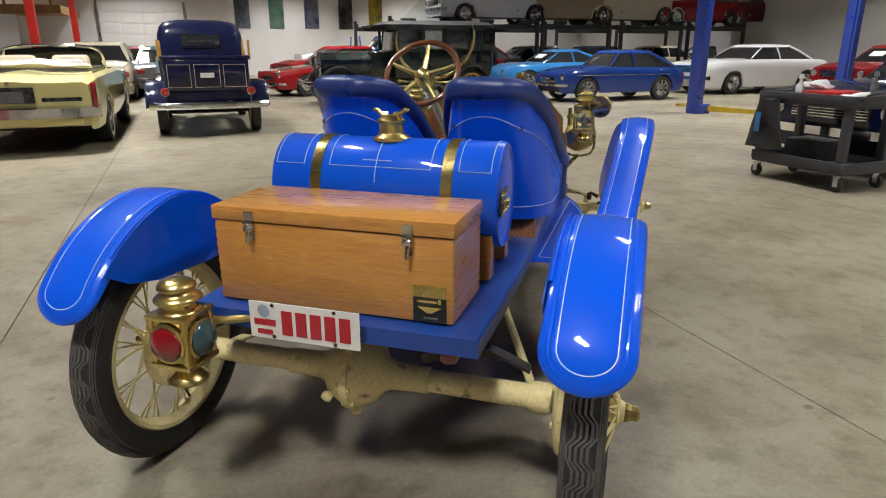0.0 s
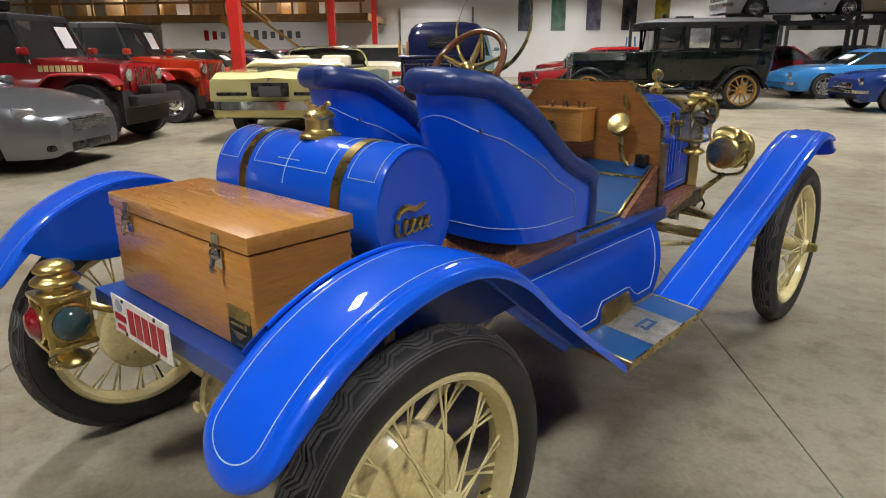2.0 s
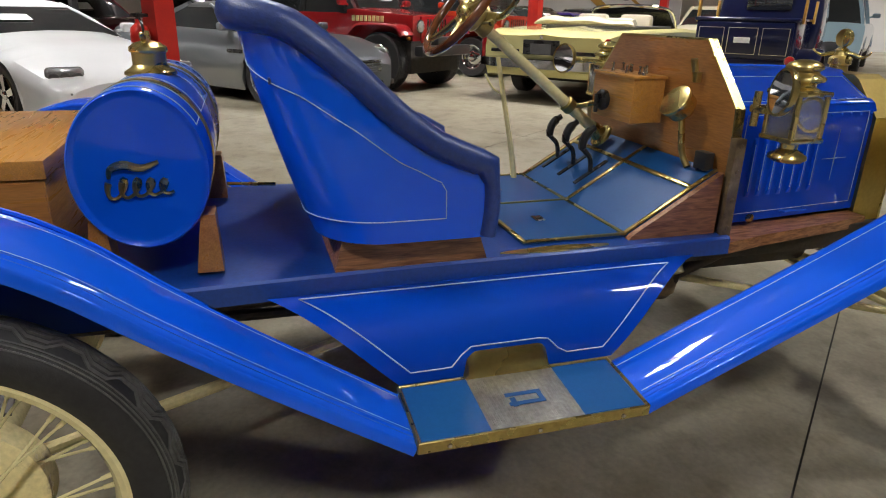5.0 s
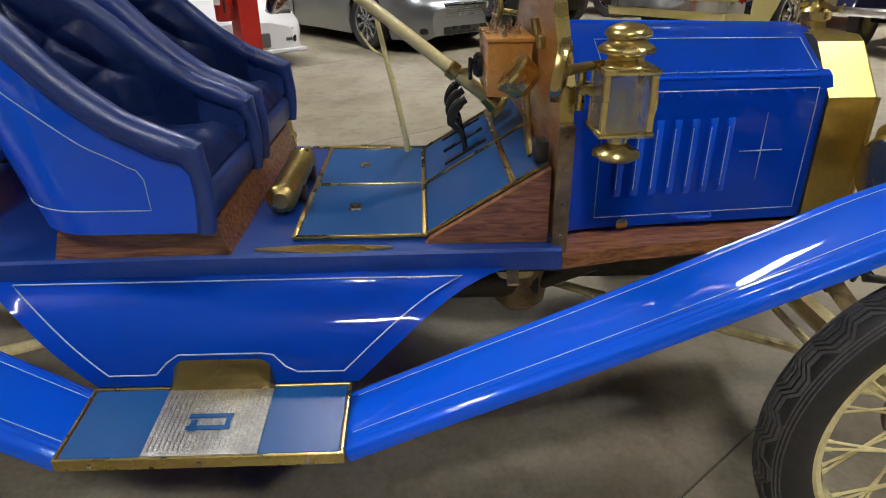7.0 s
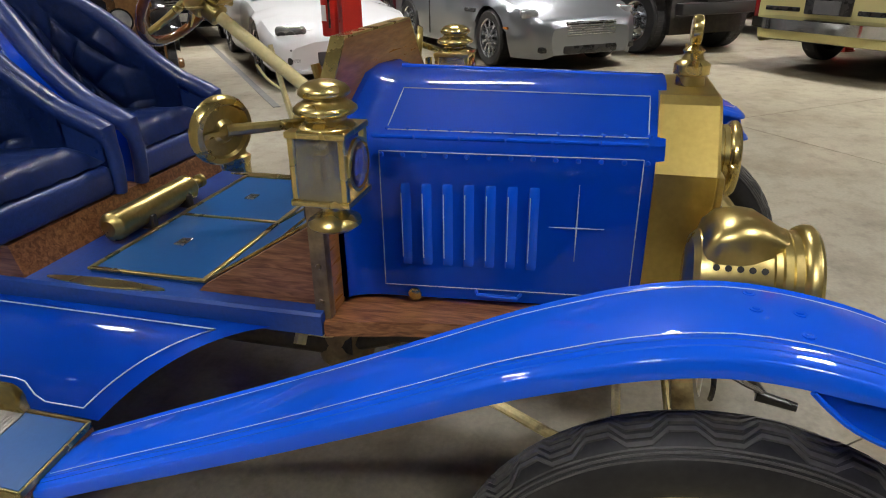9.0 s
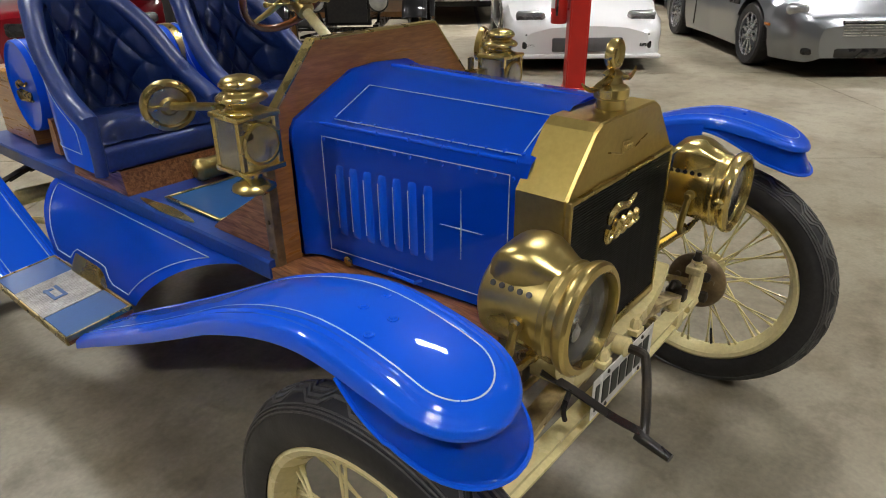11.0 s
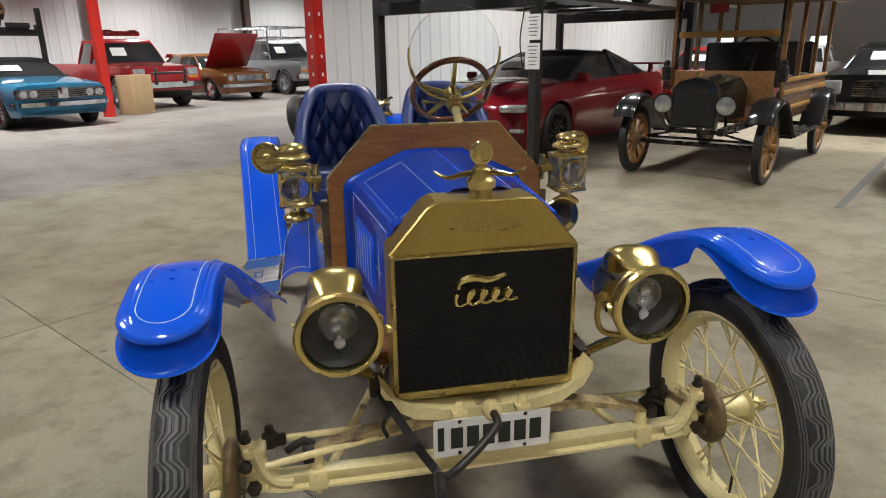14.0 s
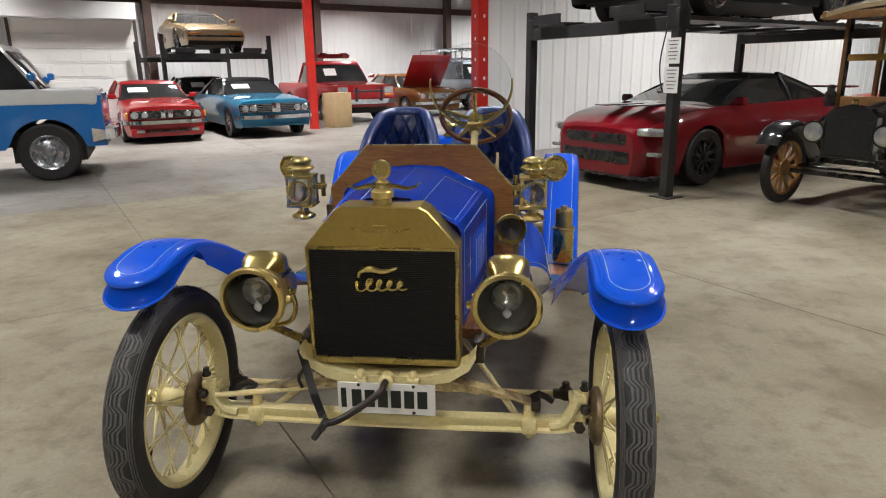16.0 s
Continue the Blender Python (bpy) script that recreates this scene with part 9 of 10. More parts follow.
for y in (-1.45, -2.30):
    bm = bmesh.new()
    add_box(bm, (0, y, 0.98), (1.08, 0.42, 0.14), bev=0.04)
    add_box(bm, (0, y - 0.22, 1.22), (1.08, 0.10, 0.44), bev=0.04)
    part("bench", bm, CABIN, hack)
bm = bmesh.new()
add_box(bm, (0, -1.9, 0.58), (1.16, 2.4, 0.06))
part("floor_pan", bm, WOOD_BODY, hack, smooth=False)
bm = bmesh.new()
m2 = frame_on(V(-0.25, -1.05, 1.35), V(0, -0.6, 0.6))
tube(bm, [m2 @ V(0.20 * math.cos(k * math.tau / 24), 0.20 * math.sin(k * math.tau / 24), 0) for k in range(24)], 0.014, 8, closed=True)
rod(bm, (-0.25, -1.05, 1.35), (-0.25, -0.62, 0.90), 0.02, seg=8)
part("steering_wheel", bm, BLACK, hack)
bm = bmesh.new()
add_box(bm, (0, 0.0, 0.36), (1.26, 0.05, 0.05), bev=0.01)
rod(bm, (-0.60, -0.12, 0.40), (0.60, -0.12, 0.40), 0.015, seg=8)
for k in range(4):
    add_box(bm, (0, 0.0, 0.48 + 0.012 * k), (0.5 + 0.12 * k, 0.05, 0.010))
rod(bm, (-0.56, 0, 0.42), (-0.2, 0.0, 0.50), 0.014, seg=6)
rod(bm, (0.56, 0, 0.42), (0.2, 0.0, 0.50), 0.014, seg=6)
part("front_axle", bm, BLACK, hack)
bm = bmesh.new()
rod(bm, (-0.62, -2.54, 0.375), (0.62, -2.54, 0.375), 0.04, seg=12)
for s in (1, -1):
    add_box(bm, (0.28 * s, -1.5, 0.52), (0.05, 3.3, 0.08))
part("chassis", bm, BLACK, hack)
bm = bmesh.new()
add_box(bm, (0.12, -0.685, 1.80), (0.20, 0.01, 0.10))
part("price_sheet", bm, TAIL_RED, hack, smooth=False)

# navy pickup of the thirties, seen from behind
old = thing("vintage_pickup", hall(-0.08, 12.5, 0, V_HEAD), "glossy navy blue vintage pickup with cream coachlines", "car", "cars parked in the hall")
vintage_wheels(old, 0.71, 2.84, 0.36, 0.15, "steel", CREAM)
bm = bmesh.new()
add_box(bm, (0, -2.75, 0.93), (1.24, 1.55, 0.52), bev=0.035, seg=3)
bed = part("bed", bm, CAR_NAVY, old)
bm = bmesh.new()
add_box(bm, (0, -2.75, 1.195), (1.30, 1.60, 0.05), bev=0.02, seg=3)
part("bed_rail", bm, CAR_NAVY, old)
bm = bmesh.new()
add_box(bm, (0, -3.40, 0.60), (1.26, 0.30, 0.34), bev=0.05, seg=3)
part("rear_pan", bm, CAR_NAVY, old)
bm = bmesh.new()
add_box(bm, (0, -3.545, 0.93), (1.20, 0.05, 0.46), bev=0.015)
gate = part("tailgate", bm, CAR_NAVY, old)
for x, w in ((-0.40, 0.32), (0.0, 0.36), (0.40, 0.32)):
    bm = bmesh.new()
    for cx, cz, sx, sz in ((x, 0.76, w, 0.006), (x, 1.09, w, 0.006), (x - w / 2, 0.925, 0.006, 0.336), (x + w / 2, 0.925, 0.006, 0.336)):
        add_box(bm, (cx, -3.572, cz), (sx, 0.004, sz))
    part("coachline", bm, CAR_CREAM, gate, smooth=False)
bm = bmesh.new()
add_box(bm, (0, -3.574, 0.935), (0.20, 0.004, 0.07), bev=0.0018, seg=1)
part("ornament", bm, CAR_WHITE, gate, "small white plain emblem")
bm = bmesh.new()
rings = [rounded_ring(-1.95, -0.85, 0.68, 0.62, 0.12), rounded_ring(-1.98, -0.85, 0.72, 1.0, 0.14), rounded_ring(-1.97, -0.87, 0.72, 1.25, 0.14), rounded_ring(-1.93, -0.95, 0.69, 1.55, 0.16), rounded_ring(-1.86, -1.0, 0.65, 1.68, 0.18), rounded_ring(-1.76, -1.06, 0.58, 1.755, 0.2), rounded_ring(-1.6, -1.2, 0.36, 1.80, 0.16)]
loft(bm, rings, True, True)
part("cab", bm, CAR_NAVY, old, sharp=45)
bm = bmesh.new()
add_box(bm, (0, -1.968, 1.44), (0.62, 0.02, 0.22), bev=0.009)
part("rear_window", bm, TINT, old)
bm = bmesh.new()
rings = [rounded_ring(-0.9, -0.2, 0.60, 0.66, 0.1), rounded_ring(-0.9, 0.35, 0.42, 1.0, 0.1), rounded_ring(-0.9, 0.33, 0.30, 1.16, 0.1), rounded_ring(-0.9, 0.30, 0.1, 1.2, 0.05)]
loft(bm, rings, True, True)
part("hood", bm, CAR_NAVY, old)
for s in (1, -1):
    bm = bmesh.new()
    strip_fender(bm, [(-3.34, 0.46), (-3.24, 0.66), (-3.06, 0.80), (-2.84, 0.85), (-2.62, 0.80), (-2.40, 0.60), (-2.25, 0.42)], 0.755 * s, 0.17 * s)
    part("rear_fender", bm, CAR_NAVY, old)
    bm = bmesh.new()
    strip_fender(bm, [(0.45, 0.50), (0.36, 0.70), (0.18, 0.84), (-0.06, 0.87), (-0.3, 0.76), (-0.6, 0.52), (-0.85, 0.38)], 0.735 * s, 0.14 * s)
    part("front_fender", bm, CAR_BLACK, old)
    bm = bmesh.new()
    add_box(bm, (0.74 * s, -1.5, 0.37), (0.26, 1.5, 0.04), bev=0.01)
    part("running_board", bm, BLACK, old)
    for y in (-2.2, -3.3):
        bm = bmesh.new()
        add_box(bm, (0.66 * s, y, 1.30), (0.03, 0.10, 0.30), bev=0.006)
        part("stake", bm, YELLOW_WOOD, old, "varnished wooden stake")
    bm = bmesh.new()
    lathe(bm, [(0.02, -0.06), (0.06, -0.05), (0.065, 0.0)], Matrix.Translation((0.62 * s, -3.60, 0.70)) @ Matrix.Rotation(radians(90), 4, "X"), 18)
    tl_ob = part("tail_light", bm, CHROME, old)
    bm = bmesh.new()
    lathe(bm, [(0.058, 0.0), (0.03, 0.012), (0, 0.016)], Matrix.Translation((0.62 * s, -3.60, 0.70)) @ Matrix.Rotation(radians(90), 4, "X"), 18)
    part("lens", bm, TAIL_RED, tl_ob)
bm = bmesh.new()
rings = []
for k in range(-10, 11):
    u = k / 10
    p = V(0.86 * u, -3.80 + 0.12 * u ** 4, 0.50)
    rings.append([p + V(0, 0, -0.05), p + V(0, -0.025, -0.02), p + V(0, -0.025, 0.02), p + V(0, 0, 0.05)])
loft(bm, rings, True, True)
part("bumper", bm, CHROME, old)
bm = bmesh.new()
for s in (1, -1):
    add_box(bm, (0.30 * s, -1.6, 0.50), (0.06, 4.3, 0.10))
rod(bm, (-0.62, -2.84, 0.36), (0.62, -2.84, 0.36), 0.05, seg=10)
part("chassis", bm, BLACK, old)

# dark green saloon of the late twenties
sal = thing("vintage_saloon", hall(3.75, 14.35, 0, U_BACK) @ Matrix.Translation((0, 0.80, 0)), "very dark green vintage saloon with tan wooden wheels", "car", "cars parked in the hall")
vintage_wheels(sal, 0.72, 2.95, 0.40, 0.13, "wood", YELLOW_WOOD)
bm = bmesh.new()
rings = [rounded_ring(-3.55, -0.95, 0.66, 0.62, 0.14), rounded_ring(-3.62, -0.92, 0.72, 0.95, 0.18), rounded_ring(-3.62, -0.92, 0.72, 1.28, 0.18)]
loft(bm, rings, True, True)
part("body", bm, CAR_GREEN, sal, sharp=45)
bm = bmesh.new()
loft(bm, [rounded_ring(-3.58, -0.97, 0.70, 1.26, 0.18), rounded_ring(-3.55, -1.0, 0.68, 1.80, 0.18)], True, True)
part("window", bm, TINT, sal, sharp=45)
bm = bmesh.new()
loft(bm, [rounded_ring(-3.60, -0.72, 0.71, 1.74, 0.18), rounded_ring(-3.60, -0.72, 0.71, 1.86, 0.18), rounded_ring(-3.5, -0.85, 0.62, 1.93, 0.2), rounded_ring(-3.2, -1.2, 0.4, 1.96, 0.2)], True, True)
part("roof", bm, CANVAS_BLACK, sal, sharp=45)
for s in (1, -1):
    for y, w in ((-0.98, 0.07), (-1.58, 0.08), (-2.25, 0.08), (-2.92, 0.10), (-3.45, 0.30)):
        bm = bmesh.new()
        add_box(bm, (0.695 * s, y, 1.52), (0.05, w, 0.56), bev=0.012)
        part("pillar", bm, CAR_GREEN, sal)
    bm = bmesh.new()
    add_box(bm, (0.725 * s, -2.2, 1.26), (0.03, 2.6, 0.04), bev=0.01)
    part("belt_rail", bm, CAR_GREEN, sal)
    for y in (-1.30, -1.95, -2.62):
        bm = bmesh.new()
        add_box(bm, (0.69 * s, y, 1.52), (0.02, 0.44, 0.42), bev=0.008)
        part("window", bm, LAMP_GLASS if y == -1.95 else TINT, sal)
    bm = bmesh.new()
    strip_fender(bm, [(0.48, 0.46), (0.40, 0.70), (0.20, 0.88), (-0.05, 0.93), (-0.32, 0.82), (-0.65, 0.58), (-1.0, 0.42)], 0.75 * s, 0.15 * s)
    part("front_fender", bm, CAR_BLACK, sal)
    bm = bmesh.new()
    strip_fender(bm, [(-2.3, 0.42), (-2.50, 0.68), (-2.70, 0.86), (-2.95, 0.93), (-3.20, 0.84), (-3.42, 0.58), (-3.50, 0.45)], 0.75 * s, 0.15 * s)
    part("rear_fender", bm, CAR_BLACK, sal)
    bm = bmesh.new()
    add_box(bm, (0.76 * s, -1.65, 0.40), (0.26, 1.5, 0.045), bev=0.01)
    add_box(bm, (0.89 * s, -1.65, 0.41), (0.012, 1.5, 0.03), bev=0.003)
    part("running_board", bm, BLACK, sal)
    bm = bmesh.new()
    m2 = Matrix.Translation((0.36 * s, 0.42, 0.98)) @ Matrix.Rotation(radians(-90), 4, "X")
    lathe(bm, [(0.02, -0.16), (0.08, -0.10), (0.125, -0.02), (0.13, 0.0), (0.12, 0.012)], m2, 24)
    hd = part("headlight", bm, CHROME, sal)
    bm = bmesh.new()
    lathe(bm, [(0.12, 0.012), (0.07, 0.03), (0, 0.036)], m2, 24)
    part("lens", bm, LAMP_GLASS, hd)
bm = bmesh.new()
rings = []
for y, k in ((0.28, 0.80), (-0.3, 0.92), (-0.95, 1.12)):
    w = 0.42 * k
    rings.append([V(-w, y, 0.62), V(-w, y, 1.06), V(-w * 0.75, y, 1.20), V(0, y, 1.25), V(w * 0.75, y, 1.20), V(w, y, 1.06), V(w, y, 0.62)])
loft(bm, rings, True, True)
part("hood", bm, CAR_GREEN, sal, sharp=30)
bm = bmesh.new()
add_box(bm, (0, 0.32, 0.90), (0.62, 0.08, 0.66), bev=0.03)
part("radiator", bm, CHROME, sal)
bm = bmesh.new()
add_box(bm, (0, 0.366, 0.88), (0.52, 0.01, 0.52))
part("core", bm, CORE, sal, smooth=False)
bm = bmesh.new()
for z in (0.50, 0.58):
    tube(bm, smooth_path([(-0.82, 0.62, z), (-0.5, 0.74, z), (0, 0.76, z), (0.5, 0.74, z), (0.82, 0.62, z)], 5), 0.022, 8)
part("bumper", bm, CHROME, sal)
bm = bmesh.new()
for s in (1, -1):
    add_box(bm, (0.30 * s, -1.5, 0.52), (0.06, 4.0, 0.12))
rod(bm, (-0.66, 0, 0.40), (0.66, 0, 0.40), 0.04, seg=10)
rod(bm, (-0.66, -2.95, 0.40), (0.66, -2.95, 0.40), 0.05, seg=10)
part("chassis", bm, BLACK, sal)

for ob in sal.children:
    if ob.name.split(".")[0] in ("body", "window", "roof", "pillar", "belt_rail", "rear_fender"):
        ob.location.y -= 0.45
    elif ob.name.split(".")[0] == "wheel" and ob.location.y < -1:
        ob.location.y -= 0.45
bm = bmesh.new()
add_box(bm, (0, -1.15, 0.93), (0.96, 0.60, 0.62), bev=0.04)
part("scuttle", bm, CAR_GREEN, sal)

# ---- lifts, racks and the rest of the hall ----
def four_post_lift(a, b, turn, w, length, z, label, mat=BLACK_STEEL, post_h=2.2):
    """A four-post parking lift; its front posts stand at y = 0."""
    c = thing("parking_lift", hall(a, b, 0, turn), label, "car lift", "parking lifts")
    for x in (-w / 2, w / 2):
        for y in (0.0, -length):
            bm = bmesh.new()
            s = 1 if x < 0 else -1
            add_box(bm, (x, y, post_h / 2), (0.10, 0.13, post_h), bev=0.006, seg=1)
            add_box(bm, (x + 0.055 * s, y, post_h / 2), (0.012, 0.05, post_h - 0.02))
            part("post", bm, mat, c)
            bm = bmesh.new()
            add_box(bm, (x, y, 0.006), (0.28, 0.26, 0.012), bev=0.002, seg=1)
            part("foot_plate", bm, mat, c)
    for y in (0.0, -length):
        bm = bmesh.new()
        add_box(bm, (0, y, z - 0.07), (w, 0.14, 0.15), bev=0.008, seg=1)
        for x in (-w / 2 + 0.05, w / 2 - 0.05):
            add_box(bm, (x, y, z), (0.12, 0.17, 0.24), bev=0.01, seg=1)
        part("cross_beam", bm, mat, c)
    for x in (-w / 2 + 0.55, w / 2 - 0.55):
        bm = bmesh.new()
        add_box(bm, (x, -length / 2, z + 0.02), (0.52, length + 0.3, 0.05), bev=0.006, seg=1)
        for k in range(int(length / 0.25)):
            add_box(bm, (x, -length + 0.1 + k * 0.25, z + 0.05), (0.48, 0.03, 0.012))
        add_box(bm, (x, 0.22, z + 0.09), (0.52, 0.03, 0.12), bev=0.006, seg=1)
        part("runway", bm, mat, c)
    for y in [-(k + 0.5) * length / 5 for k in range(5)]:
        bm = bmesh.new()
        add_box(bm, (0, y, z - 0.01), (w - 1.2, 0.05, 0.04))
        part("drip_rail", bm, mat, c, smooth=False)
    return c


lift = four_post_lift(-3.64, -2.36, U_HEAD, 2.46, 4.8, 1.98, "black four-post parking lift with a car on top")
for z, h in ((1.62, 0.27), (1.31, 0.28)):
    bm = bmesh.new()
    add_box(bm, (-1.23, 0.068, z), (0.19, 0.003, h))
    sheet = part("notice", bm, PAPER, lift, "white notice sheet taped to the post", smooth=False)
    bm = bmesh.new()
    for k in range(6):
        add_box(bm, (-1.23, 0.0705, z + h * (0.38 - 0.14 * k)), (0.13 - 0.02 * (k % 3), 0.001, 0.010))
    part("print_line", bm, INK, lift, smooth=False)
bm = bmesh.new()
add_box(bm, (-1.20, -0.02, 1.95), (0.16, 0.20, 0.22), bev=0.01)
tube(bm, smooth_path([(-1.10, 0.02, 1.9), (-1.05, 0.05, 1.5), (-1.08, 0.02, 1.2), (-1.15, 0.0, 1.3)], 6), 0.008, 6)
part("power_unit", bm, BLACK_STEEL, lift)
sedan("coupe", hall(-4.75, -2.36, 2.03, U_HEAD), CAR_BLACK, "black coupe standing on the parking lift", rim=ALLOY, style="ten")

lift2 = four_post_lift(-2.25, -15.4, V_HEAD, 2.9, 4.6, 2.0, "black four-post parking lift with a gold coupe on top", post_h=2.5)
modern_car("sports_coupe", hall(-2.25, -16.4, 2.05, V_HEAD), "gold wedge-shaped sports coupe standing on a lift", CAR_GOLD, dict(
    fo=0.95, ro=0.9, wb=2.45, W=1.80, r=0.32, sill=0.18, tw=0.24, style="ro", rim=ALLOY, nose_drop=0.10, chin=0.12,
    top=[(-3.35, 0.90), (-2.4, 0.92), (-0.6, 0.86), (0.3, 0.74), (0.95, 0.58)], plan=[(-3.35, 0.90), (-2.4, 1.0), (0.3, 1.0), (0.95, 0.88)],
    cabin=(-2.9, -1.8, -1.25, -0.45, 0.86, 1.17, 0.76, 0.56), roof=TINT, pillars=(), extra=[("box", "bumper_strip", (0, 0.95, 0.42), (1.5, 0.04, 0.05), BLACK), ("lamp", 0.55, 0.93, 0.48, (0.4, 0.05, 0.06), AMBER), ("mirror", 0.80, -0.5, 0.88)]))
sedan("saloon_car", hall(-2.25, -16.6, 0, V_HEAD), CAR_BLACK, "black saloon under the parking lift")

# long rack beyond the blue lift
for k, (a, mat, lab) in enumerate(((7.3, CAR_WHITE, "white"), (10.0, CAR_TAN, "tan"), (12.9, CAR_CREAM, "cream"), (16.2, CAR_RED, "red"), (19.3, CAR_MAROON, "maroon"))):
    four_post_lift(a, 17.2 + 2.0, 180, 2.75, 4.6, 2.08, "black four-post lift in the long rack", post_h=2.3) if a != 10.0 else four_post_lift(a, 19.2, 180, 2.6, 4.6, 2.08, "black four-post lift in the long rack", post_h=2.3)
    sedan("stored_car", hall(a + 1.4, 20.4, 2.13, 90 if k != 2 else 90), mat, lab + " car stored on the upper rack")
    sedan("stored_car", hall(a + 1.3, 22.6, 0, 90), (CAR_MAROON, CAR_BLACK, CAR_NAVY, CAR_CREAM, CAR_GREEN)[k], "dark car stored under the rack")
# rack behind the off-roaders
for b, mat, lab in ((6.4, CAR_RED, "red"), (9.4, CAR_MAROON, "dark red"), (12.4, CAR_BLACK, "black")):
    four_post_lift(-9.6, b, U_HEAD, 2.6, 4.6, 1.95, "black four-post lift behind the parked row", post_h=2.2)
    sedan("stored_car", hall(-10.9, b, 2.0, U_HEAD), mat, lab + " car stored on the rack behind the row")
# a lift with an old black wagon in the far corner
four_post_lift(-14.5, 2.9, U_HEAD, 2.6, 4.4, 1.45, "black four-post lift in the far corner", post_h=2.2)
sedan("stored_car", hall(-15.6, 2.9, 1.5, U_HEAD), CAR_BLACK, "tall black old car on a far lift", cabin=(-3.05, -2.9, -1.1, -0.9, 0.94, 1.62, 0.74, 0.68))


def two_post_lift(a, b):
    c = thing("two_post_lift", hall(a, b, 0, 0), "blue two-post car lift with yellow arms", "car lift")
    for x in (0.0, 4.25):
        bm = bmesh.new()
        s = 1 if x == 0 else -1
        add_box(bm, (x, 0, 1.9), (0.16, 0.30, 3.8), bev=0.012)
        add_box(bm, (x + 0.10 * s, 0, 1.9), (0.06, 0.20, 3.76), bev=0.006)
        post = part("post", bm, BLUE_STEEL, c)
        bm = bmesh.new()
        add_box(bm, (x + 0.12 * s, 0, 0.10), (0.30, 0.34, 0.20), bev=0.02)
        part("carriage", bm, BLUE_STEEL, c)
        for yy in (-1, 1):
            bm = bmesh.new()
            loft(bm, [[V(x + 0.2 * s, 0.08 * yy, 0.05), V(x + 0.2 * s, 0.26 * yy, 0.05), V(x + 0.2 * s, 0.26 * yy, 0.17), V(x + 0.2 * s, 0.08 * yy, 0.17)],
                      [V(x + 0.75 * s, 0.85 * yy, 0.04), V(x + 0.75 * s, 1.05 * yy, 0.04), V(x + 0.75 * s, 1.05 * yy, 0.12), V(x + 0.75 * s, 0.85 * yy, 0.12)],
                      [V(x + 0.80 * s, 1.35 * yy, 0.02), V(x + 0.80 * s, 1.50 * yy, 0.02), V(x + 0.80 * s, 1.50 * yy, 0.06), V(x + 0.80 * s, 1.35 * yy, 0.06)]], True, True)
            part("arm", bm, YELLOW_STEEL, c)
    bm = bmesh.new()
    add_box(bm, (2.12, 0, 3.75), (4.2, 0.2, 0.14), bev=0.01)
    part("top_beam", bm, BLUE_STEEL, c)
    return c


two_post_lift(9.5, 9.15)

# tool cart
CART_GREY = material("grey_cart_plastic", (0.045, 0.048, 0.060), 0.5, 0.0, (0.06, 0.06, 0.07), 6.0, fine=0.1, bump=0.05)
RED_PLASTIC = material("red_plastic", (0.42, 0.03, 0.03), 0.4)
CLOTH = material("black_cloth", (0.015, 0.016, 0.018), 0.85, 0.0, (0.03, 0.03, 0.033), 20.0, fine=0.2, bump=0.15, bump_scale=90.0)
RAG = material("white_rag", (0.66, 0.66, 0.66), 0.85, 0.0, (0.55, 0.55, 0.56), 9.0, bump=0.1)
cart = thing("tool_cart", hall(5.56, 2.98, 0, 0), "grey two-shelf tool cart loaded with tools and rags", "tool cart")
for z in (0.18, 0.80):
    bm = bmesh.new()
    add_box(bm, (0, 0, z), (0.62, 1.08, 0.05), bev=0.02)
    for x, y, sx, sy in ((0.30, 0, 0.03, 1.08), (-0.30, 0, 0.03, 1.08), (0, 0.53, 0.62, 0.03), (0, -0.53, 0.62, 0.03)):
        add_box(bm, (x, y, z + 0.05), (sx, sy, 0.09), bev=0.01)
    part("shelf", bm, CART_GREY, cart)
for x in (-0.27, 0.27):
    for y in (-0.48, 0.48):
        bm = bmesh.new()
        add_box(bm, (x, y, 0.50), (0.06, 0.09, 0.62), bev=0.015)
        part("upright", bm, CART_GREY, cart)
        bm = bmesh.new()
        lathe(bm, [(0.02, -0.018), (0.06, -0.018), (0.064, -0.01), (0.064, 0.01), (0.06, 0.018), (0.02, 0.018)], Matrix.Translation((x, y, 0.064)) @ Matrix.Rotation(radians(90), 4, "Y"), 20)
        cast = part("caster", bm, RUBBER, cart)
        bm = bmesh.new()
        for s in (-1, 1):
            add_box(bm, (x + 0.026 * s, y, 0.10), (0.006, 0.05, 0.10))
        part("fork", bm, CHROME, cart, smooth=False)
bm = bmesh.new()
tube(bm, smooth_path([(-0.22, -0.55, 0.86), (-0.22, -0.66, 0.93), (0.22, -0.66, 0.93), (0.22, -0.55, 0.86)], 5), 0.016, 8)
part("push_handle", bm, CART_GREY, cart)
cm = hall(5.56, 2.98, 0, 0)


def small(name, x, y, z, build, mat, label, cat):
    bm = bmesh.new()
    build(bm)
    ob = part(name, bm, mat)
    ob.matrix_basis = cm @ Matrix.Translation((x, y, z))
    return tagged(ob, label, cat)


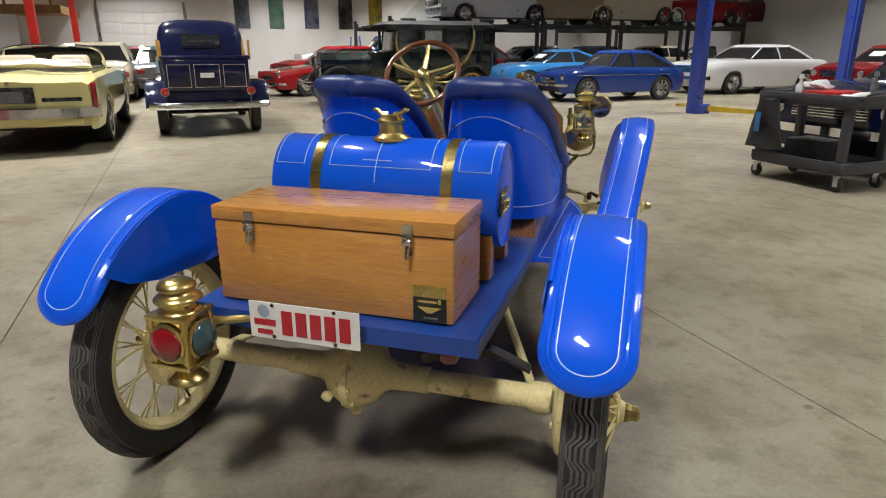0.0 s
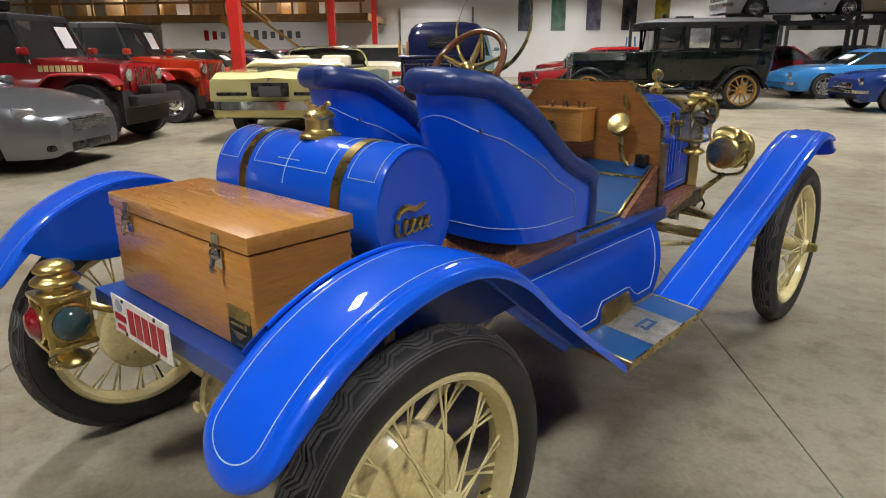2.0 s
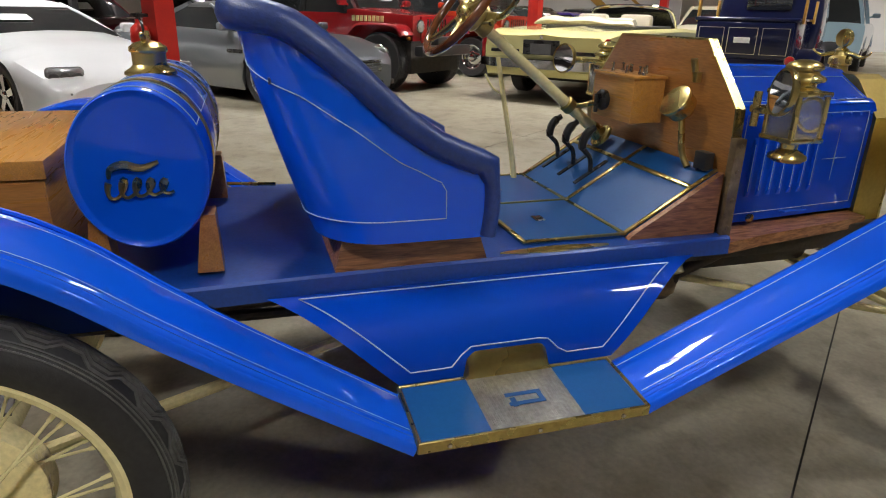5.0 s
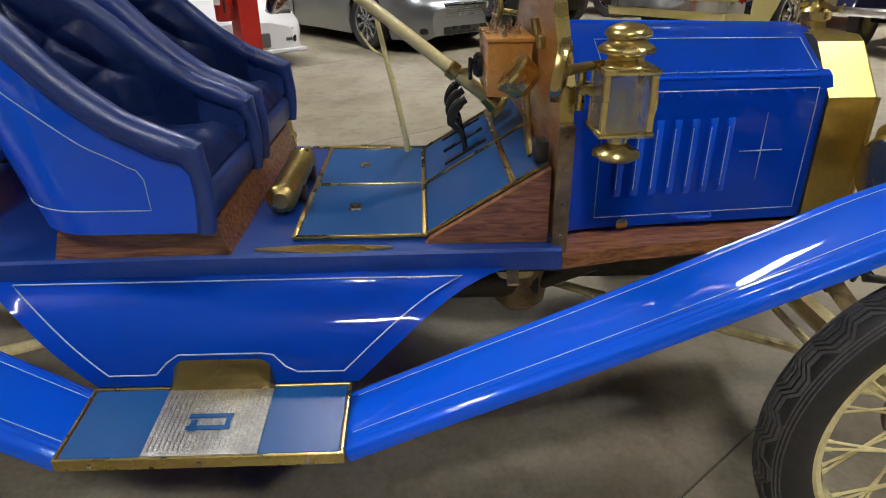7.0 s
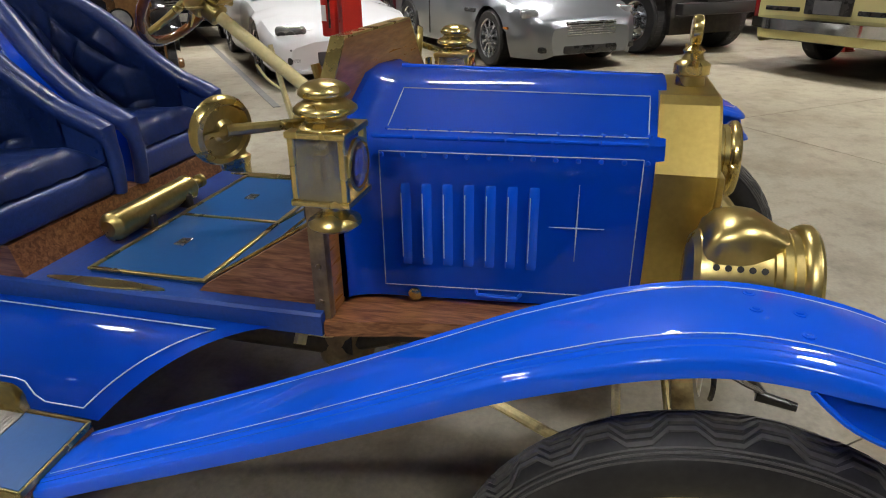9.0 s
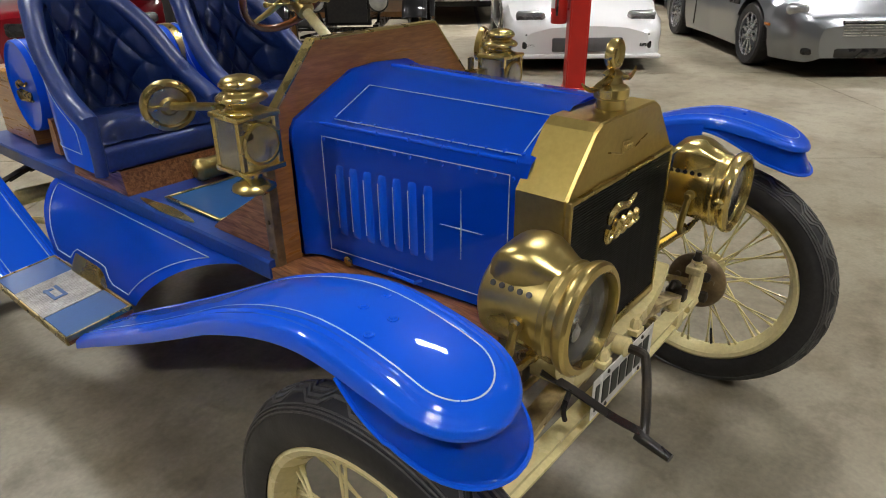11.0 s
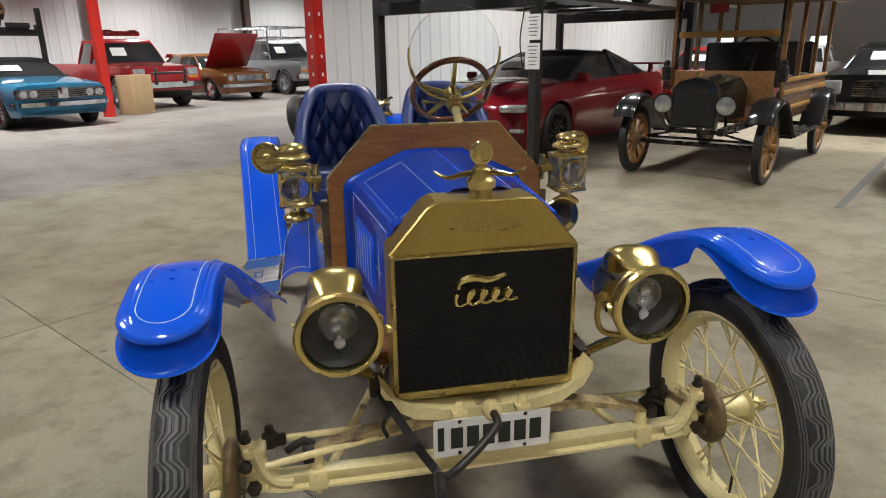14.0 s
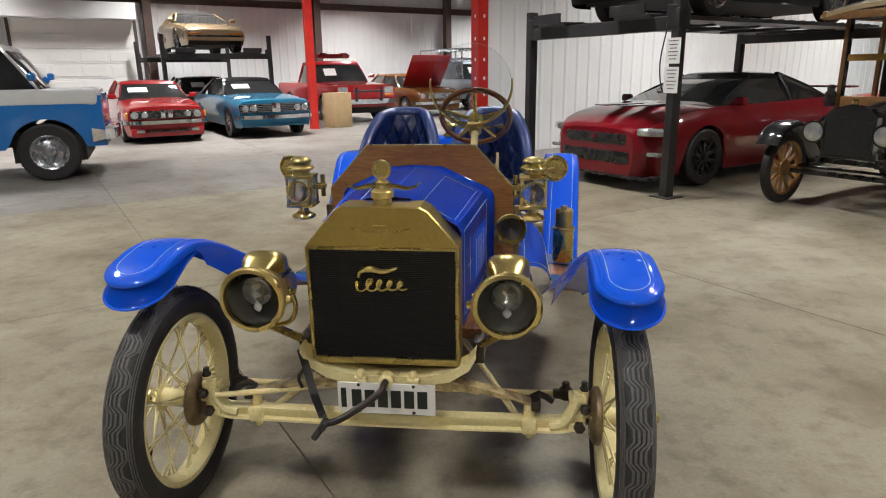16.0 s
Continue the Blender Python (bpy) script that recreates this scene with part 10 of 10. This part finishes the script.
small("tool_tray", 0.0, -0.05, 0.826, lambda b: add_box(b, (0, 0, 0.045), (0.40, 0.34, 0.09), bev=0.015), RED_PLASTIC, "red plastic tool tray on the cart", "tray")
small("spray_bottle", -0.12, 0.22, 0.826, lambda b: lathe(b, [(0.04, 0), (0.042, 0.01), (0.042, 0.12), (0.016, 0.16), (0.014, 0.19), (0.03, 0.20), (0.02, 0.24)], None, 16), RAG, "white spray bottle on the cart", "bottle")
small("spray_bottle", 0.16, -0.36, 0.826, lambda b: lathe(b, [(0.035, 0), (0.036, 0.01), (0.036, 0.16), (0.014, 0.20), (0.012, 0.23), (0.026, 0.24), (0.018, 0.28)], None, 16), PLASTIC_GREY, "grey spray bottle on the cart", "bottle")


def crumple(b):
    r = bmesh.ops.create_icosphere(b, subdivisions=3, radius=0.11)
    for v in r["verts"]:
        k = 1 + 0.5 * noise.noise(v.co * 14) + 0.3 * noise.noise(v.co * 30)
        v.co = V(v.co.x * k * 1.3, v.co.y * k, max(-0.03, v.co.z * k * 0.55)) + V(0, 0, 0.03)


small("rag", 0.0, 0.12, 0.92, crumple, RAG, "crumpled white rag on the cart", "rag")
small("rag", -0.1, -0.42, 0.83, crumple, RAG, "crumpled white rag at the cart's end", "rag")
small("drill_case", 0.05, 0.10, 0.206, lambda b: add_box(b, (0, 0, 0.11), (0.36, 0.42, 0.22), bev=0.03), PLASTIC, "black tool case on the lower shelf", "tool case")


def jacket(b):
    rings = []
    for j in range(9):
        z = 0.72 - 0.5 * j / 8
        w = 0.12 + 0.12 * j / 8
        rings.append([V(-0.36 - 0.05 * math.cos(a) * (1 + 0.3 * math.sin(3 * a + j)), 0.36 + w * math.sin(a), z + 0.01 * math.sin(4 * a)) for a in [math.tau * k / 20 for k in range(20)]])
    loft(b, rings, True, True)


small("jacket", 0.0, 0.0, 0.10, jacket, CLOTH, "black work jacket hung over the cart's side", "jacket")
bm = bmesh.new()
add_box(bm, (-0.416, 0.42, 0.58), (0.012, 0.06, 0.20), bev=0.004)
ob = part("towel", bm, CAR_SKY)
ob.matrix_basis = cm
tagged(ob, "pale blue folded towel tucked into the jacket", "towel")

# fire extinguisher on the red post
fx = thing("fire_extinguisher", hall(-3.69, 2.8, 0.62, 0), "red fire extinguisher with a white label strapped to the post", "fire extinguisher")
bm = bmesh.new()
lathe(bm, [(0.0, 0), (0.07, 0.0), (0.078, 0.01), (0.078, 0.36), (0.068, 0.40), (0.035, 0.43), (0.028, 0.44), (0.028, 0.47), (0.0, 0.47)], Matrix.Translation((-0.02, -0.185, 0)), 26)
part("cylinder", bm, RED_STEEL, fx)
bm = bmesh.new()
add_box(bm, (-0.02, -0.17, 0.50), (0.05, 0.14, 0.03), bev=0.008)
rod(bm, (-0.02, -0.185, 0.46), (-0.02, -0.185, 0.52), 0.02, seg=10)
tube(bm, smooth_path([(0.02, -0.20, 0.48), (0.09, -0.22, 0.40), (0.085, -0.22, 0.2), (0.075, -0.22, 0.08)], 6), 0.011, 8)
part("valve", bm, BLACK, fx)
bm = bmesh.new()
rings = [[V(-0.02 + 0.0795 * math.cos(radians(a)), -0.185 + 0.0795 * math.sin(radians(a)), z) for a in range(-130, -30, 10)] for z in (0.14, 0.28)]
loft(bm, rings, False)
part("label", bm, PAPER, fx)
for z in (0.12, 0.32):
    bm = bmesh.new()
    lathe(bm, [(0.081, z), (0.081, z + 0.02)], Matrix.Translation((-0.02, -0.185, 0)), 20, caps=False)
    add_box(bm, (-0.02, -0.10, z + 0.01), (0.04, 0.05, 0.02))
    part("bracket", bm, RED_STEEL, fx)

# barrel, tyre and drum at the partition, cardboard box at the annex column
bm = bmesh.new()
lathe(bm, [(0.0, 0.0), (0.27, 0.0), (0.28, 0.02), (0.33, 0.70), (0.323, 0.70), (0.27, 0.04), (0.0, 0.04)], None, 36, caps=False)
waste = thing("waste_bin", hall(-3.53, -4.02) @ Matrix.Diagonal((0.8, 0.8, 1.0, 1.0)), "large black plastic waste bin before the partition", "waste bin")
part("body", bm, PLASTIC, waste)
bm = bmesh.new()
lathe(bm, [(0.322, 0.698), (0.35, 0.705), (0.354, 0.725), (0.35, 0.745), (0.335, 0.752), (0.322, 0.74), (0.322, 0.698)], None, 36, caps=False)
part("rim", bm, PLASTIC, waste)
for s in (-1, 1):
    bm = bmesh.new()
    tube(bm, smooth_path([(0.325 * s, -0.07, 0.60), (0.365 * s, -0.06, 0.61), (0.375 * s, 0.0, 0.61), (0.365 * s, 0.06, 0.61), (0.325 * s, 0.07, 0.60)], 5), 0.012, 8)
    part("handle", bm, PLASTIC, waste)
bm = bmesh.new()
lathe(bm, [(0.20, -0.10), (0.33, -0.11), (0.36, -0.06), (0.36, 0.06), (0.33, 0.11), (0.20, 0.10)], Matrix.Translation((0, 0, 0.36)) @ Matrix.Rotation(radians(82), 4, "Y"), 32, caps=False)
ob = part("loose_tyre", bm, RUBBER)
ob.matrix_basis = hall(-3.9, -5.72, 0, 120)
tagged(ob, "black loose tyre leaning by the red column", "tyre")
bm = bmesh.new()
lathe(bm, [(0.0, 0.0), (0.15, 0.0), (0.155, 0.01), (0.155, 0.15), (0.159, 0.155), (0.155, 0.16), (0.155, 0.46), (0.159, 0.465), (0.159, 0.48), (0.152, 0.485), (0.150, 0.475), (0.0, 0.475)], None, 28)
ob = part("drum", bm, BLUE_STEEL)
ob.matrix_basis = hall(-3.72, -5.14, 0, 0) @ Matrix.Diagonal((0.72, 0.72, 0.85, 1.0))
tagged(ob, "small blue drum by the red column", "drum")
bm = bmesh.new()
add_box(bm, (0, 0, 0.46), (0.62, 0.5, 0.92), bev=0.006)
ob = part("cardboard_box", bm, CARDBOARD)
ob.matrix_basis = hall(-4.75, -13.15, 0, 15)
tagged(ob, "tall brown cardboard box by the annex column", "box")

# banners on the end wall
BAN = [material("banner_slate", (0.10, 0.12, 0.16), 0.8, 0.0, (0.30, 0.32, 0.36), 2.0), material("banner_green", (0.03, 0.20, 0.13), 0.8, 0.0, (0.30, 0.36, 0.30), 1.4), material("banner_indigo", (0.06, 0.06, 0.16), 0.8, 0.0, (0.36, 0.36, 0.42), 1.6), material("banner_black", (0.02, 0.02, 0.022), 0.8, 0.0, (0.12, 0.12, 0.12), 2.5), material("banner_yellow", (0.55, 0.42, 0.03), 0.8, 0.0, (0.04, 0.04, 0.04), 2.0)]
for a, mt, nm in ((2.55, BAN[0], "slate grey"), (4.2, BAN[1], "green and white"), (5.95, BAN[2], "indigo and white"), (7.7, BAN[3], "black"), (9.3, BAN[4], "yellow and black")):
    bm = bmesh.new()
    rows = []
    for j in range(9):
        rows.append([V(-0.36 + 0.09 * k, 0.012 * math.sin(k * 1.3 + j * 0.4), 2.25 + 0.28 * j) for k in range(9)])
    loft(bm, rows, False)
    bmesh.ops.solidify(bm, geom=bm.faces[:], thickness=0.006)
    rod(bm, (-0.4, 0, 4.5), (0.4, 0, 4.5), 0.015, seg=8)
    ob = part("wall_banner", bm, mt)
    ob.matrix_basis = hall(a, B1 - 0.03, 0, 180)
    tagged(ob, nm + " hanging cloth banner on the white wall", "banner")

# mezzanine with stair and white sign in the far corner
MEZZ_WOOD = material("raw_lumber", (0.30, 0.17, 0.06), 0.7, 0.0, (0.22, 0.12, 0.04), 5.0, fine=0.15)
mez = thing("mezzanine", hall(-13.0, 27.5, 0, 0), "raw timber mezzanine with railing and stored boxes", "mezzanine")
bm = bmesh.new()
add_box(bm, (0, 2.7, 2.75), (17.0, 5.2, 0.30))
part("platform", bm, MEZZ_WOOD, mez, smooth=False)
bm = bmesh.new()
add_box(bm, (0, 2.7, 1.3), (17.0, 0.1, 2.6))
part("back_panel", bm, WALL_PLAIN, mez, smooth=False)
for k in range(12):
    bm = bmesh.new()
    add_box(bm, (-8.3 + 1.5 * k, 0.12, 3.4), (0.09, 0.09, 1.0))
    part("rail_post", bm, MEZZ_WOOD, mez, smooth=False)
for z in (3.4, 3.85):
    bm = bmesh.new()
    add_box(bm, (0, 0.06, z), (16.8, 0.04, 0.10))
    part("rail", bm, MEZZ_WOOD, mez, smooth=False)
stair = thing("stair", hall(-9.0, 26.9, 0, 0), "yellowish timber stair up to the mezzanine", "stair")
for k in range(14):
    bm = bmesh.new()
    add_box(bm, (-0.26 * k + 2.0, 0, 0.19 * (k + 1)), (0.28, 1.0, 0.04))
    part("tread", bm, MEZZ_WOOD, stair, smooth=False)
for y in (-0.5, 0.5):
    bm = bmesh.new()
    L = math.hypot(3.64, 2.66)
    sm = Matrix.Translation((2.1, y, 0.05)) @ Matrix.Rotation(math.atan2(2.66, 3.64), 4, "Y")
    add_box(bm, (-L / 2, 0, 0), (L, 0.05, 0.28), sm)
    add_box(bm, (-L / 2, 0, 0.95), (L, 0.05, 0.10), sm)
    part("stringer", bm, YELLOW_WOOD, stair, smooth=False)
sign = thing("wall_sign", hall(-9.5, 26.5, 0, 0), "long white sign board with grey and red bars", "sign")
bm = bmesh.new()
add_box(bm, (0, 0, 1.75), (7.4, 0.05, 1.5), bev=0.01)
part("board", bm, WALL_PLAIN, sign)
for k in range(12):
    bm = bmesh.new()
    add_box(bm, (1.6 - 0.36 * k + 0.6, -0.03, 2.0), (0.20, 0.01, 0.26 + 0.08 * (k % 3)))
    part("bar", bm, TAIL_RED if k > 9 else PLASTIC_GREY, sign, smooth=False)
for k in range(10):
    bm = bmesh.new()
    random.seed(k)
    s = random.uniform(0.5, 0.9)
    add_box(bm, (0, 0, s / 2), (s, s, s), bev=0.01)
    ob = part("storage_box", bm, CARDBOARD)
    ob.matrix_basis = hall(-19.5 + 1.35 * k, 28.6 + 0.5 * (k % 3), 2.9, 12 * (k % 5))
    tagged(ob, "cardboard storage box on the mezzanine", "box", "boxes on the mezzanine")

# ---- the floor's slabs, with sawn joints between them ----
slab_a = [-1.35 + 3.1 * k for k in range(-8, 9)]
slab_a = [A0] + [x for x in slab_a if A0 + 0.5 < x < A1 - 0.5] + [A1]
slab_b = [STEP_B, -0.82, 5.3, 11.4, 17.5, 23.6, B1]
annex_b = [B0, -13.0, STEP_B]
GAP = 0.006
for cuts, mat, nm in ((slab_b, CONCRETE, "tan sealed concrete"), (annex_b, ANNEX_FLOOR, "grey worn concrete")):
    for a0, a1 in zip(slab_a, slab_a[1:]):
        for b0, b1 in zip(cuts, cuts[1:]):
            bm = bmesh.new()
            add_box(bm, ((a0 + a1) / 2, (b0 + b1) / 2, -0.006), (a1 - a0 - GAP, b1 - b0 - GAP, 0.012), hall(0, 0))
            part("slab", bm, mat, floor, smooth=False)
bm = bmesh.new()
add_box(bm, (-9.0, 2.02, 0.001), (10.6, 0.07, 0.006), hall(0, 0))
tagged(part("trim", bm, PLASTIC_GREY, smooth=False), kind="structure")
